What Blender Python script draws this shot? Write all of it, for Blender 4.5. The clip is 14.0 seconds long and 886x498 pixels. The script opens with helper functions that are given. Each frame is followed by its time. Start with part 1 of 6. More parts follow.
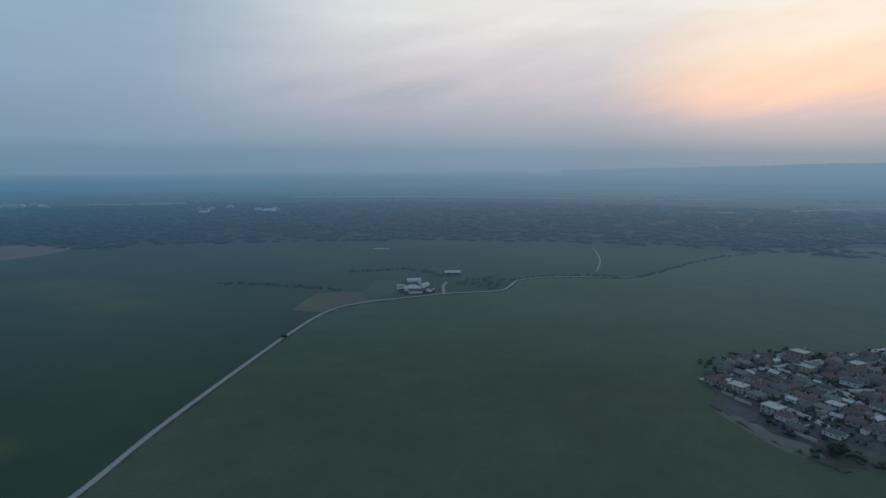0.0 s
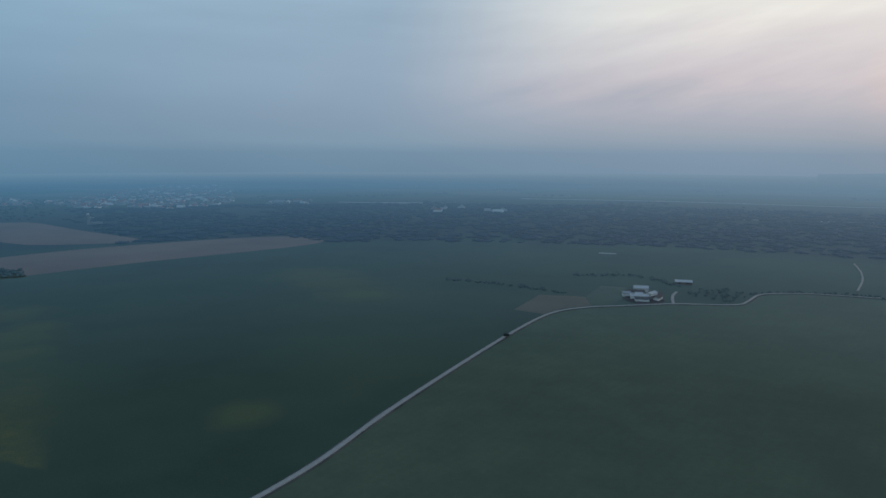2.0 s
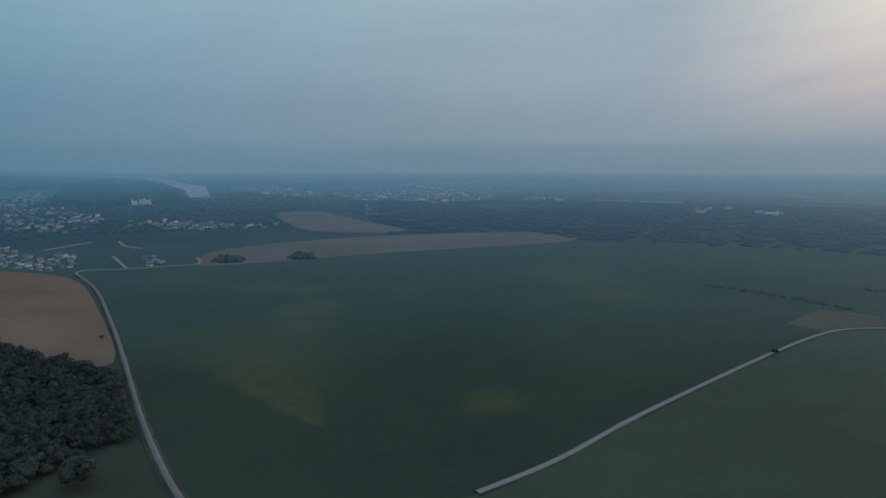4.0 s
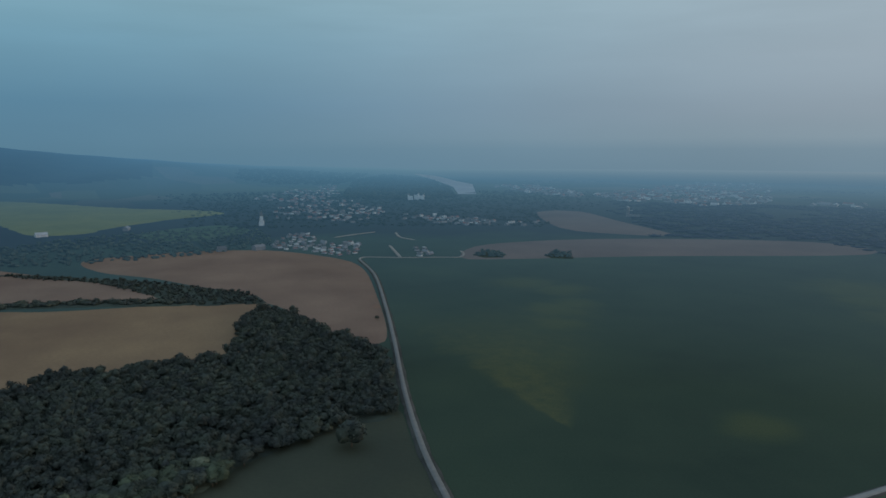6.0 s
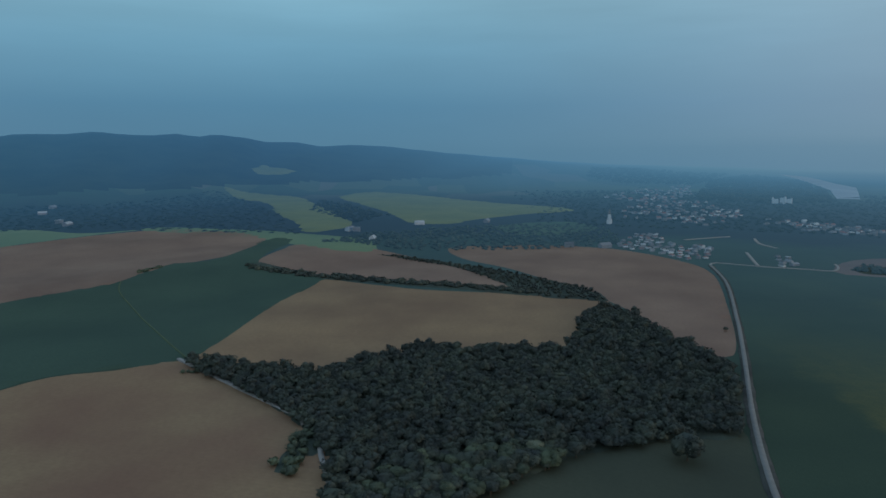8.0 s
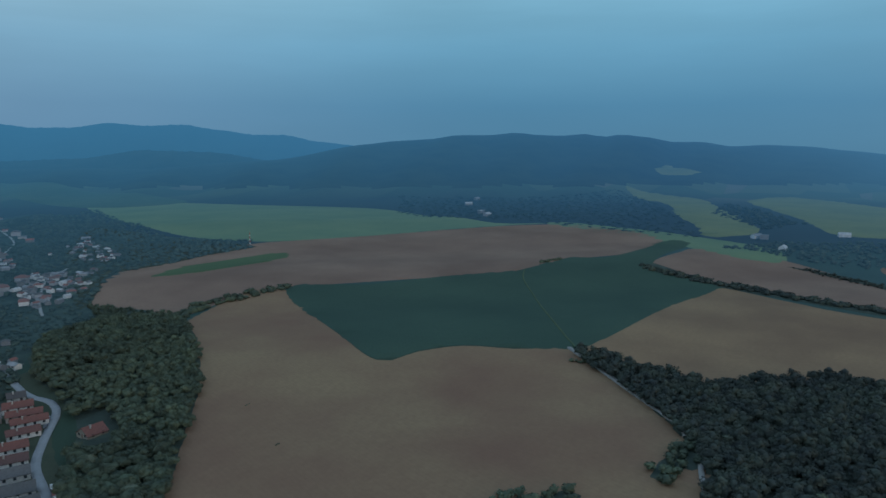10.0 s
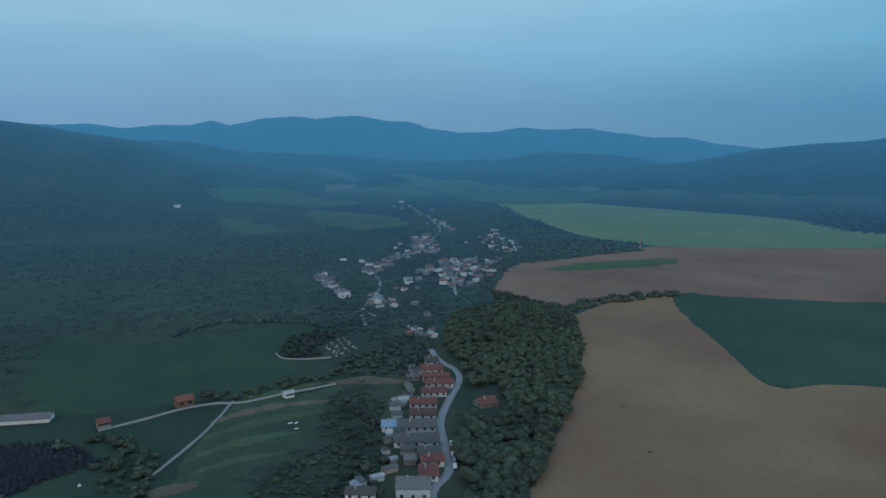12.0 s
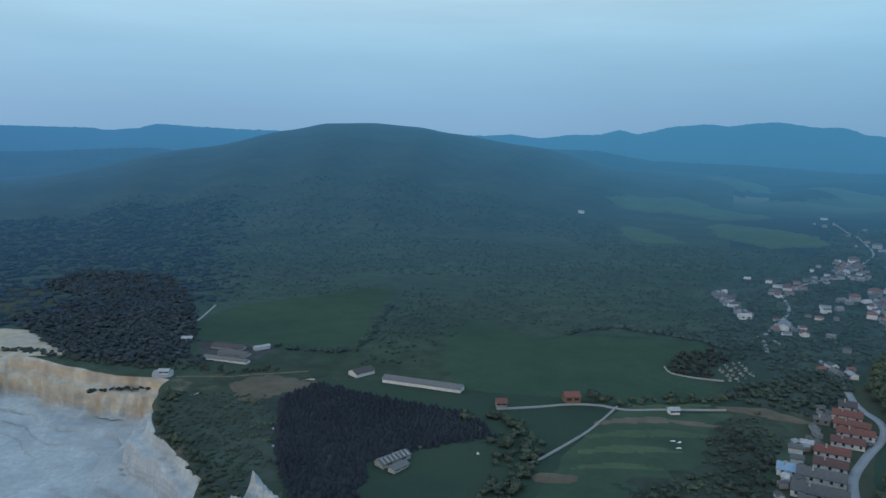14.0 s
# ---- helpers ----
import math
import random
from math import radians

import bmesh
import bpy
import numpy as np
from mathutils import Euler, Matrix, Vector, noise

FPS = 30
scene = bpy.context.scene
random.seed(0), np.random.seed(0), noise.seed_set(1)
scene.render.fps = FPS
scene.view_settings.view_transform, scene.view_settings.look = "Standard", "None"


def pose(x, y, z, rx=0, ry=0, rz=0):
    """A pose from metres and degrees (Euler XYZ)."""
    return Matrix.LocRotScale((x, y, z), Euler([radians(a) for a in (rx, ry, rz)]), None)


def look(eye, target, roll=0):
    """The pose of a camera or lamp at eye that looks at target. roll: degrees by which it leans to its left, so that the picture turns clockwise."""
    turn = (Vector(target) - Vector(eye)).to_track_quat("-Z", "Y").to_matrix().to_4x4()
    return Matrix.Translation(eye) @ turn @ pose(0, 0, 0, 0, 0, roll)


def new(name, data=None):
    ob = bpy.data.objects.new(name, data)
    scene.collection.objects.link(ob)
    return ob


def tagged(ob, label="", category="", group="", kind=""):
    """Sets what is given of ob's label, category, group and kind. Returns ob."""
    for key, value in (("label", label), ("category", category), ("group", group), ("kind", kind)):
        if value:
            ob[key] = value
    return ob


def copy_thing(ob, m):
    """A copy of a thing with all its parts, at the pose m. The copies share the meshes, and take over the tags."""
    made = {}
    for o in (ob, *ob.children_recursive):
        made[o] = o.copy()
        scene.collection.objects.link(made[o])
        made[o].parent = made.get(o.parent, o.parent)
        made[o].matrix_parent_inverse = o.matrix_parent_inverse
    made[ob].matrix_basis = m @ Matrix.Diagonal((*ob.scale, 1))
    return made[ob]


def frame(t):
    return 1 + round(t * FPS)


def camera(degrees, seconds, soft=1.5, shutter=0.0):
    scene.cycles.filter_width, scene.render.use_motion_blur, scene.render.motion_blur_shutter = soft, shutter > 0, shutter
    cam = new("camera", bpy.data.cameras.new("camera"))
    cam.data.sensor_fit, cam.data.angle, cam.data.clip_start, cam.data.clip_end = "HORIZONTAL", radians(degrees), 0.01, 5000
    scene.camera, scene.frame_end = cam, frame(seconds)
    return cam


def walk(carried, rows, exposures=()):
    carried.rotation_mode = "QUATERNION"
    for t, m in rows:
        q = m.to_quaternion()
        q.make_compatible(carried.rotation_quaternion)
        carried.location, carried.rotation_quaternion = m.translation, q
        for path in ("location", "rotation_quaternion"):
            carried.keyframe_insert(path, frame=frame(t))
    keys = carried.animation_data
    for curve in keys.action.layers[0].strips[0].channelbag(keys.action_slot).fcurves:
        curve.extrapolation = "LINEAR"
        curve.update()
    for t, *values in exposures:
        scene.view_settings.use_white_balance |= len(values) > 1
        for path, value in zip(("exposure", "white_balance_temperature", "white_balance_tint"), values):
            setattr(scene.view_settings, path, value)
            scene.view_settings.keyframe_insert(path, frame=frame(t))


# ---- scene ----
from mathutils import geometry

cam = camera(65.7, 14.0, 1.6)
walk(cam, (
    (0.0, pose(0, 0, 140, 81.90, -0.35, 0.00)),
    (0.5, pose(0, 0, 140, 81.92, -0.27, 3.15)),
    (1.0, pose(0, 0, 140, 81.96, -0.39, 7.80)),
    (1.5, pose(0, 0, 140, 82.00, -0.42, 12.77)),
    (2.0, pose(0, 0, 140, 82.01, -0.25, 18.80)),
    (2.2, pose(0, 0, 140, 81.93, -0.44, 21.13)),
    (4.3, pose(0, 0, 140, 81.78, 0.09, 42.87)),
    (4.5, pose(0, 0, 140, 81.79, 0.08, 44.93)),
    (5.0, pose(0, 0, 140, 81.78, 0.03, 50.28)),
    (5.5, pose(0, 0, 140, 81.73, 0.10, 55.38)),
    (6.0, pose(0, 0, 140, 81.71, 0.02, 61.33)),
    (6.5, pose(0, 0, 140, 81.65, 0.01, 66.36)),
    (7.0, pose(0, 0, 140, 81.62, 0.16, 72.94)),
    (7.5, pose(0, 0, 140, 81.63, 0.20, 81.23)),
    (8.0, pose(0, 0, 140, 81.66, 0.23, 89.88)),
    (8.2, pose(0, 0, 140, 81.68, 0.22, 93.20)),
    (10.3, pose(0, 0, 140, 81.76, -0.20, 127.30)),
    (10.5, pose(0, 0, 140, 81.80, -0.33, 130.58)),
    (11.0, pose(0, 0, 140, 81.78, -0.32, 138.62)),
    (11.5, pose(0, 0, 140, 81.81, -0.33, 146.22)),
    (12.0, pose(0, 0, 140, 81.84, -0.29, 154.47)),
    (12.5, pose(0, 0, 140, 81.93, -0.28, 162.27)),
    (13.0, pose(0, 0, 140, 82.06, -0.28, 170.61)),
    (13.5, pose(0, 0, 140, 82.17, -0.41, 178.44)),
    (14.0, pose(0, 0, 140, 82.30, -0.65, 187.11)),
), exposures=((0.0, -0.03, 6350, 10), (2.0, -0.03, 6450, 10), (5.0, -0.02, 7450, 12), (6.5, -0.01, 7300, 12), (8.0, 0.0, 6850, 10), (11.0, 0.10, 6200, 6), (12.5, 0.33, 6150, 6), (14.0, 0.50, 6450, 9)))

# ---- sky, sun ----
SUN_BEARING, SUN_HEIGHT = -29.0, 6.0
world = bpy.data.worlds.new("dusk_sky")
scene.world = world
world.use_nodes = True


class Nodes:
    """Short way to write node trees."""

    def __init__(self, tree):
        self.tree = tree
        tree.nodes.clear()

    def add(self, kind, inputs=(), **attrs):
        n = self.tree.nodes.new(kind)
        for k, v in attrs.items():
            setattr(n, k, v)
        for k, v in dict(inputs).items():
            self.put(n.inputs[k], v)
        return n

    def put(self, socket, v):
        if isinstance(v, bpy.types.NodeSocket):
            self.tree.links.new(v, socket)
        elif isinstance(v, bpy.types.Node):
            self.tree.links.new(v.outputs[0], socket)
        else:
            socket.default_value = v

    def math(self, op, a, b=0.0, clamp=False):
        return self.add("ShaderNodeMath", {0: a, 1: b}, operation=op, use_clamp=clamp).outputs[0]

    def ramp(self, fac, stops, interp="LINEAR"):
        n = self.add("ShaderNodeValToRGB", {0: fac})
        r = n.color_ramp
        r.interpolation = interp
        while len(r.elements) < len(stops):
            r.elements.new(0.5)
        for e, (p, c) in zip(r.elements, stops):
            e.position, e.color = p, (*c, 1) if len(c) == 3 else c
        return n.outputs[0]

    def grey(self, fac, stops):
        return self.ramp(fac, [(p, (v, v, v)) for p, v in stops])

    def mix(self, fac, a, b, kind="MIX"):
        n = self.add("ShaderNodeMix", data_type="RGBA", blend_type=kind)
        for k, v in ((0, fac), (6, a), (7, b)):
            self.put(n.inputs[k], (*v, 1) if isinstance(v, tuple) and len(v) == 3 else v)
        return n.outputs[2]

    def noise(self, vec, scale, detail=4.0, rough=0.55):
        return self.add("ShaderNodeTexNoise", {"Vector": vec, "Scale": scale, "Detail": detail, "Roughness": rough}).outputs[0]


def toward(bearing, height):
    b, e = radians(bearing), radians(height)
    return (-math.sin(b) * math.cos(e), math.cos(b) * math.cos(e), math.sin(e))


def build_sky():
    n = Nodes(world.node_tree)
    way = n.add("ShaderNodeTexCoord").outputs["Generated"]
    flat = n.add("ShaderNodeSeparateXYZ", {0: way})
    z = flat.outputs[2]
    # cool overcast, paler at the top
    deep = n.ramp(z, [(0.0, (0.090, 0.225, 0.355)), (0.06, (0.090, 0.245, 0.400)), (0.14, (0.145, 0.345, 0.510)), (0.24, (0.230, 0.460, 0.610)), (0.42, (0.36, 0.56, 0.70)), (1.0, (0.30, 0.48, 0.74))])
    pale = n.ramp(z, [(0.0, (0.150, 0.270, 0.420)), (0.06, (0.170, 0.305, 0.460)), (0.14, (0.220, 0.385, 0.530)), (0.24, (0.340, 0.510, 0.620)), (0.42, (0.46, 0.60, 0.70)), (1.0, (0.30, 0.48, 0.74))])
    mild = n.ramp(z, [(0.0, (0.195, 0.302, 0.408)), (0.015, (0.248, 0.352, 0.452)), (0.05, (0.282, 0.376, 0.482)), (0.12, (0.325, 0.426, 0.538)), (0.26, (0.345, 0.466, 0.584)), (0.45, (0.46, 0.58, 0.69)), (1.0, (0.30, 0.48, 0.74))])
    # wisps near the sunset bend its colours up and down
    tilted = n.add("ShaderNodeMapping", {"Vector": way, "Rotation": (0.06, 0.24, 0.0)}).outputs[0]
    wisp = n.add("ShaderNodeMapping", {"Vector": tilted, "Scale": (2.2, 2.2, 13.0)}).outputs[0]
    zw = n.math("ADD", z, n.math("MULTIPLY", n.math("SUBTRACT", n.noise(wisp, 1.7, 4.0, 0.55), 0.5), 0.12))
    warm = n.ramp(n.mix(n.grey(z, [(0.03, 0.0), (0.08, 1.0)]), z, zw), [(0.0, (0.240, 0.325, 0.420)), (0.020, (0.36, 0.395, 0.46)), (0.042, (0.49, 0.47, 0.52)), (0.058, (0.70, 0.53, 0.53)), (0.085, (0.93, 0.63, 0.48)), (0.13, (0.93, 0.72, 0.56)), (0.18, (0.90, 0.81, 0.69)), (0.24, (0.86, 0.83, 0.78)), (0.34, (0.86, 0.84, 0.80)), (1.0, (0.34, 0.50, 0.74))])
    lilac = n.ramp(n.mix(n.grey(z, [(0.03, 0.0), (0.08, 1.0)]), z, zw), [(0.0, (0.225, 0.318, 0.420)), (0.020, (0.315, 0.378, 0.458)), (0.050, (0.43, 0.45, 0.52)), (0.09, (0.60, 0.56, 0.60)), (0.15, (0.73, 0.70, 0.69)), (0.20, (0.85, 0.83, 0.78)), (0.34, (0.85, 0.84, 0.79)), (1.0, (0.34, 0.50, 0.74))])

    def lobe(bearing, lo, hi):
        d = n.add("ShaderNodeVectorMath", {0: way, 1: toward(bearing, 0)}, operation="DOT_PRODUCT").outputs["Value"]
        return n.add("ShaderNodeMapRange", {0: d, 1: lo, 2: hi, 3: 0.0, 4: 1.0}, interpolation_type="SMOOTHSTEP").outputs[0]

    sky = n.mix(lobe(205, 0.0, 0.95), deep, pale)
    sky = n.mix(lobe(SUN_BEARING, -0.66, 0.90), sky, mild)
    sky = n.mix(lobe(-20, 0.70, 0.97), sky, lilac)
    sky = n.mix(lobe(SUN_BEARING, 0.948, 0.997), sky, warm)
    # murkier air below the level of the eye
    low = n.ramp(n.math("ADD", z, 0.04), [(0.0, (0.84, 0.90, 0.93)), (0.042, (1.0, 1.0, 1.0))])
    sky = n.mix(1.0, sky, low, "MULTIPLY")
    # soft cloud streaks
    long = n.add("ShaderNodeMapping", {"Vector": way, "Scale": (1.2, 1.2, 4.0)}).outputs[0]
    streak = n.grey(n.noise(long, 1.3, 4.0, 0.5), [(0.3, 0.94), (0.7, 1.06)])
    sky = n.mix(1.0, sky, streak, "MULTIPLY")
    thin = n.add("ShaderNodeMapping", {"Vector": way, "Rotation": (0.0, 0.10, 0.0), "Scale": (1.6, 1.6, 15.0)}).outputs[0]
    high = n.mix(n.grey(z, [(0.08, 0.15), (0.2, 1.0)]), (1.0, 1.0, 1.0), n.grey(n.noise(thin, 1.7, 5.0, 0.55), [(0.34, 0.955), (0.68, 1.06)]))
    sky = n.mix(1.0, sky, high, "MULTIPLY")
    clear = n.add("ShaderNodeTexSky", sky_type="NISHITA", sun_disc=False, sun_elevation=radians(SUN_HEIGHT), sun_rotation=radians(-SUN_BEARING), altitude=200.0, dust_density=3.0)
    a = n.add("ShaderNodeBackground", {0: clear, 1: 0.05})
    b = n.add("ShaderNodeBackground", {0: sky, 1: 1.0})
    both = n.add("ShaderNodeMixShader", {0: 0.96, 1: a, 2: b})
    n.add("ShaderNodeOutputWorld", {0: both})


build_sky()
sun = new("sun", bpy.data.lights.new("sun", "SUN"))
sun.data.energy, sun.data.angle, sun.data.color = 0.5, radians(20), (1.0, 0.88, 0.76)
sun.matrix_world = look(toward(SUN_BEARING, SUN_HEIGHT), (0, 0, 0))
scene.view_settings.exposure = 0.0

# ---- materials ----
def material(name, paint, rough=0.9, bump=0.0, metal=0.0, spec=0.08):
    """A node material; paint(n, place) gives its colour and, if wanted, a height."""
    m = bpy.data.materials.new(name)
    m.use_nodes = True
    n = Nodes(m.node_tree)
    place = n.add("ShaderNodeNewGeometry").outputs["Position"]
    got = paint(n, place)
    colour, height = got if isinstance(got, tuple) and isinstance(got[0], bpy.types.NodeSocket) else (got, None)
    if isinstance(colour, tuple):
        colour = (*colour, 1)
    b = n.add("ShaderNodeBsdfPrincipled", {"Base Color": colour, "Roughness": rough, "Metallic": metal, "Specular IOR Level": spec})
    if height is not None and bump:
        n.put(b.inputs["Normal"], n.add("ShaderNodeBump", {"Height": height, "Strength": 0.6, "Distance": bump}))
    n.add("ShaderNodeOutputMaterial", {0: b})
    return m


def spot(n, place, wave, x, y, size):
    """A soft-edged blot of dry growth round (x, y): 1 inside, 0 outside."""
    p = n.add("ShaderNodeVectorMath", {0: place, 1: (x, y, 0)}, operation="SUBTRACT").outputs[0]
    d = n.math("DIVIDE", n.add("ShaderNodeVectorMath", {0: p}, operation="LENGTH").outputs["Value"], size)
    d = n.math("ADD", d, wave)
    return n.add("ShaderNodeMapRange", {0: d, 1: 1.5, 2: 0.2, 3: 0.0, 4: 1.0}, interpolation_type="SMOOTHSTEP").outputs[0]


def meadow_paint(n, p):
    big, mid, fine = n.noise(p, 0.006, 3.0), n.noise(p, 0.03, 4.0), n.noise(p, 0.9, 3.0)
    c = n.ramp(big, [(0.32, (0.029, 0.049, 0.037)), (0.5, (0.037, 0.062, 0.044)), (0.68, (0.050, 0.077, 0.050))])
    c = n.mix(n.grey(mid, [(0.35, 0.0), (0.75, 0.55)]), c, (0.048, 0.072, 0.050))
    wave = n.math("MULTIPLY", n.math("SUBTRACT", n.noise(p, 0.04, 4.0), 0.5), 1.2)
    dry = 0.0
    for x, y, size in DRY_SPOTS:
        dry = n.math("MAXIMUM", dry, spot(n, p, wave, x, y, size * 1.3))
    c = n.mix(n.math("MULTIPLY", dry, 0.40), c, (0.110, 0.120, 0.048))
    # a blade of thin dry growth that fans out from its tip
    ax = n.add("ShaderNodeSeparateXYZ", {0: n.add("ShaderNodeVectorMath", {0: p, 1: (-255, 214, 0)}, operation="SUBTRACT").outputs[0]})
    away = n.math("MULTIPLY", ax.outputs[0], -1.0)
    fan = n.math("ADD", n.math("ARCTAN2", ax.outputs[1], away), n.math("MULTIPLY", wave, 0.34))
    long = n.math("ADD", away, n.math("MULTIPLY", wave, 40.0))
    rise = n.add("ShaderNodeMapRange", {0: fan, 1: 0.02, 2: 0.16, 3: 0.0, 4: 1.0}, interpolation_type="SMOOTHSTEP").outputs[0]
    fall = n.add("ShaderNodeMapRange", {0: fan, 1: 0.34, 2: 0.85, 3: 1.0, 4: 0.0}, interpolation_type="SMOOTHSTEP").outputs[0]
    reach = n.grey(n.math("DIVIDE", long, 300.0), [(0.0, 0.0), (0.05, 0.95), (0.36, 0.9), (0.55, 0.55), (0.85, 0.0)])
    c = n.mix(n.math("MULTIPLY", n.math("MULTIPLY", rise, fall), n.math("MULTIPLY", reach, n.grey(n.noise(p, 0.09, 5.0, 0.65), [(0.3, 0.2), (0.66, 0.85)]))), c, (0.104, 0.108, 0.050))
    # drill rows
    rows = n.add("ShaderNodeTexWave", {"Vector": n.add("ShaderNodeMapping", {"Vector": p, "Rotation": (0, 0, 0.5)}).outputs[0], "Scale": 0.055, "Distortion": 1.2, "Detail": 2.0}).outputs[1]
    c = n.mix(n.grey(rows, [(0.0, 0.04), (1.0, 0.0)]), c, (0.022, 0.035, 0.026))
    return n.mix(n.grey(fine, [(0.3, 0.35), (0.7, 0.0)]), c, (0.022, 0.036, 0.028)), fine


def crop_paint(low, high, row=0.4, rowturn=0.7, mottle=0.0):
    def paint(n, p):
        c = n.ramp(n.noise(p, 0.009, 3.0), [(0.34, low), (0.66, high)])
        rows = n.add("ShaderNodeTexWave", {"Vector": n.add("ShaderNodeMapping", {"Vector": p, "Rotation": (0, 0, rowturn)}).outputs[0], "Scale": row, "Distortion": 1.5, "Detail": 2.0}).outputs[1]
        dark = tuple(v * 0.75 for v in low)
        c = n.mix(n.grey(rows, [(0.0, 0.09), (1.0, 0.0)]), c, dark)
        if mottle:
            blots = n.noise(p, 0.045, 6.0, 0.7)
            c = n.mix(n.grey(blots, [(0.38, mottle), (0.56, 0.0)]), c, tuple(v * 0.5 for v in low))
            c = n.mix(n.grey(blots, [(0.56, 0.0), (0.72, mottle * 0.7)]), c, tuple(v * 1.35 for v in high))
        fine = n.noise(p, 0.35, 5.0, 0.65)
        return n.mix(n.grey(fine, [(0.35, 0.28), (0.65, 0.0)]), c, dark), fine
    return paint


def leaf_paint(low, high):
    def paint(n, p):
        isl = n.add("ShaderNodeNewGeometry").outputs["Random Per Island"]
        one = n.add("ShaderNodeObjectInfo").outputs["Random"]
        tone = n.math("ADD", n.math("MULTIPLY", n.noise(p, 0.12, 1.0), 1.5), n.math("ADD", n.math("MULTIPLY", isl, 0.16), n.math("MULTIPLY", one, 0.26)))
        c = n.ramp(n.math("SUBTRACT", tone, 0.42), [(0.12, low), (0.72, high), (1.0, tuple(v * 1.3 for v in high))])
        c = n.mix(n.grey(n.noise(p, 0.017, 3.0), [(0.36, 0.6), (0.56, 0.0)]), c, tuple(v * 0.8 for v in low))
        f = n.noise(p, 0.9, 4.0, 0.7)
        return n.mix(n.grey(f, [(0.35, 0.3), (0.62, 0.0)]), c, tuple(v * 0.85 for v in low)), f
    return paint


def rock_paint(n, p):
    """Limestone: tan weathered beds high on the back wall, white and bluish below."""
    axes = n.add("ShaderNodeSeparateXYZ", {0: p})
    low, deep = axes.outputs[2], n.math("MULTIPLY", axes.outputs[1], -1.0)
    big, mid, fine = n.noise(p, 0.022, 3.0, 0.5), n.noise(p, 0.09, 4.0, 0.55), n.noise(p, 0.5, 5.0, 0.6)
    pale = n.ramp(big, [(0.32, (0.29, 0.33, 0.355)), (0.5, (0.39, 0.42, 0.435)), (0.68, (0.51, 0.53, 0.535))])
    pale = n.mix(n.grey(mid, [(0.42, 0.0), (0.62, 0.55)]), pale, (0.56, 0.57, 0.56))
    tan = n.ramp(mid, [(0.32, (0.36, 0.27, 0.18)), (0.5, (0.48, 0.37, 0.25)), (0.68, (0.55, 0.49, 0.40))])
    lift = n.math("ADD", low, n.math("MULTIPLY", n.math("SUBTRACT", n.noise(p, 0.05, 4.0), 0.5), 16.0))
    high = n.add("ShaderNodeMapRange", {0: lift, 1: -24.0, 2: -19.0, 3: 0.0, 4: 1.0}).outputs[0]
    back = n.add("ShaderNodeMapRange", {0: deep, 1: 335.0, 2: 362.0, 3: 0.0, 4: 1.0}).outputs[0]
    c = n.mix(n.math("MULTIPLY", high, back), pale, tan)
    # runs of wash down the face, beds along it
    runs = n.noise(n.add("ShaderNodeMapping", {"Vector": p, "Scale": (0.25, 0.25, 0.03)}).outputs[0], 1.0, 4.0, 0.6)
    c = n.mix(n.grey(runs, [(0.4, 0.4), (0.6, 0.0)]), c, (0.34, 0.34, 0.33))
    beds = n.noise(n.add("ShaderNodeMapping", {"Vector": p, "Scale": (0.02, 0.02, 0.5)}).outputs[0], 1.0, 4.0, 0.6)
    c = n.mix(n.grey(beds, [(0.38, 0.35), (0.55, 0.0)]), c, (0.25, 0.26, 0.26))
    return n.mix(n.grey(fine, [(0.38, 0.22), (0.6, 0.0)]), c, (0.26, 0.26, 0.26)), fine


def bare_paint(n, p):
    """Thin turf worn through to brown earth in blotches."""
    c = crop_paint((0.044, 0.062, 0.046), (0.068, 0.086, 0.058), 0.02, 0.7, 0.6)(n, p)[0]
    blots = n.noise(p, 0.06, 5.0, 0.65)
    fine = n.noise(p, 0.5, 4.0)
    c = n.mix(n.grey(blots, [(0.52, 0.0), (0.66, 0.7)]), c, n.mix(fine, (0.15, 0.11, 0.08), (0.22, 0.165, 0.12)))
    return c, fine


def tint_paint(shades, fine_scale=2.0, dirt=0.35, dirt_colour=(0.12, 0.11, 0.10)):
    """A colour per object out of shades, with grime."""
    def paint(n, p):
        one = n.add("ShaderNodeObjectInfo").outputs["Random"]
        isl = n.add("ShaderNodeNewGeometry").outputs["Random Per Island"]
        k = n.math("FRACT", n.math("ADD", one, isl))
        stops = [((i + 0.5) / len(shades), c) for i, c in enumerate(shades)]
        c = n.ramp(k, stops, "CONSTANT")
        f = n.noise(p, fine_scale, 4.0, 0.65)
        return n.mix(n.grey(f, [(0.4, dirt), (0.68, 0.0)]), c, dirt_colour), f
    return paint


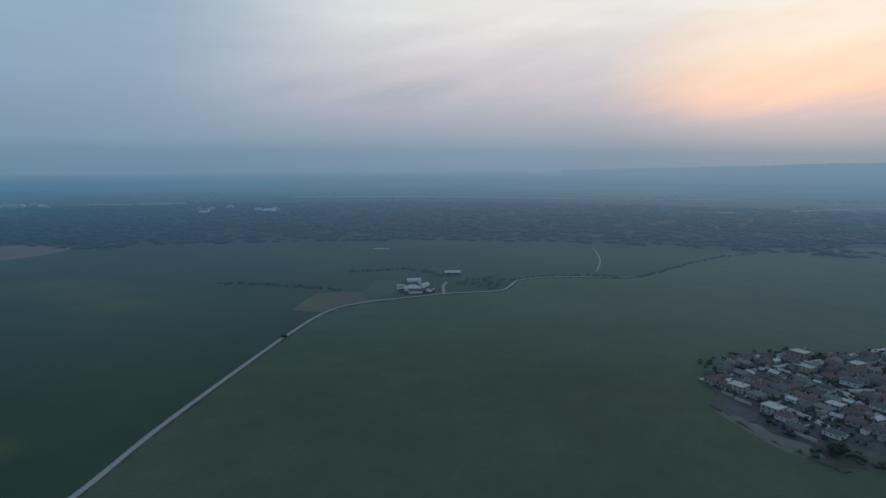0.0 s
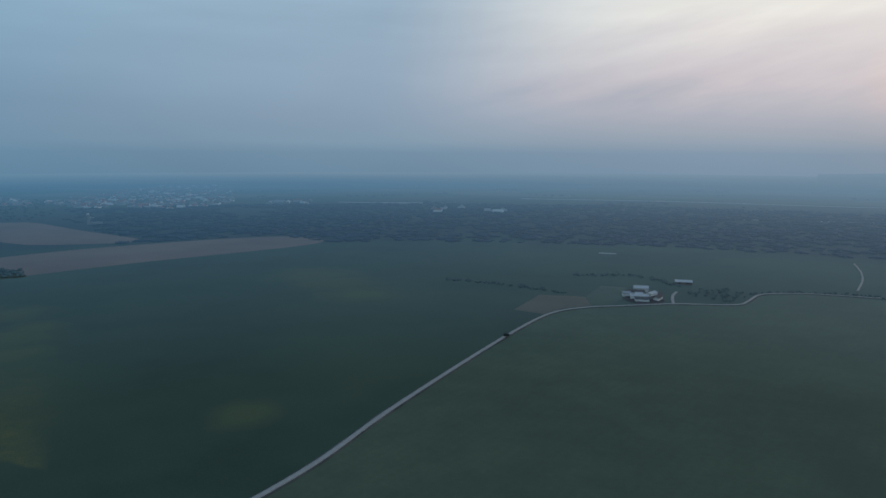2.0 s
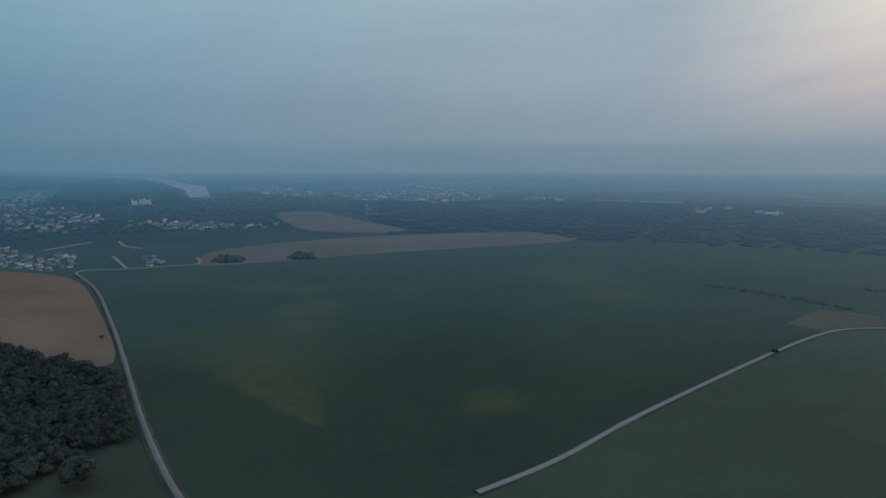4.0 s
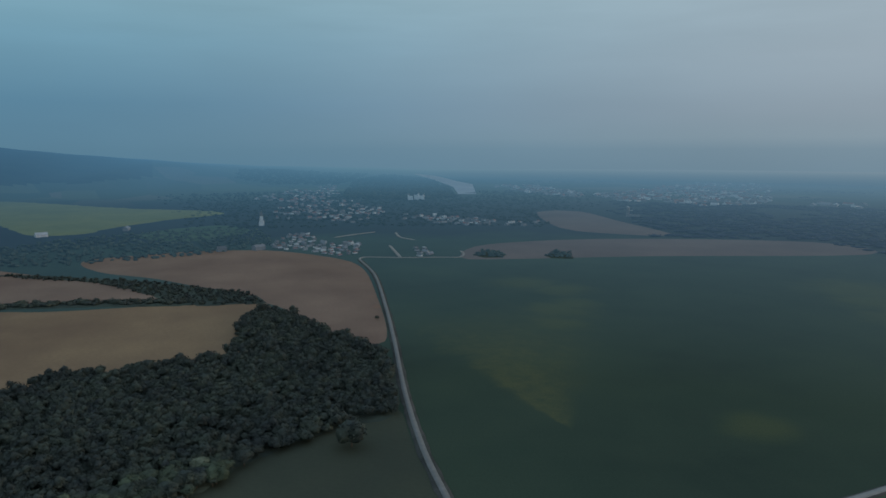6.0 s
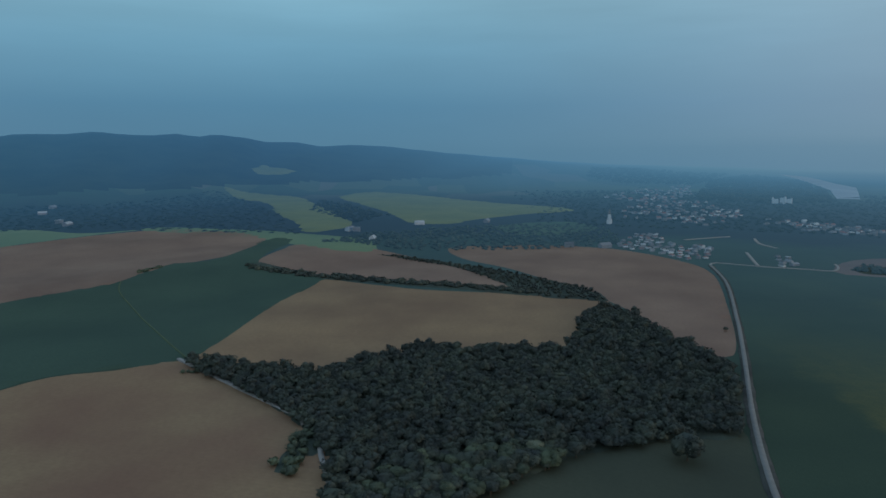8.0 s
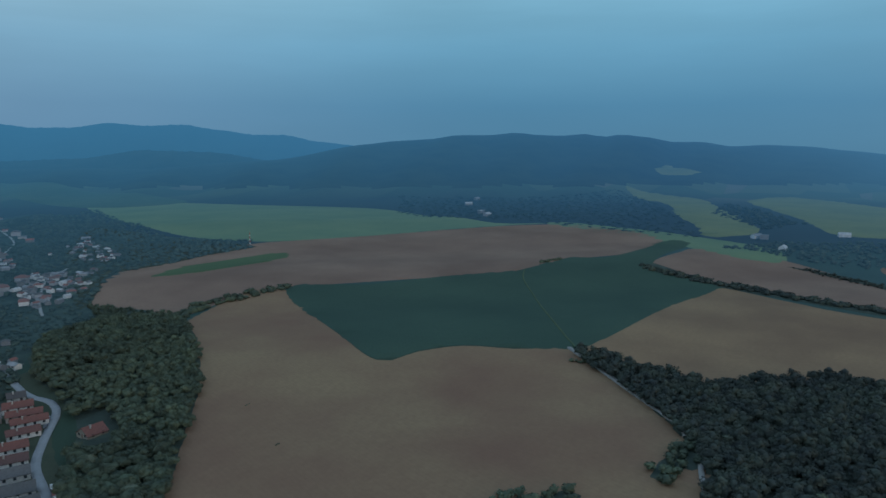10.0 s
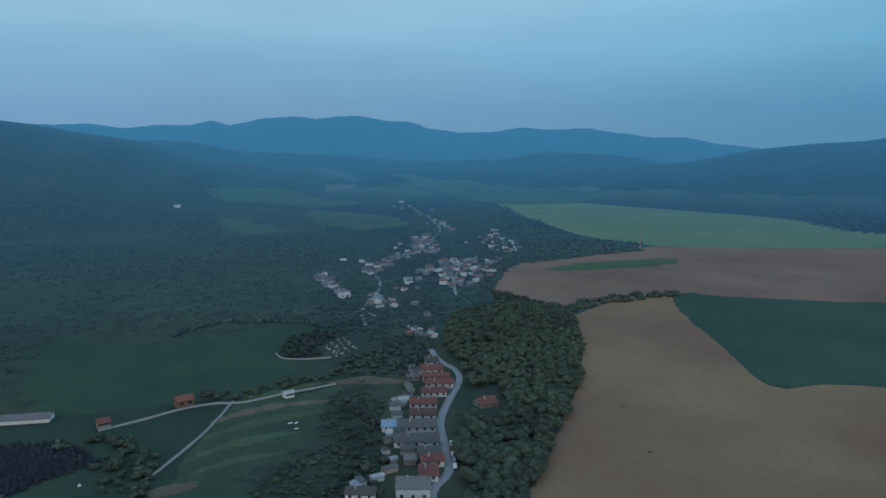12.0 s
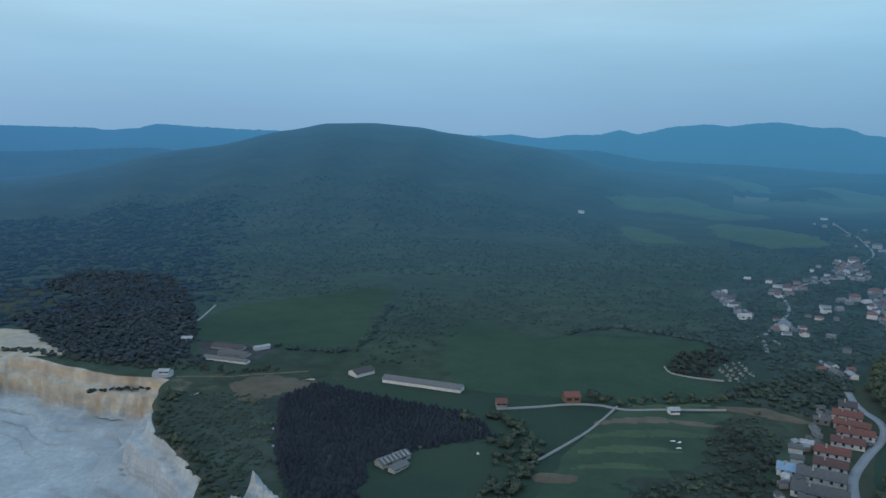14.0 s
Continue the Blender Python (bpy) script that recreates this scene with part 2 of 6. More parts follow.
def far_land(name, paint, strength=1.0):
    """A far material with haze painted in: a surface glow that grows with distance."""
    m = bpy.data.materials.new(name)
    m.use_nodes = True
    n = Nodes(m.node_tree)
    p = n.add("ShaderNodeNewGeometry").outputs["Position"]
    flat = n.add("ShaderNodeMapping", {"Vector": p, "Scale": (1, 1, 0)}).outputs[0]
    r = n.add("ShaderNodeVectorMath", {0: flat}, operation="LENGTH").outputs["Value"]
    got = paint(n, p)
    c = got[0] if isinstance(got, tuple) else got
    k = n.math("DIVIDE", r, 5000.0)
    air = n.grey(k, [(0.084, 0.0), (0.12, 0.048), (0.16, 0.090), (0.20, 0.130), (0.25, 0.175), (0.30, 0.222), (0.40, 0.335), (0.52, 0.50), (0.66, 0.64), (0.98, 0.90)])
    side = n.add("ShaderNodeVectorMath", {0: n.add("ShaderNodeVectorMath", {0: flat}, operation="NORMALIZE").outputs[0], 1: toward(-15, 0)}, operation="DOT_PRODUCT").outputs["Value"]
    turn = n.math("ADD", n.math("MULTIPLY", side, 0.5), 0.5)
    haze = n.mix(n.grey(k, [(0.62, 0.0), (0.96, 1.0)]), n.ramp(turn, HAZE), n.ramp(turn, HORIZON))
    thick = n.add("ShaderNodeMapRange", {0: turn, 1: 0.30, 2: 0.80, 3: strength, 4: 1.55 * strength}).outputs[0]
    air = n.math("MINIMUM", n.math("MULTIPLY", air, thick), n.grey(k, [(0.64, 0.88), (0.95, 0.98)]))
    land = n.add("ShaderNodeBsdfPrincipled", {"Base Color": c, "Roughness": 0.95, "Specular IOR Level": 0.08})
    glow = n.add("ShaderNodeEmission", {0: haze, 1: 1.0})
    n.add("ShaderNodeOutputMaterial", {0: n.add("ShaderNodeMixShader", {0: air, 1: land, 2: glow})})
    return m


def slope_paint(n, p):
    """Rough grass that gives way to forest farther up the hill."""
    turf = crop_paint((0.042, 0.060, 0.042), (0.060, 0.082, 0.053), 0.02, 0.7, 0.6)(n, p)[0]
    trees = crop_paint((0.028, 0.040, 0.033), (0.046, 0.060, 0.045), 0.004, 0.7, 0.3)(n, p)[0]
    flat = n.add("ShaderNodeMapping", {"Vector": p, "Scale": (1, 1, 0)}).outputs[0]
    r = n.math("ADD", n.add("ShaderNodeVectorMath", {0: flat}, operation="LENGTH").outputs["Value"], n.math("MULTIPLY", n.math("SUBTRACT", n.noise(flat, 0.003, 5.0, 0.65), 0.5), 1500.0))
    return n.mix(n.add("ShaderNodeMapRange", {0: r, 1: 800.0, 2: 1700.0, 3: 0.0, 4: 1.0}).outputs[0], turf, trees)


def patchwork_paint(n, p):
    """Meadow that breaks up into a patchwork of fields farther out."""
    c = meadow_paint(n, p)[0]
    flat = n.add("ShaderNodeMapping", {"Vector": p, "Scale": (1, 1, 0)}).outputs[0]
    r = n.add("ShaderNodeVectorMath", {0: flat}, operation="LENGTH").outputs["Value"]
    far = n.add("ShaderNodeMapRange", {0: r, 1: 1500.0, 2: 2400.0, 3: 0.0, 4: 0.75}).outputs[0]
    cell = n.add("ShaderNodeTexVoronoi", {"Vector": n.add("ShaderNodeMapping", {"Vector": flat, "Rotation": (0, 0, 0.5), "Scale": (1, 2.2, 1)}).outputs[0], "Scale": 0.0030}).outputs["Color"]
    k = n.add("ShaderNodeSeparateColor", {0: cell}).outputs[0]
    fields = n.ramp(k, [(0.0, (0.05, 0.075, 0.045)), (0.35, (0.085, 0.105, 0.055)), (0.6, (0.13, 0.115, 0.08)), (0.75, (0.06, 0.08, 0.05))], "CONSTANT")
    c = n.mix(far, c, fields)
    # dark floor of the wood belt, haze blue mixed into its colour
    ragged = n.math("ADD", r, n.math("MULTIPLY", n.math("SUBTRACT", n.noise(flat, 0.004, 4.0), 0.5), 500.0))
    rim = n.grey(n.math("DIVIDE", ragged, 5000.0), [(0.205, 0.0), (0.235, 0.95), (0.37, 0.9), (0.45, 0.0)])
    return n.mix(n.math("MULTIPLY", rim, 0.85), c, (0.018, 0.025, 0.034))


# glow colours of the painted haze, by turn towards the sunset
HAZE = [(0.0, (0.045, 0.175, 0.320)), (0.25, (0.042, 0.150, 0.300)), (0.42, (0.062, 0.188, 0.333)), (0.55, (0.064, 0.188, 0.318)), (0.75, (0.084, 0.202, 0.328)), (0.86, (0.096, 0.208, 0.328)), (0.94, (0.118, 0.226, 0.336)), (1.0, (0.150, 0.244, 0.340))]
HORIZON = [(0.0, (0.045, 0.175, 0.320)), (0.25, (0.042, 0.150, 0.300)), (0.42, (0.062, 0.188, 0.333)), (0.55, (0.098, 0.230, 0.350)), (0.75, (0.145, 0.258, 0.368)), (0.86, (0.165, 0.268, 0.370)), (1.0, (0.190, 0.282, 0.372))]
DRY_SPOTS = ((-585, 415, 26), (-537, 431, 22), (-470, 375, 24), (-431, 345, 16), (-480, 398, 18), (-392, 690, 40), (-345, 655, 36), (-300, 612, 30), (-362, 643, 22), (-215, 300, 14))
MEADOW = material("meadow", meadow_paint, 0.95, 0.15)
OLIVE = material("dry_meadow", crop_paint((0.048, 0.058, 0.044), (0.066, 0.074, 0.052), 0.1), 0.95, 0.15)
SOIL = material("ploughed_soil", crop_paint((0.186, 0.120, 0.079), (0.276, 0.184, 0.110), 0.12, 0.3), 0.95, 0.2)
REDSOIL = material("red_soil", crop_paint((0.172, 0.113, 0.088), (0.246, 0.166, 0.126), 0.12, 1.1), 0.95, 0.2)
BROWNSOIL = material("brown_soil", crop_paint((0.196, 0.116, 0.080), (0.262, 0.183, 0.110), 0.12, 0.3), 0.95, 0.2)
CROP = material("young_crop", crop_paint((0.039, 0.070, 0.055), (0.053, 0.090, 0.067), 0.12, 0.9), 0.95, 0.2)
LIGHTCROP = material("light_crop", crop_paint((0.064, 0.105, 0.058), (0.090, 0.128, 0.068), 0.25, 0.2), 0.95, 0.2)
GRASS = material("green_meadow", crop_paint((0.037, 0.068, 0.047), (0.052, 0.087, 0.056), 0.05, 0.7, 0.3), 0.95, 0.2)
TURF = material("hill_turf", crop_paint((0.042, 0.060, 0.049), (0.062, 0.083, 0.062), 0.02, 0.7, 0.7), 0.95, 0.2)
LITTER = material("forest_floor", crop_paint((0.044, 0.060, 0.053), (0.066, 0.084, 0.066), 0.3, 0.7, 0.6), 0.95, 0.2)
YARD = material("trodden_yard", crop_paint((0.058, 0.060, 0.064), (0.094, 0.090, 0.092), 0.05, 0.7, 0.8), 0.95, 0.15)
WHITEWALL = material("whitewash", tint_paint([(0.70, 0.70, 0.69), (0.62, 0.62, 0.62)], 0.8, 0.25), 0.9, 0.01)
REDPAINT = material("red_paint", tint_paint([(0.42, 0.07, 0.05)], 2.0), 0.5)
STONE = material("grave_stone", tint_paint([(0.26, 0.26, 0.26), (0.42, 0.42, 0.42), (0.14, 0.14, 0.15)], 2.0), 0.6)
GARDEN = material("garden_ground", crop_paint((0.040, 0.055, 0.038), (0.075, 0.080, 0.056), 0.15), 0.95, 0.2)
VERGE = material("dirt_verge", crop_paint((0.056, 0.062, 0.059), (0.088, 0.086, 0.079), 0.1, 0.4, 0.7), 0.95, 0.1)
BARE = material("worn_bank", bare_paint, 0.95, 0.2)
STRIP = material("mown_strip", crop_paint((0.070, 0.102, 0.062), (0.096, 0.124, 0.070), 0.1, 0.4, 0.4), 0.95, 0.1)
SCAR = material("worn_brown_slope", crop_paint((0.118, 0.098, 0.074), (0.172, 0.138, 0.100), 0.1, 0.4, 0.5), 0.95, 0.15)
TANGLE = material("tangled_ground", crop_paint((0.041, 0.055, 0.045), (0.064, 0.078, 0.058), 0.3, 0.7, 0.7), 0.95, 0.2)
PLOT = material("bare_plot", crop_paint((0.102, 0.106, 0.094), (0.128, 0.128, 0.110), 0.1, 0.4), 0.95, 0.1)
LAWN = material("garden_grass", crop_paint((0.044, 0.072, 0.050), (0.068, 0.098, 0.062), 0.12, 1.2, 0.3), 0.95, 0.1)
LANETOP = material("worn_lane", tint_paint([(0.195, 0.198, 0.195)], 0.3, 0.5, (0.12, 0.125, 0.115)), 0.85, 0.02)
ROADTOP = material("pale_road", tint_paint([(0.27, 0.26, 0.25)], 0.4, 0.5, (0.2, 0.2, 0.19)), 0.85, 0.02)
ASPHALT = material("grey_road", tint_paint([(0.27, 0.275, 0.285)], 0.3, 0.5, (0.19, 0.19, 0.20)), 0.8, 0.02)
EARTH = material("bare_earth_track", tint_paint([(0.20, 0.165, 0.115)], 0.12, 0.75, (0.085, 0.085, 0.058)), 0.95, 0.05)
STREETTOP = material("village_lane", tint_paint([(0.30, 0.29, 0.285)], 0.4, 0.4, (0.25, 0.24, 0.23)), 0.85, 0.02)
ROCK = material("quarry_rock", rock_paint, 0.95, 0.4)
LEAF = material("leaves", leaf_paint((0.056, 0.074, 0.060), (0.094, 0.118, 0.078)), 0.85, 0.2)
# dark leaves, lifted and blued in colour to stand in for thin haze
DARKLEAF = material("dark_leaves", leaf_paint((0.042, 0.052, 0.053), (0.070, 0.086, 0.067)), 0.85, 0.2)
# blue of the haze painted into the leaf colour, for woods near the quarry
HAZYLEAF = material("haze_blue_leaves", leaf_paint((0.048, 0.061, 0.074), (0.066, 0.082, 0.090)), 0.85, 0.2)
PALELEAF = material("pale_leaves", leaf_paint((0.10, 0.12, 0.085), (0.18, 0.20, 0.145)), 0.85, 0.5)
PINE = material("conifer_needles", leaf_paint((0.030, 0.035, 0.044), (0.040, 0.046, 0.053)), 0.85, 0.3)
BARK = material("bark", tint_paint([(0.09, 0.07, 0.05)], 3.0), 0.95, 0.05)
PLASTER = material("plaster", tint_paint([(0.34, 0.32, 0.31), (0.58, 0.57, 0.56), (0.26, 0.23, 0.21), (0.34, 0.30, 0.25), (0.22, 0.20, 0.20)], 1.2), 0.9, 0.01)
# roof tiles in shade: greyish purple painted in, for the plain village
SHADETILE = material("shaded_roof_tiles", tint_paint([(0.15, 0.096, 0.092), (0.12, 0.092, 0.092), (0.20, 0.110, 0.098)], 1.5, 0.5, (0.07, 0.06, 0.06)), 0.85, 0.04)
TILE = material("roof_tiles", tint_paint([(0.21, 0.092, 0.078), (0.17, 0.086, 0.078), (0.14, 0.084, 0.080), (0.26, 0.105, 0.084)], 1.5, 0.5, (0.07, 0.05, 0.045)), 0.85, 0.04)
SLATE = material("grey_roofing", tint_paint([(0.11, 0.115, 0.12), (0.14, 0.14, 0.145), (0.19, 0.19, 0.19), (0.10, 0.09, 0.09)], 1.5, 0.5, (0.06, 0.06, 0.06)), 0.8, 0.03)
SHEET = material("metal_roofing", tint_paint([(0.42, 0.43, 0.44), (0.30, 0.32, 0.34)], 0.7), 0.6, 0.02, 0.1)
BLUEROOF = material("blue_roofing", tint_paint([(0.22, 0.36, 0.50)], 0.7), 0.6, 0.02)
GLASS = material("window_glass", lambda n, p: (0.03, 0.04, 0.05), 0.08, spec=0.6)
WOOD = material("weathered_timber", tint_paint([(0.20, 0.12, 0.08)], 2.0), 0.9, 0.02)
STEEL = material("painted_steel", tint_paint([(0.55, 0.30, 0.26)], 2.0), 0.5, 0.0)
CARPAINT = material("car_paint", tint_paint([(0.6, 0.6, 0.6), (0.05, 0.05, 0.06), (0.3, 0.05, 0.05), (0.2, 0.25, 0.35)], 4.0, 0.1), 0.3, spec=0.6)
RUBBER = material("rubber", tint_paint([(0.03, 0.03, 0.03)], 5.0), 0.9)
CONCRETE = material("concrete", tint_paint([(0.40, 0.39, 0.37), (0.34, 0.33, 0.32)], 0.5), 0.9, 0.02)
# far materials: land, trees, walls and roofs with the haze glow painted in
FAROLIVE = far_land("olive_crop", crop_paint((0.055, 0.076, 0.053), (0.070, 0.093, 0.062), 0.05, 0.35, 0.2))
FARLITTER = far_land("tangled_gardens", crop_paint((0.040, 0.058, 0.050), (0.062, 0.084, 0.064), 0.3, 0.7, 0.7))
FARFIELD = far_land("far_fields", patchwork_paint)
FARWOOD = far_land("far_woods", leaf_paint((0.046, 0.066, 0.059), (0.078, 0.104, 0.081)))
# leaf colour blued for haze as well, on top of the haze glow
FARBLUE = far_land("haze_blue_far_woods", leaf_paint((0.034, 0.044, 0.056), (0.048, 0.060, 0.070)))
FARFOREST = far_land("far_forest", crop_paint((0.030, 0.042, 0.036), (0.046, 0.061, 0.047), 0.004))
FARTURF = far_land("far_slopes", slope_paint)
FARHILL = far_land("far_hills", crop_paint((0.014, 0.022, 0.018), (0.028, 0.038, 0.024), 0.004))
# belt trees: navy of the haze painted into the leaf colour too
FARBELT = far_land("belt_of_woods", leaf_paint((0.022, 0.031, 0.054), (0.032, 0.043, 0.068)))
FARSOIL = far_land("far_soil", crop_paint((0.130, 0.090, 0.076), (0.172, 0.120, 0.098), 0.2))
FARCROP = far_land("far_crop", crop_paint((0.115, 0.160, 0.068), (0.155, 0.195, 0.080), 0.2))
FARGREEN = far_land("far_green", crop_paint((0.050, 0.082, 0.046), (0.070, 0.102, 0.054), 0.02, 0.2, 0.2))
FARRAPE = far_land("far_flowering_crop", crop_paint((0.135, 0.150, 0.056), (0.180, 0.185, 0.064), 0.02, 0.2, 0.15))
# matte water; the reflected sky is painted in as pale blue
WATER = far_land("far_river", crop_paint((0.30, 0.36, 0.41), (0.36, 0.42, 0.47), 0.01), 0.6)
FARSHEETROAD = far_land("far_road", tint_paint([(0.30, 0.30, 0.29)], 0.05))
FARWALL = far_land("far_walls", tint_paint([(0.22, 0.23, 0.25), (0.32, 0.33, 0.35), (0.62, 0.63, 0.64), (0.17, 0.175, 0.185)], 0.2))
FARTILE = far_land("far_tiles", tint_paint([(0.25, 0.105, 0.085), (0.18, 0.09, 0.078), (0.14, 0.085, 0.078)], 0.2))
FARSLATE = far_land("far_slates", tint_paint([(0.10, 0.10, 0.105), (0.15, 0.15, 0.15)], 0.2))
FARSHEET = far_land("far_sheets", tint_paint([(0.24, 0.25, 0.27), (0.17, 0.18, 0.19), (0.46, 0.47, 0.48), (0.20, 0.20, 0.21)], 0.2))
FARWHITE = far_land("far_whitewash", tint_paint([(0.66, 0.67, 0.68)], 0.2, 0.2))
# same paint as the far hills; only its painted haze glow is stronger
HAZEDHILL = far_land("hazed_hills", crop_paint((0.014, 0.022, 0.018), (0.028, 0.038, 0.024), 0.004), 1.04)

# ---- shape of the land ----
def blend(a, table, k):
    """Smooth value k of a table of rows (bearing, ...) at the bearing a."""
    for p, q in zip(table, table[1:]):
        if p[0] <= a <= q[0]:
            t = (a - p[0]) / (q[0] - p[0])
            t = 0.5 * t + 0.5 * t * t * (3 - 2 * t)
            return p[k] + (q[k] - p[k]) * t
    return table[-1][k]


def step(a, b, v):
    t = min(1.0, max(0.0, (v - a) / (b - a)))
    return t * t * (3 - 2 * t)


# bearing, radius of the foot, radius of the crest, crest in degrees over the eye
HILLS = ((0, 3000, 4900, -1.64), (62, 2700, 4800, -1.68), (70, 2500, 4200, -1.7), (75.4, 2400, 3900, -1.58), (79.9, 2350, 4200, -1.25), (84.5, 2300, 4250, -0.83), (89.1, 2250, 4050, -0.42), (91.9, 2200, 3950, -0.12), (94.7, 2150, 3900, 0.2), (97.5, 2100, 3800, 0.31), (99.8, 2050, 3750, 0.2), (102, 2000, 3700, 0.56), (104, 2000, 3650, 0.54),
         (106, 1980, 3550, 0.92), (108, 1950, 3500, 1.15), (109.4, 1920, 3500, 0.96), (110.8, 1900, 3500, 1.2), (112.7, 1900, 3480, 1.06), (114.5, 1900, 3430, 1.12), (116.4, 1900, 3400, 1.32), (118.6, 1850, 3350, 1.12), (121.3, 1800, 3300, 1.12), (123.4, 1800, 3280, 0.8), (126.1, 1800, 3250, 0.66), (129, 1800, 3200, 0.35),
         (136, 1800, 3000, -0.9), (146, 1900, 3000, -1.4), (162, 1900, 3000, -1.4), (172, 1500, 2800, -0.9), (180, 1200, 2700, 0.9),
         (186.5, 1050, 2650, 1.85), (189.2, 1000, 2600, 2.33), (192.8, 960, 2600, 2.58), (196.6, 950, 2600, 2.5), (199.4, 950, 2600, 1.95), (206, 950, 2500, 0.5),
         (219, 1000, 2500, -2.0), (240, 1200, 2500, -2.2), (290, 3000, 4900, -1.64), (360, 3000, 4900, -1.64))
EYE = 140.0


def terrain(x, y):
    """Height of the land: a plain, rolling fields, and wooded hills."""
    r, a = math.hypot(x, y), math.degrees(math.atan2(-x, y)) % 360
    foot, crest = blend(a, HILLS, 1), blend(a, HILLS, 2)
    top = EYE + crest * math.tan(math.radians(blend(a, HILLS, 3)))
    t = (r - foot) / (crest - foot)
    s = step(0, 1, t) if t < 1 else 1 - 0.45 * step(1, 2.2, t)
    z = top * s + 9 * s * (1 - s) * 4 * math.sin(a * 0.9 + r / 260) * (top > 60)
    roll = step(80, 95, a) * (1 - step(165, 185, a)) * step(200, 420, r) * (1 - step(1300, 1700, r))
    z += roll * (3.5 * math.sin(x / 105 + 0.6) * math.sin(y / 120 + 0.4) + 2.0 * math.sin((x + y) / 63))
    return z


# ---- building blocks ----
def part(name, bm, mat, parent=None, label="", at=None):
    """Links a bmesh as one mesh object, under a thing or a part."""
    me = bpy.data.meshes.new(name)
    bm.to_mesh(me)
    bm.free()
    me.materials.append(mat)
    ob = new(name, me)
    if parent:
        ob.parent = parent
    if at:
        ob.matrix_basis = at
    if label:
        ob["label"] = label
    return ob


def arrays(name, verts, faces, mats, index=None, smooth=False):
    """A mesh object from numpy arrays of vertices and triangles or quads."""
    me = bpy.data.meshes.new(name)
    verts, faces = np.asarray(verts, np.float32), np.asarray(faces, np.int32)
    k = faces.shape[1]
    me.vertices.add(len(verts))
    me.vertices.foreach_set("co", verts.ravel())
    me.loops.add(faces.size)
    me.loops.foreach_set("vertex_index", faces.ravel())
    me.polygons.add(len(faces))
    me.polygons.foreach_set("loop_start", np.arange(0, faces.size, k, dtype=np.int32))
    if index is not None:
        me.polygons.foreach_set("material_index", np.asarray(index, np.int32))
    me.polygons.foreach_set("use_smooth", np.full(len(faces), smooth))
    for m in mats:
        me.materials.append(m)
    me.update(calc_edges=True)
    return new(name, me)


def box(bm, x0, x1, y0, y1, z0, z1):
    v = [bm.verts.new((x, y, z)) for z in (z0, z1) for x, y in ((x0, y0), (x1, y0), (x1, y1), (x0, y1))]
    for f in ((3, 2, 1, 0), (4, 5, 6, 7), (0, 1, 5, 4), (1, 2, 6, 5), (2, 3, 7, 6), (3, 0, 4, 7)):
        bm.faces.new([v[i] for i in f])


def inside(poly, x, y):
    """Which of the points lie inside the outline."""
    x, y = np.asarray(x, float), np.asarray(y, float)
    hit = np.zeros(x.shape, bool)
    for (x0, y0), (x1, y1) in zip(poly, poly[1:] + poly[:1]):
        if y0 != y1:
            hit ^= ((y0 > y) != (y1 > y)) & (x < (x1 - x0) * (y - y0) / (y1 - y0) + x0)
    return hit


def curve_through(points, gap, closed=False):
    """Points along a smooth line through the given ones, about gap metres apart."""
    pts = [Vector((*p[:2], 0)) for p in points]
    n, out = len(pts), []
    for i in range(n if closed else n - 1):
        a, b, c, d = (pts[j % n] if closed else pts[min(max(j, 0), n - 1)] for j in (i - 1, i, i + 1, i + 2))
        steps = max(1, round((c - b).length / gap))
        for s in range(steps):
            t = s / steps
            out.append(0.5 * (2 * b + (c - a) * t + (2 * a - 5 * b + 4 * c - d) * t * t + (3 * b - a - 3 * c + d) * t ** 3))
    if not closed:
        out.append(pts[-1])
    return [(p.x, p.y) for p in out]


def drape(name, outline, mat, lift, gap=14.0, label="", category="field", soft=True, ragged=0.0, land=None):
    """A field: its outline filled with a sheet that lies on the land."""
    edge = curve_through(outline, gap, True) if soft else [p for a, b in zip(outline, outline[1:] + outline[:1]) for p in curve_through((a, b), gap)[:-1]]
    if ragged:
        edge = [(x + ragged * noise.noise((x / 9, y / 9, 1)), y + ragged * noise.noise((x / 9, y / 9, 7))) for x, y in edge]
    xs, ys = zip(*edge)
    gx, gy = np.meshgrid(np.arange(min(xs) + gap / 2, max(xs), gap), np.arange(min(ys) + gap / 2, max(ys), gap))
    keep = inside(edge, gx, gy)
    n = len(edge)
    pts = [Vector(p) for p in edge] + [Vector((x, y)) for x, y in zip(gx[keep], gy[keep])]
    v, _, f, *_ = geometry.delaunay_2d_cdt(pts, [(i, (i + 1) % n) for i in range(n)], [], 1, 0.01)
    h = land or terrain
    rim = {(round(p[0], 2), round(p[1], 2)) for p in edge}
    rise = lift * (1.0 if max(map(abs, xs)) + max(map(abs, ys)) < 1300 else 2.0)
    ob = arrays(name, [(p.x, p.y, h(p.x, p.y) + (0.02 if (round(p.x, 2), round(p.y, 2)) in rim else rise)) for p in v], f, [mat], smooth=True)
    return tagged(ob, label, category, kind="structure")


def ribbon(name, points, width, mat, lift=0.7, label="", gap=8.0, ragged=0.0):
    """A road or track that lies on the land."""
    line = curve_through(points, gap)
    verts, faces = [], []
    for i, (x, y) in enumerate(line):
        (ax, ay), (bx, by) = line[max(i - 1, 0)], line[min(i + 1, len(line) - 1)]
        d = math.hypot(bx - ax, by - ay) or 1
        nx, ny = -(by - ay) / d, (bx - ax) / d
        for k, s in enumerate((-1, -0.92, 0.92, 1)):
            w = width / 2 * s * (1 + ragged * noise.noise((x / 7, y / 7, s)))
            px, py = x + nx * w, y + ny * w
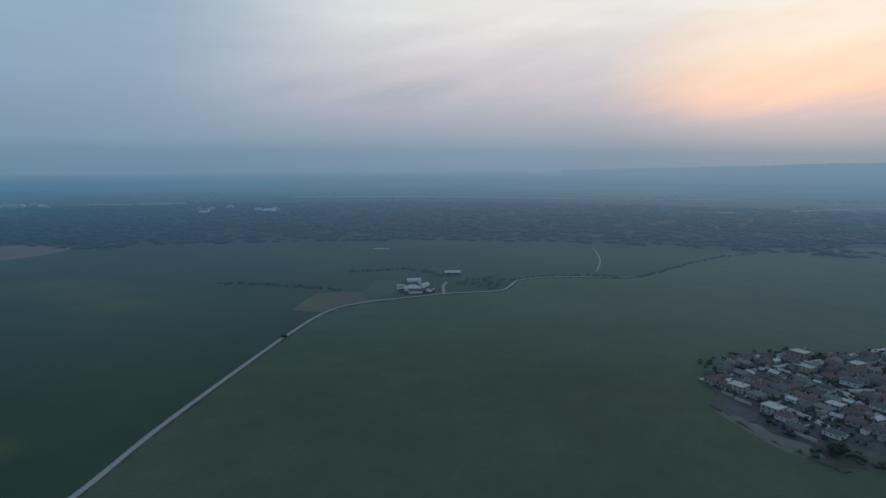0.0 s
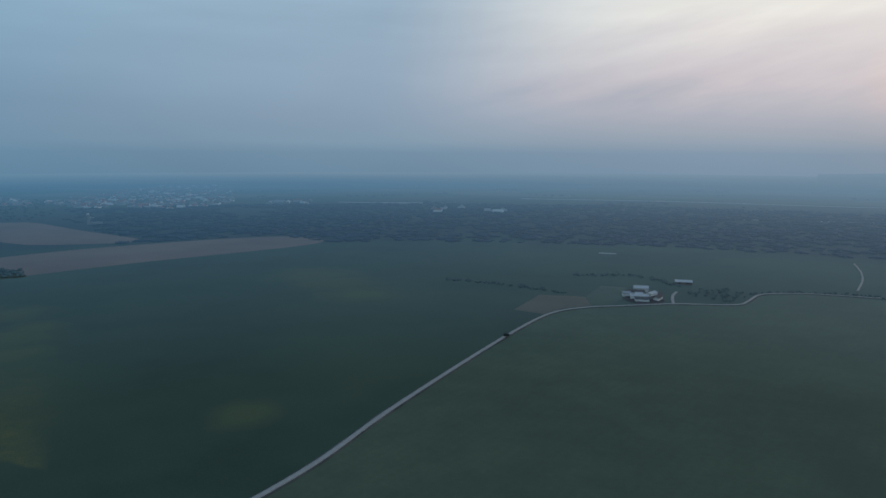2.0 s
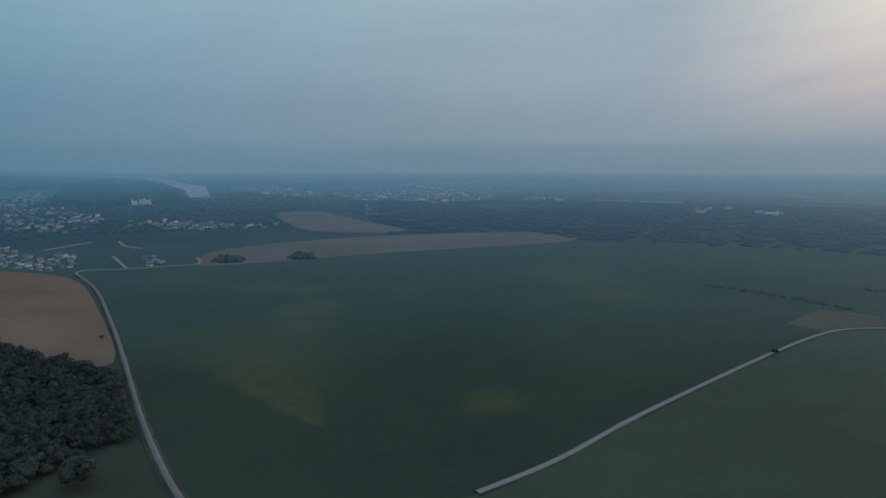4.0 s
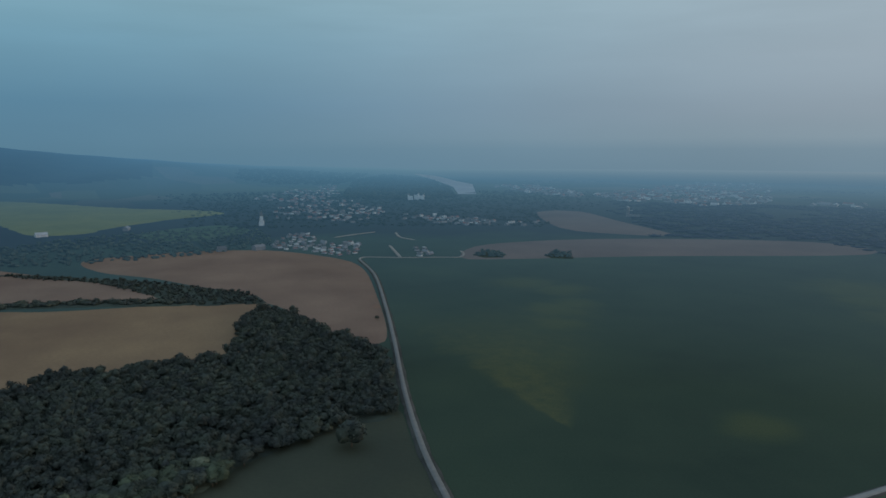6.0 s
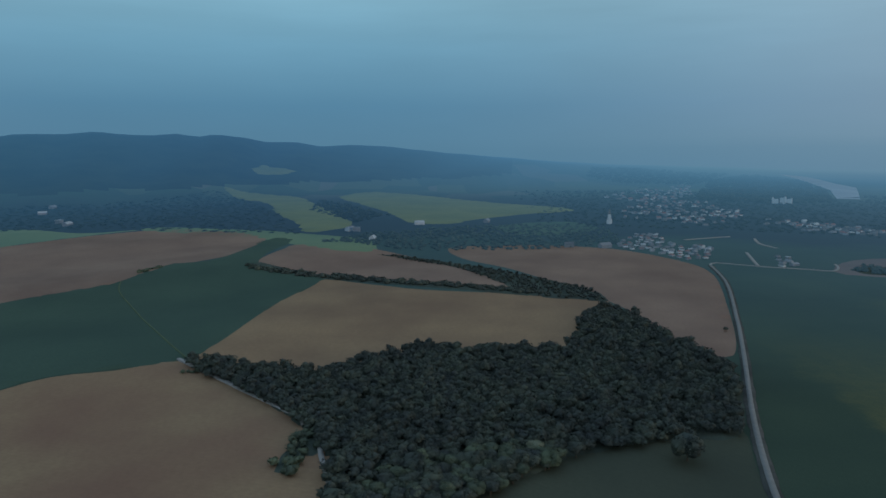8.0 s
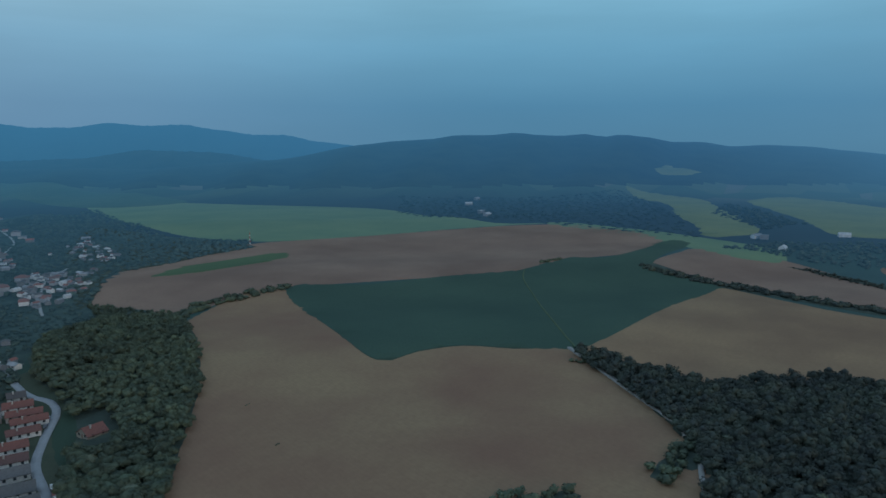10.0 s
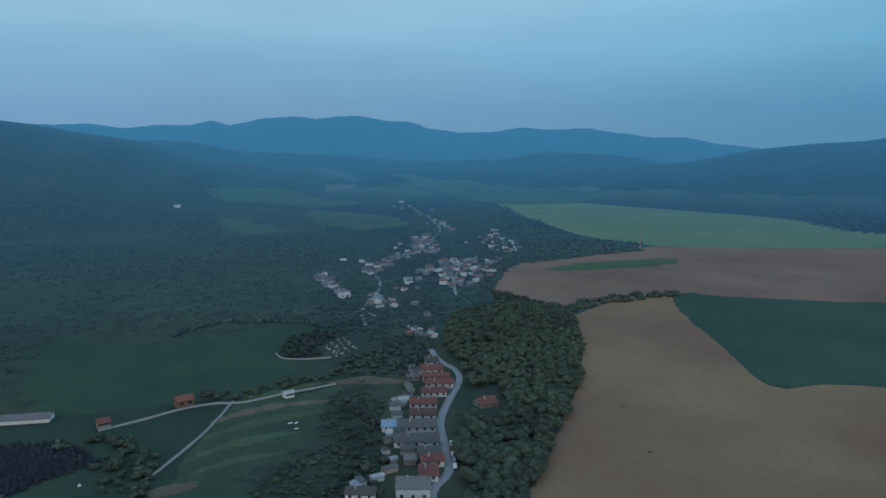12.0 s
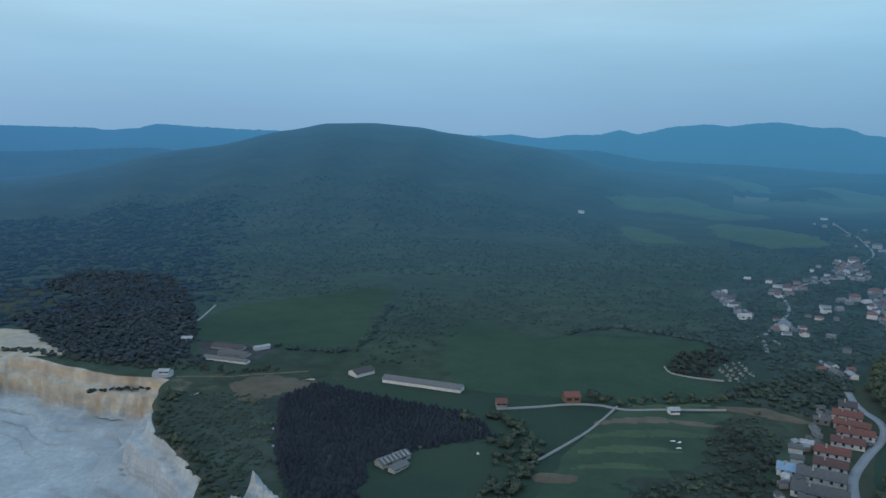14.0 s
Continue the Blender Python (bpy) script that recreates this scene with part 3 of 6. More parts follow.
            verts.append((px, py, terrain(px, py) + (0.0 if abs(s) == 1 else lift)))
        if i:
            o = 4 * i
            faces += [(o - 4 + k, o - 3 + k, o + 1 + k, o + k) for k in range(3)]
    ob = arrays(name, verts, [f[::-1] for f in faces], [mat], smooth=True)
    return tagged(ob, label, "road", kind="structure")


# ---- the land ----
def bearing(x, y):
    return math.degrees(math.atan2(-x, y)) % 360


PIT_EDGE = curve_through(((357, -416), (293, -403), (224, -391), (209, -372), (193, -325), (163, -297), (141, -271), (122, -250), (128, -205), (190, -160), (310, -190), (400, -320)), 2.6, True)


def build_ground():
    rings = [0.0] + list(np.concatenate((np.arange(12, 560, 8.0), np.geomspace(566, 4950, 64))))
    count = 432
    verts, faces = [], []
    ring_of = np.array(rings)
    ang = np.arange(count) * 2 * math.pi / count
    x, y = np.outer(ring_of, -np.sin(ang)), np.outer(ring_of, np.cos(ang))
    z = np.vectorize(terrain)(x, y)
    pit = inside(PIT_EDGE, x, y)
    z -= 3.0 * np.clip((np.hypot(x, y) - 440) / 300, 0, 1)
    verts = np.stack((x, y, z), -1).reshape(-1, 3)
    i, j = np.meshgrid(np.arange(1, len(rings) - 1), np.arange(count), indexing="ij")
    jn = (j + 1) % count
    faces = np.stack((i * count + j, (i + 1) * count + j, (i + 1) * count + jn, i * count + jn), -1).reshape(-1, 4)[:, ::-1]
    faces = faces[~pit.reshape(-1)[faces].any(1)]
    ob = arrays("ground", verts, faces, [MEADOW], smooth=True)
    tagged(ob, "wide green farmland plain rising to wooded hills", "ground", kind="structure")
    core = arrays("ground_middle", [(12 * -math.sin(a), 12 * math.cos(a), terrain(0, 0)) for a in ang], [[0, k, k + 1] for k in range(1, count - 1)], [MEADOW])
    tagged(core, "green meadow far below the eye", "ground", kind="structure")
    # distant land, its haze painted into the surface as glow
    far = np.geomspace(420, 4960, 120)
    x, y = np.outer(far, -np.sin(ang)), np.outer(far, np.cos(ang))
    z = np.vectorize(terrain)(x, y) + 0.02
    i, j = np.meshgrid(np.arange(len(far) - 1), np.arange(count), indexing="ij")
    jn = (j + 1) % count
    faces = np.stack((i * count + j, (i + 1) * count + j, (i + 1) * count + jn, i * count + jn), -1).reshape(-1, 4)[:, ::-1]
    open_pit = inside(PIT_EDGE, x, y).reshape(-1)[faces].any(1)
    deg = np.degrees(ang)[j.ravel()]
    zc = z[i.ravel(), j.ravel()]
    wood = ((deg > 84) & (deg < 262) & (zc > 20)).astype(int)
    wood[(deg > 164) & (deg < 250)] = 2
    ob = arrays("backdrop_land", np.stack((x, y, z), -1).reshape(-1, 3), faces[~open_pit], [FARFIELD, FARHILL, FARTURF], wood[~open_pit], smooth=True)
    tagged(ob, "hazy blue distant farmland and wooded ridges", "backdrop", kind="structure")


build_ground()

# bearing, degrees over the eye, of the farthest crests
CREST = ((118, -1.0), (126, -0.2), (129.6, 0.27), (132.6, 0.58), (135.2, 1.1), (137.6, 1.12), (140.4, 1.48), (142.9, 1.85), (145.6, 1.72), (148, 1.9), (150.6, 1.52), (153, 1.48), (155.6, 1.78), (157.2, 2.33), (158.8, 2.36), (161.5, 2.77), (163, 2.7), (164.8, 2.48), (166.2, 2.66), (168.5, 2.52),
         (171.5, 1.91), (172.9, 2.23), (174.5, 1.85), (176.8, 1.83), (179.1, 1.54), (181.4, 1.83), (183.6, 1.72), (196, 1.8), (203.1, 1.93), (206.1, 2.05), (209.4, 2.2), (211, 1.82), (212.9, 1.66), (214, 1.8), (218.6, 1.8), (230, 1.6), (246, 0.8), (262, -1.0))
FRONT = ((120, -1.6), (134, -1.3), (141, -0.25), (146, -0.1), (150, -0.7), (156, -0.9), (164, -0.4), (170, -0.2), (175, 0.6), (179, 0.7), (183, 0.0), (200, -1.0), (210, 0.4), (219, 0.0), (228, 0.5), (250, -1.6))


def ridge(name, table, near, far, label, mat):
    """A distant range: a long hill with spurs, its crest as the table says."""
    a0, a1 = table[0][0], table[-1][0]
    cols, rows = int((a1 - a0) * 5), 14
    verts = []
    for i in range(cols + 1):
        a = a0 + (a1 - a0) * i / cols
        r = near + (far - near)
        crest = EYE + far * math.tan(radians(blend(a, table, 1)))
        crest += 4 * noise.noise((a * 2.3, 0, 2)) + 2 * noise.noise((a * 6.5, 0, 5))
        for k in range(rows + 1):
            t = k / rows
            spur = 0.5 + 0.5 * noise.noise((a * 0.35, t * 2.2, far))
            rr = near + (far - near) * t
            z = crest * (t ** (0.9 + 0.9 * spur)) if k < rows else crest
            z += 14 * math.sin(math.pi * t) * noise.noise((a * 0.9, t * 3, near))
            verts.append((-math.sin(radians(a)) * rr, math.cos(radians(a)) * rr, max(z, 1.0) if crest > 20 else -5))
        verts.append((-math.sin(radians(a)) * (far + 90), math.cos(radians(a)) * (far + 90), -10))
    w = rows + 2
    faces = [(i * w + k, i * w + k + 1, (i + 1) * w + k + 1, (i + 1) * w + k) for i in range(cols) for k in range(rows + 1)]
    ob = arrays(name, verts, [f[::-1] for f in faces], [mat], smooth=True)
    return tagged(ob, label, "mountain range", kind="structure")


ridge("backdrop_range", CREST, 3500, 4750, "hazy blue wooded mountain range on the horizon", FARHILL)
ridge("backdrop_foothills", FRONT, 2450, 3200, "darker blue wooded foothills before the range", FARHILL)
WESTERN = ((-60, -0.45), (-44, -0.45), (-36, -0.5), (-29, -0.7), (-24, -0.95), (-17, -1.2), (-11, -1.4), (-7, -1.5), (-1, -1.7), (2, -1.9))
ridge("backdrop_range", WESTERN, 3900, 4800, "pale hazy hills under the sunset", HAZEDHILL)

# ---- fields, roads ----
drape("field", ((-979, 15), (-991, 132), (-946, 240), (-842, 297), (-756, 302), (-606.2, 257.1), (-450.0, 197.2), (-496.3, 171.7), (-611.0, 155.8), (-773.2, 89.9), (-879, 29)), REDSOIL, 0.2, 14, "ploughed reddish brown field beside the lane")
drape("field", ((-448.0, -173.0), (-487.0, -166.0), (-625.0, -154.0), (-738.0, -136.0), (-690.0, -60.0), (-662.0, -10.0), (-639.1, 140.4), (-547.4, 139.7), (-431.6, 83.6), (-443.7, 13.3), (-456.0, -31.7), (-416.2, -59.7), (-412.0, -91.9), (-440.8, -141.8)), SOIL, 0.2, 14, "bare ploughed brown field on a gentle rise")
drape("field", ((-788, -218), (-929, -218), (-1002, -204), (-926, -74), (-839.8, 0.1), (-685.9, 70.3), (-694.5, -23.1), (-758.1, -121.4)), REDSOIL, 0.2, 14, "long reddish ploughed strip between hedges")
drape("field", ((-350, -611), (-430, -703), (-529, -756), (-686, -770), (-767, -743), (-990, -671), (-1185, -515), (-1214, -421), (-1096, -283), (-894, -271), (-795, -322), (-711, -341), (-636, -393), (-493, -494), (-450, -515), (-363.0, -497.3), (-363, -547)), REDSOIL, 0.2, 16, "wide reddish ploughed field on the slope")
drape("field", ((-488, -496), (-554, -439), (-640, -396), (-716, -344), (-814, -330), (-854, -280), (-1083, -279), (-1067, -232), (-812, -220), (-753.0, -131.6), (-624.7, -152.7), (-487.4, -164.6), (-448.2, -173.8), (-425.8, -211.0), (-411.0, -243.5), (-380.0, -261.3), (-347.8, -272.8), (-393.0, -351.3)), CROP, 0.35, 14, "deep green young crop field")
drape("field", ((-484, -497), (-389.9, -348.5), (-345.9, -271.4), (-377.8, -259.8), (-408.5, -242.1), (-423.4, -209.8), (-445.8, -172.8), (-396.7, -115.9), (-343.3, -69.7), (-293.4, -79.0), (-273.7, -70.9), (-182.3, -70.8), (-140.9, -124.6), (-115.2, -203.8), (-177.1, -255.2), (-244.2, -326.4), (-292.6, -408.8), (-352.8, -475.8), (-446, -514)), BROWNSOIL, 0.2, 12, "large bare brown field with smooth furrows")
drape("field", ((-441, -652), (-521, -688), (-660, -683), (-629, -637), (-511, -623)), LIGHTCROP, 0.45, 14, "narrow green strip sown within the ploughed field")
drape("field", ((-947, -1630), (-1097, -1659), (-1203, -1324), (-1282, -1016), (-1203, -774), (-1142, -609), (-1199, -522), (-990, -671), (-767, -743), (-709, -808), (-724, -999), (-782, -1224)), FARCROP, 0.2, 22, "pale green crop field below the wooded ridge")
drape("field", ((-1201, -530), (-1242, -452), (-1182, -289), (-1106, -140), (-921, -90), (-926, -164), (-1062, -260), (-1090, -341), (-1131, -432)), FARCROP, 0.2, 22, "pale green crop strip along the slope")
RAPE_FIELDS = (((-2190, -735), (-2231, -616), (-1979, -448), (-1634, -288), (-1249, -135), (-1137, -228), (-1416, -327), (-1850, -505)), ((-2470, -743), (-2842, -722), (-2580, -484)), ((-2103, -308), (-2295, -193), (-2078, 13), (-1552, 307), (-1306, 137), (-1267, -13), (-1455, -117)))
drape("field", ((-2190, -690), (-2105, -596), (-2065, -506), (-1995, -411), (-1708, -308), (-1317, -176), (-1209, -196), (-1184, -241), (-1332, -287), (-1528, -372), (-1674, -412), (-1846, -483), (-1950, -580)), FARRAPE, 1.0, 24, "yellowish green flowering field on the hillside", ragged=9.0)
drape("field", ((-2583, -712), (-2640, -705), (-2730, -700), (-2645, -640), (-2552, -536), (-2475, -569), (-2490, -660)), FARRAPE, 1.0, 24, "small yellowish field high on the hill", soft=False, ragged=9.0)
drape("field", ((-2021, -300), (-2216, -212), (-2070, -64), (-1794, 121), (-1661, 246), (-1546, 300), (-1455, 167), (-1354, 58), (-1290, 26), (-1313, -63), (-1507, -115), (-1713, -190)), FARRAPE, 1.0, 24, "yellowish green field beyond the valley road", ragged=9.0)
drape("field", ((-1189, 88), (-1272, 146), (-1310, 237), (-1234, 276), (-1151, 247), (-1102, 153)), FARGREEN, 0.6, 20, "dull green field by the valley road", ragged=5.0)
drape("field", ((-254.1, 6.4), (-279.8, 31.7), (-308.9, 71.1), (-324.1, 125.5), (-324.8, 149.4), (-284.1, 138.0), (-234.9, 125.6), (-173.8, 96.5), (-192.2, -19.4)), OLIVE, 0.2, 12, "dull olive meadow beside the lane")
FARSOILS = (((-761, 428), (-879, 550), (-830, 778), (-652, 1015), (-510, 953), (-637, 659), (-707, 489)), ((-1285, 932), (-1261, 1054), (-1041, 976), (-789, 880), (-830, 778), (-945, 750)))
drape("field", ((-762, 444), (-853, 543), (-808, 757), (-634, 987), (-523, 941), (-651, 674), (-721, 499)), FARSOIL, 0.35, 26, "reddish ploughed strip on the plain")
drape("field", ((-1250, 926), (-1215, 1015), (-1007, 944), (-800, 870), (-853, 800), (-973, 772)), FARSOIL, 0.35, 40, "reddish ploughed field beyond the trees")
drape("field", ((-134, 594), (-125, 668), (-80, 672), (-70, 634), (-94, 614), (-105, 586)), PLOT, 0.6, 8, "pale bare plot near the farmyard", soft=False)
drape("field", ((-80, 672), (-72, 735), (-46, 735), (-45, 676), (-52, 650), (-70, 634)), FAROLIVE, 0.5, 8, "green plot beside the farmyard", soft=False)
drape("farm_yard", ((-46, 674), (-40, 708), (-30, 728), (-8, 722), (-6, 684), (-8, 664), (-27, 652)), YARD, 0.7, 6, "grey trodden farmyard", "yard", soft=False)
drape("field", ((-170, 150), (-158.9, 212.4), (-148.9, 261.9), (-141.8, 341.7), (-119.5, 500.2), (-100.3, 588.6), (-74.6, 623.3), (-44.4, 641.3), (1.4, 666.2), (55.8, 681.6), (69.2, 702.4), (84.0, 740.8), (112.6, 758.7), (152, 764), (213, 756), (271, 817), (356, 913), (457, 1004), (560, 1008), (700, 990), (880, 700), (800, 350), (500, 60), (150, 30), (-80, 60)), FAROLIVE, 0.08, 20, "wide olive green crop field beside the farm road")
drape("field", ((150, 372), (166, 378), (170, 352), (176, 322), (200, 312), (262, 318), (262, 305), (205, 292), (180, 290), (160, 318)), VERGE, 0.25, 8, "trodden tan margin round the village", ragged=4.0)
drape("village_yards", ((163.6, 416.9), (180.2, 440.2), (203.2, 460.9), (260.9, 481.3), (290.6, 476.3), (442, 513), (355.9, 337.9), (241.5, 302.2), (194.6, 302.8), (174.0, 303.7), (164.3, 328.1), (157.5, 359.8), (161.5, 392.1)), YARD, 0.35, 10, "trodden yards and gardens between houses", "yards", ragged=3.0)
drape("field", ((157, 358), (162, 349), (168, 330), (179, 318), (179, 301), (166, 302), (157, 321), (153, 341), (149, 360)), PLOT, 0.7, 6, "pale tan strip of bare ground below the village", "bank", ragged=2.5)
drape("hill_turf", ((308.8, -416.5), (473, -721), (335, -771), (161, -792), (-92.4, -743.0), (-172.8, -577.6), (-133.9, -444.5), (-90.3, -424.4), (-16.1, -407.0), (118.1, -408.3)), FARTURF, 0.12, 16, "rough grass at the foot of the hill", "grassland")
drape("field", ((55, -442), (60, -500), (64, -549), (38, -573), (-14, -526), (-32, -537), (-111, -541), (-146, -516), (-97, -470), (-120, -428), (-74, -396), (-8, -396), (32, -400)), GRASS, 0.35, 12, "green meadow at the foot of the hill", ragged=4.0)
drape("field", ((247, -482), (272, -564), (235, -633), (144, -708), (128, -557), (120, -487), (184, -469)), GRASS, 0.35, 12, "green pasture edged with scrub", ragged=4.0)
drape("field", ((600, -640), (543, -640), (510, -650), (448, -610), (432, -559), (442, -523), (520, -520)), OLIVE, 0.5, 12, "pale olive pasture among dark woods", ragged=4.0)
drape("field", ((-205, -1910), (-300, -2060), (-430, -2040), (-524, -1944), (-600, -1760), (-540, -1690), (-444, -1647), (-380, -1760), (-296, -1728)), FARGREEN, 0.8, 20, "distant green fields in the valley", soft=False, ragged=24.0)
drape("field", ((-653, -2659), (-736, -2716), (-839, -2531), (-805, -2364), (-720, -2400), (-676, -2350)), FARGREEN, 0.8, 20, "distant pale field in the valley", soft=False, ragged=30.0)
drape("field", ((-379, -1501), (-420, -1560), (-470, -1500), (-519, -1312), (-508, -1210), (-440, -1170), (-378, -1114), (-362, -1200), (-348, -1294)), FARGREEN, 0.8, 14, "green field above the village", soft=False, ragged=16.0)
drape("field", ((-198, -1497), (-244, -1433), (-262, -1290), (-264, -1167), (-198, -1168), (-173, -1244)), FARGREEN, 0.5, 14, "pale field above the village", soft=False, ragged=16.0)
drape("field", ((-905, -2383), (-1077, -2296), (-1202, -1604), (-933, -1582), (-940, -2213)), FARGREEN, 1.0, 30, "dull green valley field")
drape("field", ((-5.7, -265.6), (-55.1, -385.1), (-88.7, -383.4), (-151.7, -385.2), (-134.9, -324.8), (-108.0, -299.0), (-74.7, -241.4), (-29.4, -230.8)), LAWN, 0.2, 10, "grassy gardens sloping to the lane", "gardens", ragged=3.0)
drape("field", ((-148.4, -385.8), (-210.9, -444.4), (-197.7, -376.9), (-160.9, -321.9), (-119.4, -221.1), (-82.6, -225.2), (-118.1, -311.6)), GARDEN, 0.35, 8, "yards behind the row of houses", "gardens", ragged=2.0)
def swath(row, wide, mat, label):
    """A mown or dug strip along a line, narrower at its ends."""
    mid = curve_through(row, 8.0)
    side = [wide * (0.25 + 0.75 * math.sin(math.pi * (k + 0.5) / len(mid))) / 2 for k in range(len(mid))]
    drape("field", tuple((x, y + w) for (x, y), w in zip(mid, side)) + tuple((x, y - w) for (x, y), w in reversed(tuple(zip(mid, side)))), mat, 0.45, 4, label, "garden strip", ragged=2.5)


swath(((-38, -357), (-58, -366), (-80, -369), (-106, -364)), 11, SCAR, "tan dug strip across the gardens")
swath(((-32, -338), (-54, -346), (-74, -349), (-96, -350)), 12, STRIP, "pale mown strip across the gardens")
swath(((-26, -318), (-48, -325), (-78, -327)), 10, STRIP, "pale mown strip across the gardens")
swath(((-20, -300), (-44, -306), (-66, -305)), 8, STRIP, "pale mown strip across the gardens")
swath(((-60, -388), (-84, -394), (-108, -398)), 7, STRIP, "pale mown strip beside the lane")
drape("field", ((-227.5, -63.3), (-278.4, -74.5), (-285.4, -72.3), (-287.4, -62.9), (-283.9, -53.0), (-269.1, -48.4), (-223.4, -36.8)), SOIL, 0.3, 8, "tongue of bare brown field by the wood")
ribbon("road", ((-95.5, -468.9), (-97.2, -456.2), (-109.5, -448.2), (-127.5, -443.0)), 0.9, STREETTOP, 0.9, "pale path round the graveyard", 4)
drape("field", ((-4.3, -291.2), (-9.0, -294.6), (-25.7, -292.8), (-21.1, -285.0), (-6.2, -285.6)), SCAR, 0.8, 5, "small dug garden bed of brown soil", "garden bed")
drape("field", ((-112, -396), (-134, -398), (-148, -387), (-158, -374), (-143, -376), (-124, -386)), SCAR, 0.8, 5, "trodden tan bank behind the yards", "bank", ragged=3.0)
drape("field", ((219.0, -389.3), (183.2, -408.8), (138.4, -410.1), (123.2, -385.4), (143.0, -372.3), (117.7, -297.7), (98.8, -261.3), (99.5, -222.5), (125.8, -218.8), (138.4, -265.6), (191.3, -321.5)), BARE, 0.2, 8, "grassy quarry rim with bare patches", "bank", ragged=2.0)
drape("field", ((177, -382), (175, -399), (160, -407), (136, -403), (126, -390), (140, -373), (156, -354)), SCAR, 0.45, 5, "bare brown slope above the quarry", "bank", ragged=7.0)

PLAIN_ROAD = ((-158.9, 212.4), (-148.9, 261.9), (-141.8, 341.7), (-119.5, 500.2), (-100.3, 588.6), (-74.6, 623.3), (-44.4, 641.3), (1.4, 666.2), (55.8, 681.6), (69.2, 702.4), (84.0, 740.8), (112.6, 758.7), (152, 764), (212, 762))
ribbon("road", PLAIN_ROAD, 5.4, VERGE, 0.4, "grassy verge of the farm road", 8.0, 0.3)
ribbon("road", PLAIN_ROAD, 3.0, ROADTOP, 0.7, "pale narrow farm road across the plain")
ribbon("road", ((182, 798), (202, 869), (214, 932), (221, 999)), 2.2, ROADTOP, 0.55, "pale farm track")
ribbon("road", ((2.0, 668.9), (0.9, 703.4), (4.5, 728.4)), 3.0, ROADTOP, 0.55, "pale lane into the farmyard")
LANE = ((-197.5, 118.8), (-228.4, 126.4), (-276.1, 139.6), (-349.1, 165.1), (-450.1, 204.8), (-554.5, 244.3), (-701, 296), (-808, 321))
ribbon("road", LANE, 6.5, VERGE, 0.4, "grassy verge of the lane", 8.0, 0.35)
ribbon("road", LANE, 3.0, LANETOP, 0.7, "grey country lane along the wood")
for line, wide in ((((-808, 321), (-826, 335), (-798, 378), (-780, 418), (-767, 444), (-789, 463), (-812, 472)), 3.0), (((-1038, 370), (-1056, 408), (-1074, 454)), 4.0), (((-1048, 482), (-991, 464), (-947, 468)), 4.0), (((-908, 408), (-850, 390), (-804, 376)), 4.0)):
    ribbon("road", line, wide, ROADTOP, 0.7, "pale narrow road at the village edge")
STREET = ((-100.4, -210.4), (-110.3, -240.0), (-125.0, -254.0), (-134.6, -277.7), (-145.7, -306.7), (-164.9, -335.3), (-184.4, -361.1), (-191.0, -380.6), (-190.2, -405.2), (-205.8, -469.9), (-206.2, -499.3))
ribbon("road", STREET, 4.4, ASPHALT, 0.55, "grey village street curving past the houses")
ribbon("road", ((-4.5, -302.7), (-12.3, -312.3), (-34.5, -345.7), (-53.5, -385.1)), 1.0, STREETTOP, 0.9, "pale dirt track up to the lane", ragged=0.3)
ribbon("road", ((14.2, -369.0), (-8.4, -375.9), (-28.4, -384.1), (-45.1, -385.4), (-57.9, -381.0), (-82.6, -386.9), (-114.8, -390.9)), 1.2, STREETTOP, 0.9, "pale lane behind the gardens", ragged=0.2)
ribbon("road", ((217, -394), (204, -397), (186, -399), (171, -406), (154, -412), (139, -418)), 1.3, EARTH, 0.55, "pale quarry access track", 4, 0.5)
drape("loading_place", ((238, -406), (226, -407), (221, -394), (232, -392)), STREETTOP, 0.6, 4, "pale trodden loading place", "yard", ragged=1.5)
ribbon("road", ((264, -472), (273, -495), (278, -520), (274, -532), (277, -553), (286, -595)), 1.7, STREETTOP, 0.55, "pale track by the sheds", 5, 0.3)
ribbon("road", ((55.5, -307.0), (47.3, -316.1), (36.2, -328.2)), 4.0, EARTH, 0.55, "dirt track to the old shed")
ribbon("road", ((-713, -340), (-672, -322), (-616, -284), (-548, -240), (-487, -200), (-452, -175)), 1.5, STRIP, 0.9, "faint track through the young crop", ragged=0.4)
ribbon("road", ((-448.5, -178.3), (-411.6, -139.3), (-373.6, -101.5), (-346.2, -77.0), (-333.0, -70.4)), 3.0, ROADTOP, 1.1, "dirt track along the wood", ragged=0.2)
ribbon("road", ((-327.4, -63.0), (-296.8, -55.6), (-269.8, -47.5), (-248.8, -41.2)), 2.4, ROADTOP, 1.1, "dirt track into the wood", ragged=0.2)
RIVER = ((-3800, 1808), (-3366, 1806), (-2804, 1611), (-2477, 1512), (-1736, 1076), (-1792, 1021), (-2191, 1230), (-2783, 1455), (-3287, 1565))
drape("river", ((-3649, 1770), (-3164, 1698), (-2618, 1505), (-2369, 1430), (-1841, 1126), (-1875, 1080), (-2251, 1274), (-2937, 1535)), WATER, 1.0, 60, "pale still river, sky reflection painted into its colour", "river", soft=False)
for line, wide in ((((-452, 2084), (-6, 2125), (423, 2087), (866, 2076)), 24), (((98, 1595), (187, 1601)), 14), (((288, 1608), (423, 1618)), 12), (((582, 1614), (691, 1621)), 14), (((846, 1663), (989, 1722), (1205, 1790)), 14), (((-100, 979), (-76, 980)), 8), (((-902, 1740), (-712, 1775), (-606, 1796)), 20), (((-791, 1765), (-677, 1813)), 16)):
    ribbon("road", line, wide * 0.5, FARSHEETROAD, 1.2, "pale distant road on the plain", 40)
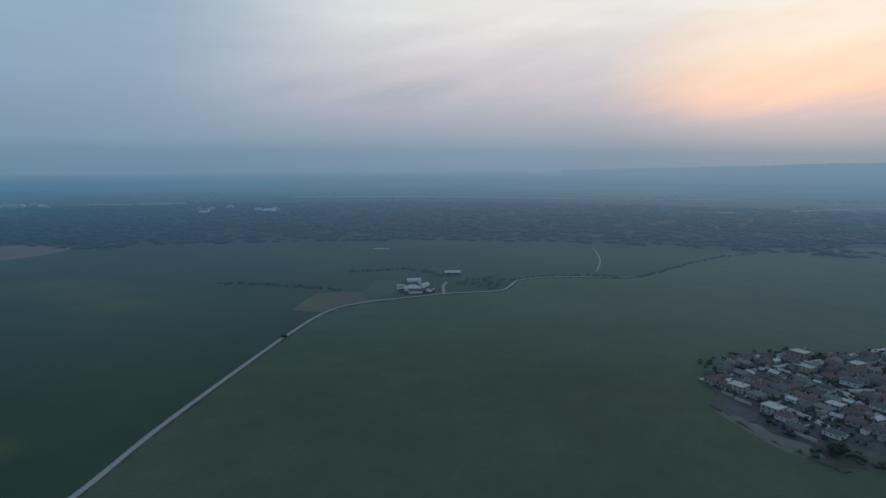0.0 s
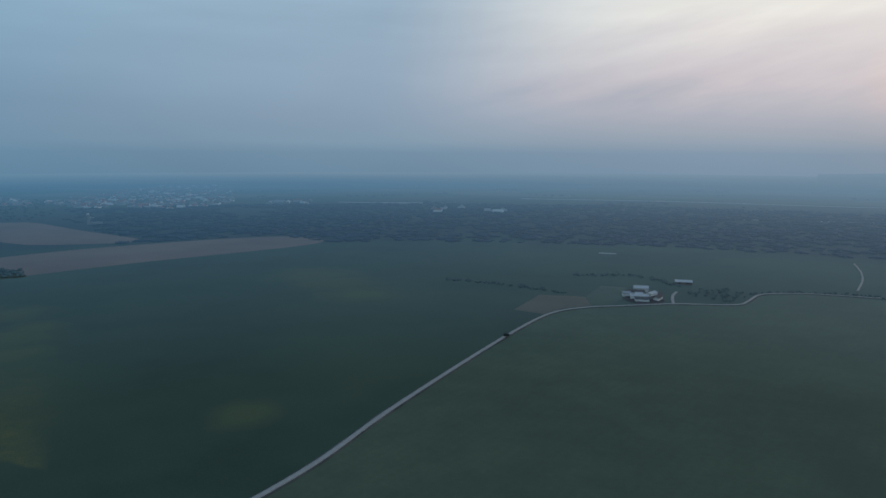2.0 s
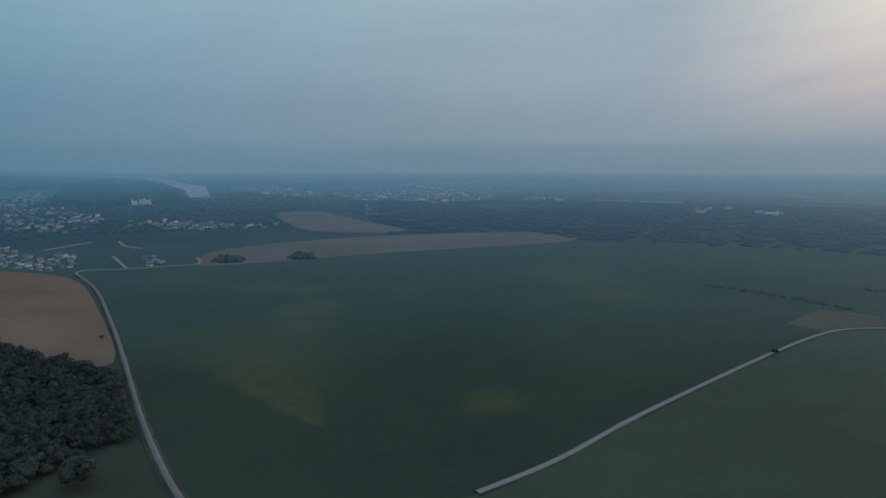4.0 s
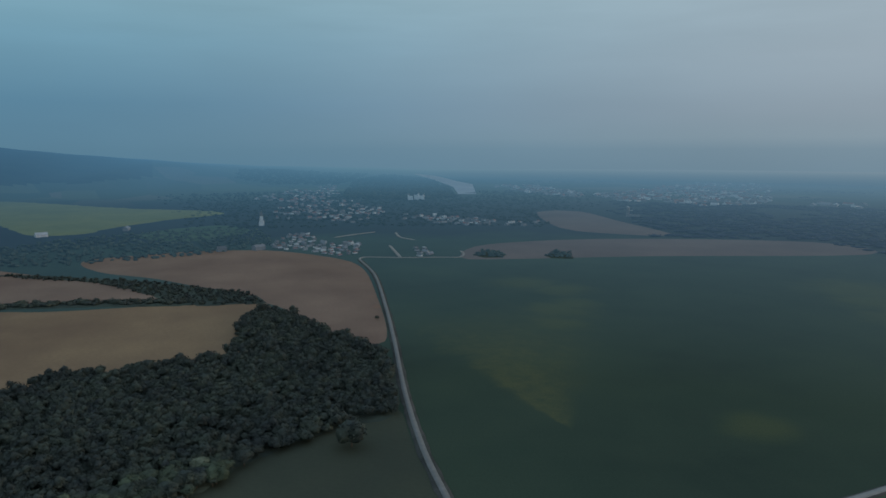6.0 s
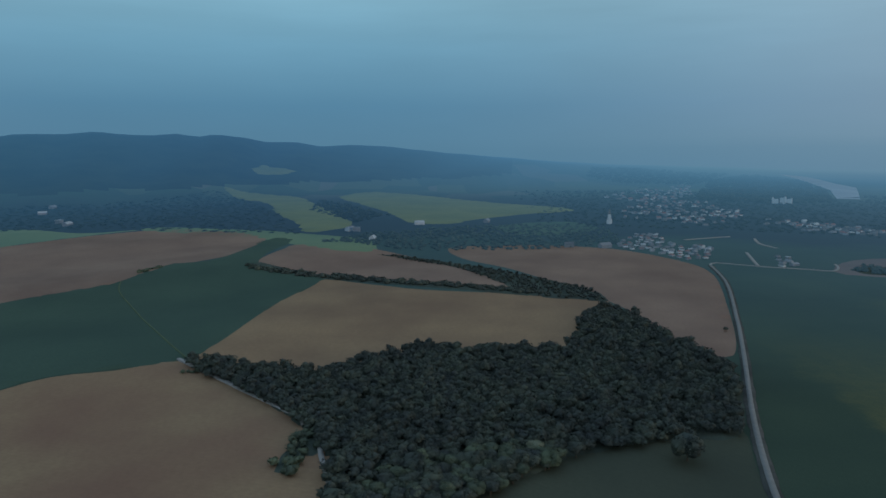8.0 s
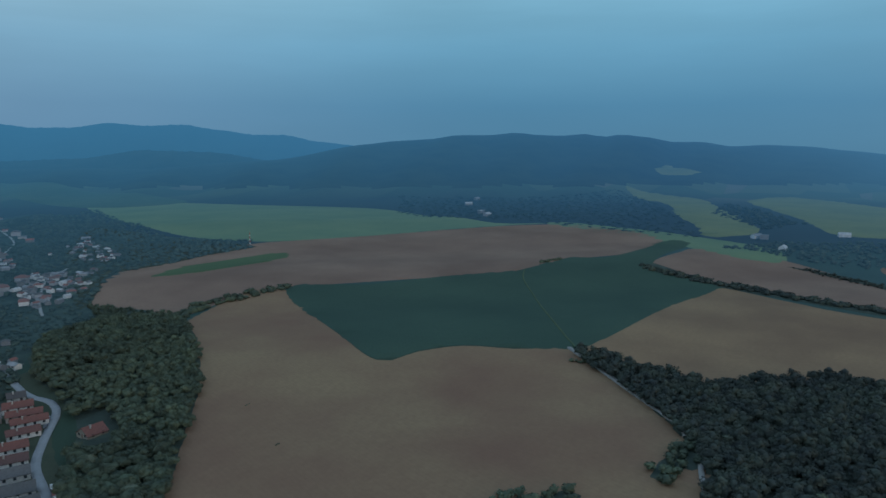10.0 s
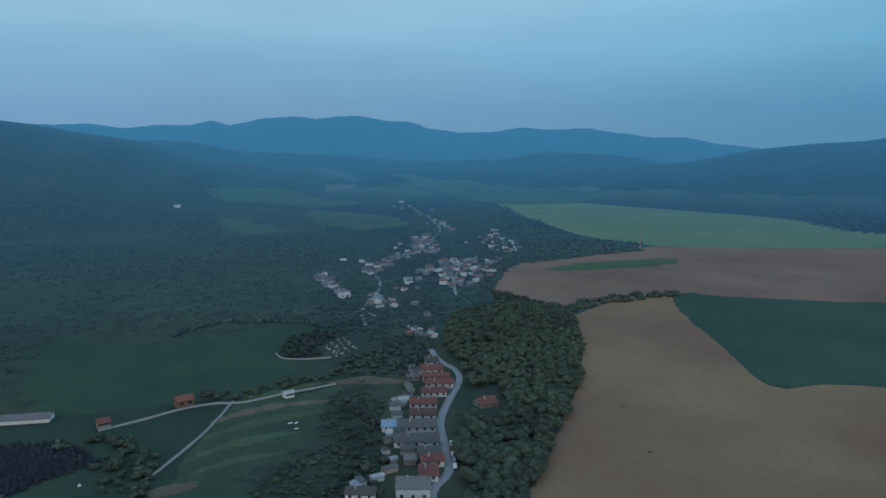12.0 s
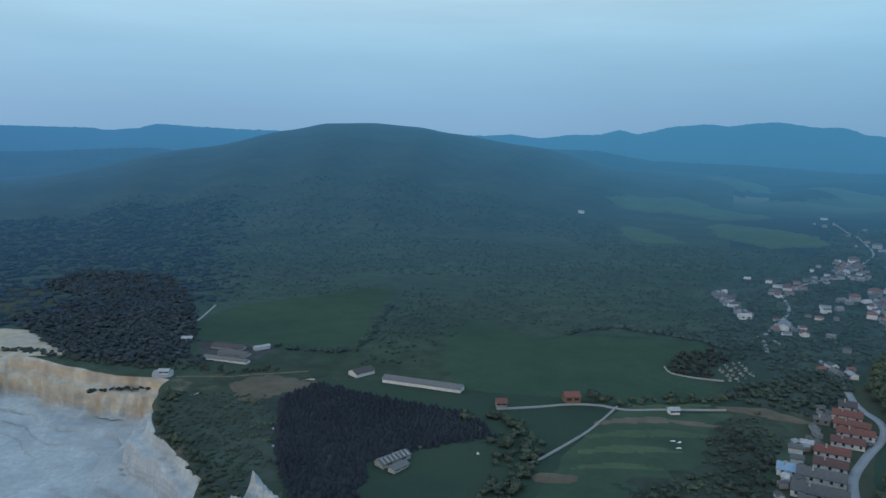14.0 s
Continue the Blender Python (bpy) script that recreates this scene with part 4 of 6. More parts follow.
VILLAGE_STREETS = (((160.9, 410.4), (187.2, 422.8), (215.0, 436.1), (257.0, 451.6), (311.9, 476.7), (398, 512)), ((216.4, 437.3), (224.8, 425.8), (231.2, 410.6), (238.9, 393.4), (270.8, 395.9), (312.1, 396.6)), ((191.6, 362.8), (197.1, 346.8), (202.4, 325.2)), ((238.9, 393.4), (235.3, 355.3), (238.9, 329.1)))
for line in VILLAGE_STREETS:
    ribbon("road", line, 4.8, STREETTOP, 0.6, "pale village street between houses", 6, 0.1)
ribbon("road", ((-176.9, -513.1), (-192.0, -567.0), (-219.0, -621.7), (-252, -683), (-275, -757), (-334, -828), (-406, -917), (-526, -1111), (-579, -1274), (-685, -1641)), 3.2, FARSHEETROAD, 0.6, "village street winding up the valley")
ribbon("road", ((-305, -606), (-327, -653), (-381, -741), (-470, -841)), 2.6, FARSHEETROAD, 0.6, "village side street")
ribbon("road", ((153.4, 368.2), (155.9, 348.5), (163.9, 321.3), (174.6, 299.0), (179.9, 286.7)), 6.0, VERGE, 0.6, "tan dirt verge round the village edge", 6, 0.4)
drape("spoil_heap", ((457, -447), (427, -478), (400.1, -485.9), (372.1, -474.7), (319.8, -433.3), (336.3, -422.2), (421.1, -411.1)), ROCK, 0.5, 6, "pale slope of quarry spoil", "spoil heap", ragged=2.0)
drape("quarry_yard", ((243, -477), (217, -434), (199, -427), (184, -426), (180, -454), (177, -468), (208, -476)), YARD, 0.4, 6, "bare grey works yard", "yard", ragged=1.5)
drape("paddock", ((50.1, -307.9), (34.3, -323.5), (12.1, -330.4), (-2.1, -315.6), (5.0, -280.1), (25.5, -245.0), (46.9, -241.9), (56.4, -277.8)), MEADOW, 0.4, 8, "green paddock by the derelict shed", "paddock")
drape("village_yard", ((-201, -671), (-211, -674), (-220, -679), (-200, -634), (-198, -654)), ROADTOP, 0.8, 6, "pale paved yard in the village", "yard", soft=False)
for line, wide in ((((-206, -763), (-206, -743), (-198, -696)), 5.0), (((-187, -568), (-194, -560), (-197, -540)), 3.0), (((-338, -682), (-323, -647), (-308, -614)), 3.0)):
    ribbon("road", line, wide, FARSHEETROAD, 0.8, "pale lane in the village", 6, 0.2)
drape("village_ground", ((-134.9, -551.5), (-195, -680), (-190, -780), (-303, -880), (-427, -1064), (-599, -1397), (-780, -1520), (-690, -1094), (-600, -900), (-470, -727), (-372, -640), (-322.3, -559.6), (-247.1, -501.2), (-209.3, -451.8), (-172.8, -449.8), (-146.8, -491.2)), FARLITTER, 0.12, 14, "overgrown gardens and yards of the village", "gardens")
# quarters of the upper village
UPPER = (((-254, -768), (-310, -811), (-405, -930), (-376, -846), (-299, -762), (-256, -732)), ((-388, -922), (-434, -1014), (-470, -1010), (-401, -851), (-362, -834)), ((-334, -732), (-385, -785), (-443, -756), (-387, -667), (-333, -624), (-302, -641)), ((-205.1, -597.5), (-226.0, -649.8), (-255.8, -632.7), (-234.8, -577.6), (-206.3, -574.1)),
         ((-653, -1689), (-765, -1847), (-629, -1371), (-553, -1091), (-493, -1008), (-533, -1228)), ((-507, -929), (-600, -1040), (-539, -858), (-489, -801), (-478, -850)), ((-199, -752), (-220, -765), (-214.6, -661.3), (-195.5, -635.0)), ((-196.8, -478.5), (-223.9, -477.3), (-210.4, -444.2), (-191.5, -454.6)), ((-288, -719), (-327, -722), (-310, -676), (-275, -672)))

# ---- trees ----
def lump(rng, subdiv, rough):
    bm = bmesh.new()
    bmesh.ops.create_icosphere(bm, subdivisions=subdiv, radius=1.0)
    o = Vector(rng.uniform(-50, 50, 3))
    for v in bm.verts:
        v.co *= 1 + rough * noise.noise(v.co * 1.3 + o) + 0.5 * rough * noise.noise(v.co * 3.1 + o) + 0.2 * rough * noise.noise(v.co * 7 + o)
    V = np.array([v.co[:] for v in bm.verts])
    F = np.array([[v.index for v in f.verts] for f in bm.faces])
    bm.free()
    return V, F


def crown_arrays(rng, lobes, subdiv, tufts, width, low, high, leaf=0.05, rough=0.5, core=0.86):
    """A crown: boughs bulging out of an uneven dome, a shaded core inside, and tufts of leaves all over that make its outline."""
    Vs, Fs, n, boughs = [], [], 0, []
    tall = (high - low) / 2
    for k in range(lobes):
        if k == 0:
            c, size = np.array([0, 0, low + tall]), np.array([width * 0.42, width * 0.42, tall * 0.92])
        else:
            a, up = rng.uniform(0, 2 * math.pi), rng.uniform(-0.35, 0.65)
            out = width * 0.33 * math.sqrt(1 - up * up)
            c = np.array([math.cos(a) * out, math.sin(a) * out, low + tall * (1 + up)])
            size = width * rng.uniform(0.15, 0.27) * np.array([1, 1, 0.85])
        boughs.append((c, size))
        V, F = lump(rng, subdiv if k == 0 else 1, rough)
        V = V * size * core + c
        F = F[V[F][:, :, 2].mean(1) > low + (high - low) * 0.1]
        Vs.append(V)
        Fs.append(F + n)
        n += len(V)
    if tufts:
        share = np.array([b[1][0] ** 2 for b in boughs])
        pick = rng.choice(len(boughs), tufts, p=share / share.sum())
        way = rng.normal(0, 1, (tufts, 3))
        way[:, 2] = np.abs(way[:, 2]) * np.where(rng.random(tufts) < 0.22, -0.6, 1.0)
        way /= np.linalg.norm(way, axis=1)[:, None]
        mid, ext = np.array([b[0] for b in boughs])[pick], np.array([b[1] for b in boughs])[pick]
        p = mid + way * ext * rng.uniform(0.84, 1.12, (tufts, 1))
        face = way + rng.normal(0, 0.5, (tufts, 3))
        face /= np.linalg.norm(face, axis=1)[:, None]
        u = np.cross(face, rng.normal(0, 1, (tufts, 3)))
        u /= np.linalg.norm(u, axis=1)[:, None]
        v = np.cross(face, u)
        r = width * leaf * rng.uniform(0.6, 1.5, (tufts, 1))
        tri = np.stack([p + (u * math.cos(m) + v * math.sin(m)) * r * rng.uniform(0.7, 1.3, (tufts, 1)) for m in (0, 2.1, 4.2)], 1)
        Vs.append(tri.reshape(-1, 3))
        Fs.append(np.arange(3 * tufts).reshape(-1, 3) + n)
    return np.concatenate(Vs), np.concatenate(Fs)


def conifer_arrays(rng, tiers, width, low, high):
    Vs, Fs, n = [], [], 0
    for k in range(tiers):
        t = k / tiers
        z, rad = low + (high - low) * t, width * 0.5 * (1 - t) ** 0.8 + 0.15
        ring = 9
        V = [(0, 0, z + (high - low) / tiers * 1.7)]
        for j in range(ring):
            a = 2 * math.pi * (j + rng.uniform(-0.3, 0.3)) / ring
            q = rad * rng.uniform(0.65, 1.15)
            V.append((math.cos(a) * q, math.sin(a) * q, z - rng.uniform(0, 0.6)))
        Vs.append(np.array(V))
        Fs.append(np.array([[0, 1 + j, 1 + (j + 1) % ring] for j in range(ring)]) + n)
        n += len(V)
    return np.concatenate(Vs), np.concatenate(Fs)


def trunk_mesh(rng, top, thick):
    bm = bmesh.new()
    bmesh.ops.create_cone(bm, segments=7, radius1=thick, radius2=thick * 0.45, depth=top, cap_ends=True, matrix=pose(0, 0, top / 2))
    for k in range(4):
        a = rng.uniform(0, 360)
        bmesh.ops.create_cone(bm, segments=5, radius1=thick * 0.4, radius2=thick * 0.12, depth=top * 0.5, matrix=pose(0, 0, top * rng.uniform(0.6, 0.9), 0, 0, a) @ pose(0, 0, 0, 42) @ pose(0, 0, top * 0.22))
    me = bpy.data.meshes.new("trunk")
    bm.to_mesh(me)
    bm.free()
    me.materials.append(BARK)
    return me


RNG = np.random.default_rng(7)


def mesh_only(name, V, F, mat, smooth=False):
    ob = arrays(name, V, F, [mat], smooth=smooth)
    me = ob.data
    bpy.data.objects.remove(ob)
    return me


SIZES = ((9, 7.6), (8.5, 8.2), (10, 8.4), (7.5, 7.2), (11.5, 8.8))
BROAD = [crown_arrays(RNG, 8, 2, 900, w, 2.6, h, 0.036, 0.8) for w, h in SIZES]
NEEDLE = [conifer_arrays(RNG, 6, w, 0.6, h) for w, h in ((10.5, 6.2), (9.5, 5.8), (11.5, 6.8))]
MEDIUM = [crown_arrays(RNG, 4, 1, 175, w, 2.2, h, 0.056, 0.8) for w, h in SIZES]
LOW = [crown_arrays(RNG, 3, 1, 48, w, 0.2, h, 0.080, 0.7) for w, h in ((9, 6.4), (8, 7.0), (10.5, 7.4), (8, 5.6))]
SPECK = [crown_arrays(RNG, 1, 1, 18, w, -2.0, h, 0.09) for w, h in ((24, 12), (28, 13), (22, 11))]
TINY = [crown_arrays(RNG, 1, 1, 24, w, -2.0, h, 0.085) for w, h in ((14, 7), (16, 8), (13, 6.5))]
BIG = [crown_arrays(RNG, 1, 1, 10, w, -3.0, h, 0.09) for w, h in ((30, 13), (36, 15), (28, 12))]
CROWNS = [mesh_only("crown", V, F, LEAF, True) for V, F in BROAD]
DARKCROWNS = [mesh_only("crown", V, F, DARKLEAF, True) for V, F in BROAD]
PALECROWNS = [mesh_only("crown", V, F, PALELEAF, True) for V, F in BROAD[:3]]
PINES = [mesh_only("crown", V, F, PINE) for V, F in NEEDLE]
TRUNKS = [trunk_mesh(RNG, 4.5, 0.28), trunk_mesh(RNG, 5.5, 0.34)]


def tree(x, y, size, kind, label, group, squash=1.0):
    """One tree: trunk and crown."""
    crowns = {"broad": CROWNS, "dark": DARKCROWNS, "pale": PALECROWNS, "pine": PINES}[kind]
    ob = new("tree", TRUNKS[int(RNG.integers(2))])
    ob.name = "tree"
    top = new("crown", crowns[int(RNG.integers(len(crowns)))])
    holder = new("tree", None)
    ob.name = "trunk"
    ob.parent = top.parent = holder
    holder.matrix_basis = pose(x, y, terrain(x, y) - 0.1, 0, 0, float(RNG.uniform(0, 360))) @ Matrix.Diagonal((size, size, size * squash, 1))
    return tagged(holder, label, "tree", group)


def scatter(poly, gap, rng, jitter=0.45):
    xs, ys = zip(*poly)
    gx, gy = np.meshgrid(np.arange(min(xs), max(xs), gap), np.arange(min(ys), max(ys), gap))
    gx = gx + rng.uniform(-jitter, jitter, gx.shape) * gap
    gy = gy + rng.uniform(-jitter, jitter, gy.shape) * gap
    keep = inside(poly, gx, gy)
    return np.stack((gx[keep], gy[keep]), -1)


def mass(name, points, shapes, mat, label, smin=0.7, smax=1.25, sink=0.0, squash=1.0, smooth=True):
    """Many trees joined, where they are past counting."""
    rng = np.random.default_rng(len(points) + 3)
    Vs, Fs, n = [], [], 0
    pick = rng.integers(len(shapes), size=len(points))
    zs = np.array([terrain(x, y) for x, y in points]) - sink
    for k, (V, F) in enumerate(shapes):
        ids = np.nonzero(pick == k)[0]
        if not len(ids):
            continue
        s, a = rng.uniform(smin, smax, len(ids)), rng.uniform(0, 6.283, len(ids))
        c, d = np.cos(a) * s, np.sin(a) * s
        X = V[None, :, 0] * c[:, None] - V[None, :, 1] * d[:, None] + points[ids, 0][:, None]
        Y = V[None, :, 0] * d[:, None] + V[None, :, 1] * c[:, None] + points[ids, 1][:, None]
        Z = V[None, :, 2] * (s * squash * rng.uniform(0.8, 1.2, len(ids)))[:, None] + zs[ids][:, None]
        Vs.append(np.stack((X, Y, Z), -1).reshape(-1, 3))
        Fs.append((F[None] + (np.arange(len(ids)) * len(V))[:, None, None] + n).reshape(-1, 3))
        n += len(ids) * len(V)
    ob = arrays(name, np.concatenate(Vs), np.concatenate(Fs), [mat], smooth=smooth)
    return tagged(ob, label, "trees", kind="stuff")


def cleared(pts, holes):
    """The points that lie in none of the clearings."""
    for h in holes:
        pts = pts[~inside(tuple(h), pts[:, 0], pts[:, 1])]
    return pts


def wood(poly, gap, near, label, group, kinds=(("broad", 0.93), ("pale", 0.07)), count=220, size=(0.8, 1.3), floor=True, name="wood", holes=()):
    """A wood: the trees round the point near one by one, the rest joined."""
    poly = tuple(poly)
    if floor:
        drape("forest_floor", poly, LITTER, 0.75, 12, "dark leaf litter under the trees", "forest floor", ragged=2.0)
    pts = cleared(scatter(poly, gap, RNG), holes)
    order = np.argsort(np.hypot(pts[:, 0] - near[0], pts[:, 1] - near[1]))
    names, weights = zip(*kinds)
    labels = {"broad": label, "dark": label, "pale": "pale silvery broadleaved tree in the wood", "pine": "dark young pine in the dense plantation"}
    for x, y in pts[order[:count]]:
        k = str(RNG.choice(names, p=weights))
        tree(float(x), float(y), float(RNG.uniform(*size)), k, labels[k], group)
    rest = pts[order[count:]]
    if len(rest):
        mass(name + "_canopy", rest, NEEDLE if names[0] == "pine" else MEDIUM, {"pine": PINE, "dark": DARKLEAF}.get(names[0], LEAF), label.replace("tree", "trees"), size[0], size[1])


MAIN_WOOD = ((-440.1, -168.3), (-442.0, -141.9), (-427.9, -94.9), (-412.1, -77.1), (-438.0, -62.4), (-467.1, -24.6), (-463.3, 14.0), (-454.6, 86.4), (-536.2, 109.4), (-599.9, 142.3), (-547.8, 159.4), (-490.0, 169.5), (-412.4, 181.7), (-317.8, 145.5), (-315.6, 122.2), (-300.1, 69.0), (-272.8, 31.0), (-246.8, 6.2), (-217.4, -17.5), (-239.1, -46.6), (-262.2, -46.1), (-305.5, -56.4), (-325.5, -67.4), (-383.2, -112.6), (-429.2, -163.8))
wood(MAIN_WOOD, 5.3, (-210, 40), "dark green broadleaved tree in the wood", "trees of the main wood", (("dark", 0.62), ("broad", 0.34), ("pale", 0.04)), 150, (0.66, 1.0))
VALLEY_WOOD = ((-108.7, -204.7), (-125.6, -237.9), (-136.1, -267.9), (-157.5, -300.3), (-183.8, -341.2), (-199.5, -390.8), (-207.5, -428.8), (-253.7, -514.7), (-327.3, -547.7), (-353.5, -482.0), (-293.0, -382.2), (-242.4, -319.2), (-184.4, -259.0), (-145.5, -221.0), (-121.3, -197.0))
wood(VALLEY_WOOD, 5.2, (-50, -220), "green broadleaved tree beside the village street", "trees of the valley wood", (("broad", 0.95), ("pale", 0.05)), 100, (0.6, 0.92), holes=(((-157.0, -299.1), (-180.1, -344.3), (-203.7, -340.3), (-177.4, -292.5)),))
PLANTATION = ((138.0, -364.6), (126.2, -395.0), (94.4, -381.3), (28.9, -359.1), (12.2, -330.3), (33.9, -320.0), (51.4, -307.3), (70.5, -294.9), (67.0, -270.1), (67.9, -246.1), (71.6, -221.5), (89.0, -247.4), (116.2, -297.5))
wood(PLANTATION, 2.5, (30, -220), "dark young pine in the dense plantation", "conifers of the plantation", (("pine", 1.0),), 55, (0.34, 0.52))


# ---- hedges, copses, scrub ----
drape("scrub_ground", ((-97, -362), (-116, -384), (-140, -398), (-137, -357), (-112, -298), (-84, -236), (-40, -236), (-48, -290), (-80, -311)), TANGLE, 0.32, 4, "tangled undergrowth in the gardens", "undergrowth", ragged=12.0)
drape("scrub_ground", ((205, -368), (183, -369), (160, -381), (142, -370), (124, -318), (106, -276), (108, -254), (124, -250), (142, -270), (168, -302), (189, -320)), LITTER, 0.32, 4, "tangled undergrowth on the quarry rim", "undergrowth", ragged=8.0)
ribbon("hedge_bank", ((-812, -226), (-764, -160), (-746, -115), (-694, -27), (-675, 30), (-652, 86)), 22.0, LITTER, 0.5, "dark bank under the hedge")
drape("forest_floor", ((-345, -74), (-285, -82), (-215, -78), (-205, -30), (-250, -33), (-330, -52)), BROWNSOIL, 0.15, 10, "bare brown field round the tip of the wood")
def copse(outline, gap, label, shapes=LOW, mat=LEAF, smin=0.5, smax=1.0, floor=True, name="copse", keep=1.0, holes=(), squash=0.8, feather=0.0):
    outline = tuple(outline)
    if floor:
        drape("forest_floor", outline, LITTER, 0.5, 12, "dark ground under bushes", "forest floor", ragged=3.0)
    pts = cleared(scatter(outline, gap, RNG), holes)
    pts = pts[RNG.random(len(pts)) < keep]
    if feather:
        depth = np.array([min((Vector(p) - geometry.intersect_point_line(Vector((*p, 0)), Vector((*a, 0)), Vector((*b, 0)))[0].to_2d()).length if 0 <= geometry.intersect_point_line(Vector((*p, 0)), Vector((*a, 0)), Vector((*b, 0)))[1] <= 1 else (Vector(p) - Vector(a)).length for a, b in zip(outline, outline[1:] + outline[:1])) for p in pts])
        pts = pts[RNG.random(len(pts)) < 0.12 + depth / feather]
    if len(pts):
        mass(name, pts, shapes, mat, label, smin, smax, squash=squash)


def hedge(line, label, width=6.0, gap=4.0, smin=0.3, smax=0.65, mat=LEAF, keep=0.95, sink=0.0):
    pts = np.array(curve_through(line, gap * 0.5))
    pts = pts + RNG.uniform(-width / 2, width / 2, pts.shape)
    pts = pts[RNG.random(len(pts)) < keep]
    near = math.hypot(*line[0]) < 520
    mass("hedge", pts, LOW if near else TINY, mat, label, smin * 0.75, smax * 0.9, sink, 0.85)


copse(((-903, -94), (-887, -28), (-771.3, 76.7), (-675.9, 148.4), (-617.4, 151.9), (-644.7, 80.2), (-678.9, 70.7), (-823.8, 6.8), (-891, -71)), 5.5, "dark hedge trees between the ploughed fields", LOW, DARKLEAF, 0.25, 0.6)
copse(((-346, -608), (-353, -578), (-360.7, -534.7), (-372.2, -514.4), (-353.7, -485.9), (-328.4, -504.2), (-321.1, -546.3)), 5, "dark trees at the field corner", LOW, LEAF, 0.35, 0.7)
hedge(((-795, -223), (-764, -169), (-749.4, -120.9), (-698.1, -30.2), (-679.0, 27.5), (-656.7, 83.8)), "dark hedge between brown fields", 15, 2.4, 0.5, 0.9, DARKLEAF)
hedge(((-363.0, -497.3), (-384.1, -504.9), (-405, -511), (-443, -507), (-487, -501)), "dark hedge trees between fields", 16, 3.5, 0.5, 0.9)
hedge(((-764, -341), (-796, -330)), "small clump of bushes at a field corner", 6, 3)
hedge(((-421.3, -165.3), (-422.3, -155.7)), "small clump of bushes in the brown field", 5, 2.5, 0.3, 0.5)
copse(((-218.8, -126.9), (-238.0, -118.5), (-243.9, -106.4), (-254.6, -101.4), (-252.0, -90.9), (-218.8, -86.3), (-200.4, -110.2)), 6, "dark bushes below the brown field")
copse(((-281.6, -74.4), (-295.3, -76.8), (-318.5, -71.4), (-334.4, -67.8), (-326.9, -60.8), (-303.6, -55.1), (-295.6, -61.2), (-277.7, -65.5)), 6, "dark bushes beside the dirt track")
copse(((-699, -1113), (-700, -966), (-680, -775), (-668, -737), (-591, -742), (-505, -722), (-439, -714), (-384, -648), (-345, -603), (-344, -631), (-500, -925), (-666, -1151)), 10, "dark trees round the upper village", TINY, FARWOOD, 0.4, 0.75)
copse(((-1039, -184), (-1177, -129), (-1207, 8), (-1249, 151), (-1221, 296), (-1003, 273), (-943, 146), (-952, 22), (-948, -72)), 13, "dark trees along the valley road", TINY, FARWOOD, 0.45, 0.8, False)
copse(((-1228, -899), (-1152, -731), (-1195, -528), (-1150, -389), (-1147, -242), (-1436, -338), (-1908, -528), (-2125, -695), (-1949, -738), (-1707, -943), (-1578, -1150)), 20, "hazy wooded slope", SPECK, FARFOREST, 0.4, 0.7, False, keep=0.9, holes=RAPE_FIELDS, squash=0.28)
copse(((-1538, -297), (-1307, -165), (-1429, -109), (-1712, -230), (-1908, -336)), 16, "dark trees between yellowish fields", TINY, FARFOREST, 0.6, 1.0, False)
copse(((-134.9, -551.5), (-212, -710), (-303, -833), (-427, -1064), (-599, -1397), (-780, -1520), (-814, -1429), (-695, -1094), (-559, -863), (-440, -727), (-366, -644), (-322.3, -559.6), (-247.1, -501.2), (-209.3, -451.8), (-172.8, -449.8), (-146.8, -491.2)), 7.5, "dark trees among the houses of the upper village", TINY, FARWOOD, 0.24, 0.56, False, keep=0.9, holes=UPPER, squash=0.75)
for quarter in UPPER:
    copse(quarter, 8, "small trees in the village gardens", TINY, FARWOOD, 0.14, 0.36, False, keep=0.75, squash=0.75)
copse(((-873, -1532), (-901, -1525), (-720, -1043), (-672, -898), (-725, -800), (-662, -750), (-573, -789), (-447, -725), (-522, -880)), 12, "dark trees on the slope above the village", TINY, FARWOOD, 0.4, 0.7, False)
copse(((-100, -360), (-116, -382), (-136, -392), (-132, -350), (-113.8, -296.1), (-83.3, -227.1), (-29.2, -229.2), (-44, -280), (-80, -308)), 3.0, "bushes in the overgrown gardens", LOW, LEAF, 0.07, 0.48, False, keep=1.0, squash=0.6, feather=10.0)
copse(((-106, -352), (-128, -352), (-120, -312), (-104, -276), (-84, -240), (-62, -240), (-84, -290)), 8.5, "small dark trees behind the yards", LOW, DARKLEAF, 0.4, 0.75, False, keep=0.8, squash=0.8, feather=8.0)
copse(((-129.7, -429.9), (-212.9, -488.3), (-200.0, -429.5), (-163.8, -380.3), (-142.2, -398.5), (-116.9, -411.3)), 5, "trees behind the street", LOW, FARWOOD, 0.3, 0.8, True, keep=0.9, squash=0.7)
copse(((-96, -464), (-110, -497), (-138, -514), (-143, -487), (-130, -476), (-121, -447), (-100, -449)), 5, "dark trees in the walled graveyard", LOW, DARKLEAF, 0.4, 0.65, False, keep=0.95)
hedge(((-43.0, -396.9), (-63.3, -394.2), (-85.6, -401.7), (-125.2, -414.5), (-151.6, -426.1)), "dark hedge along the lane", 12, 4, 0.3, 0.7)
hedge(((27.9, -353.0), (10.2, -355.2), (-1.7, -334.9), (-6.8, -307.5), (3.6, -280.3), (7.8, -256.9)), "tall hedge by the track", 10, 4, 0.4, 0.8)
hedge(((12.2, -331.5), (3.4, -319.1), (5.1, -283.3), (8.5, -249.8)), "dark tree belt beside the plantation", 20, 3, 0.4, 0.8)
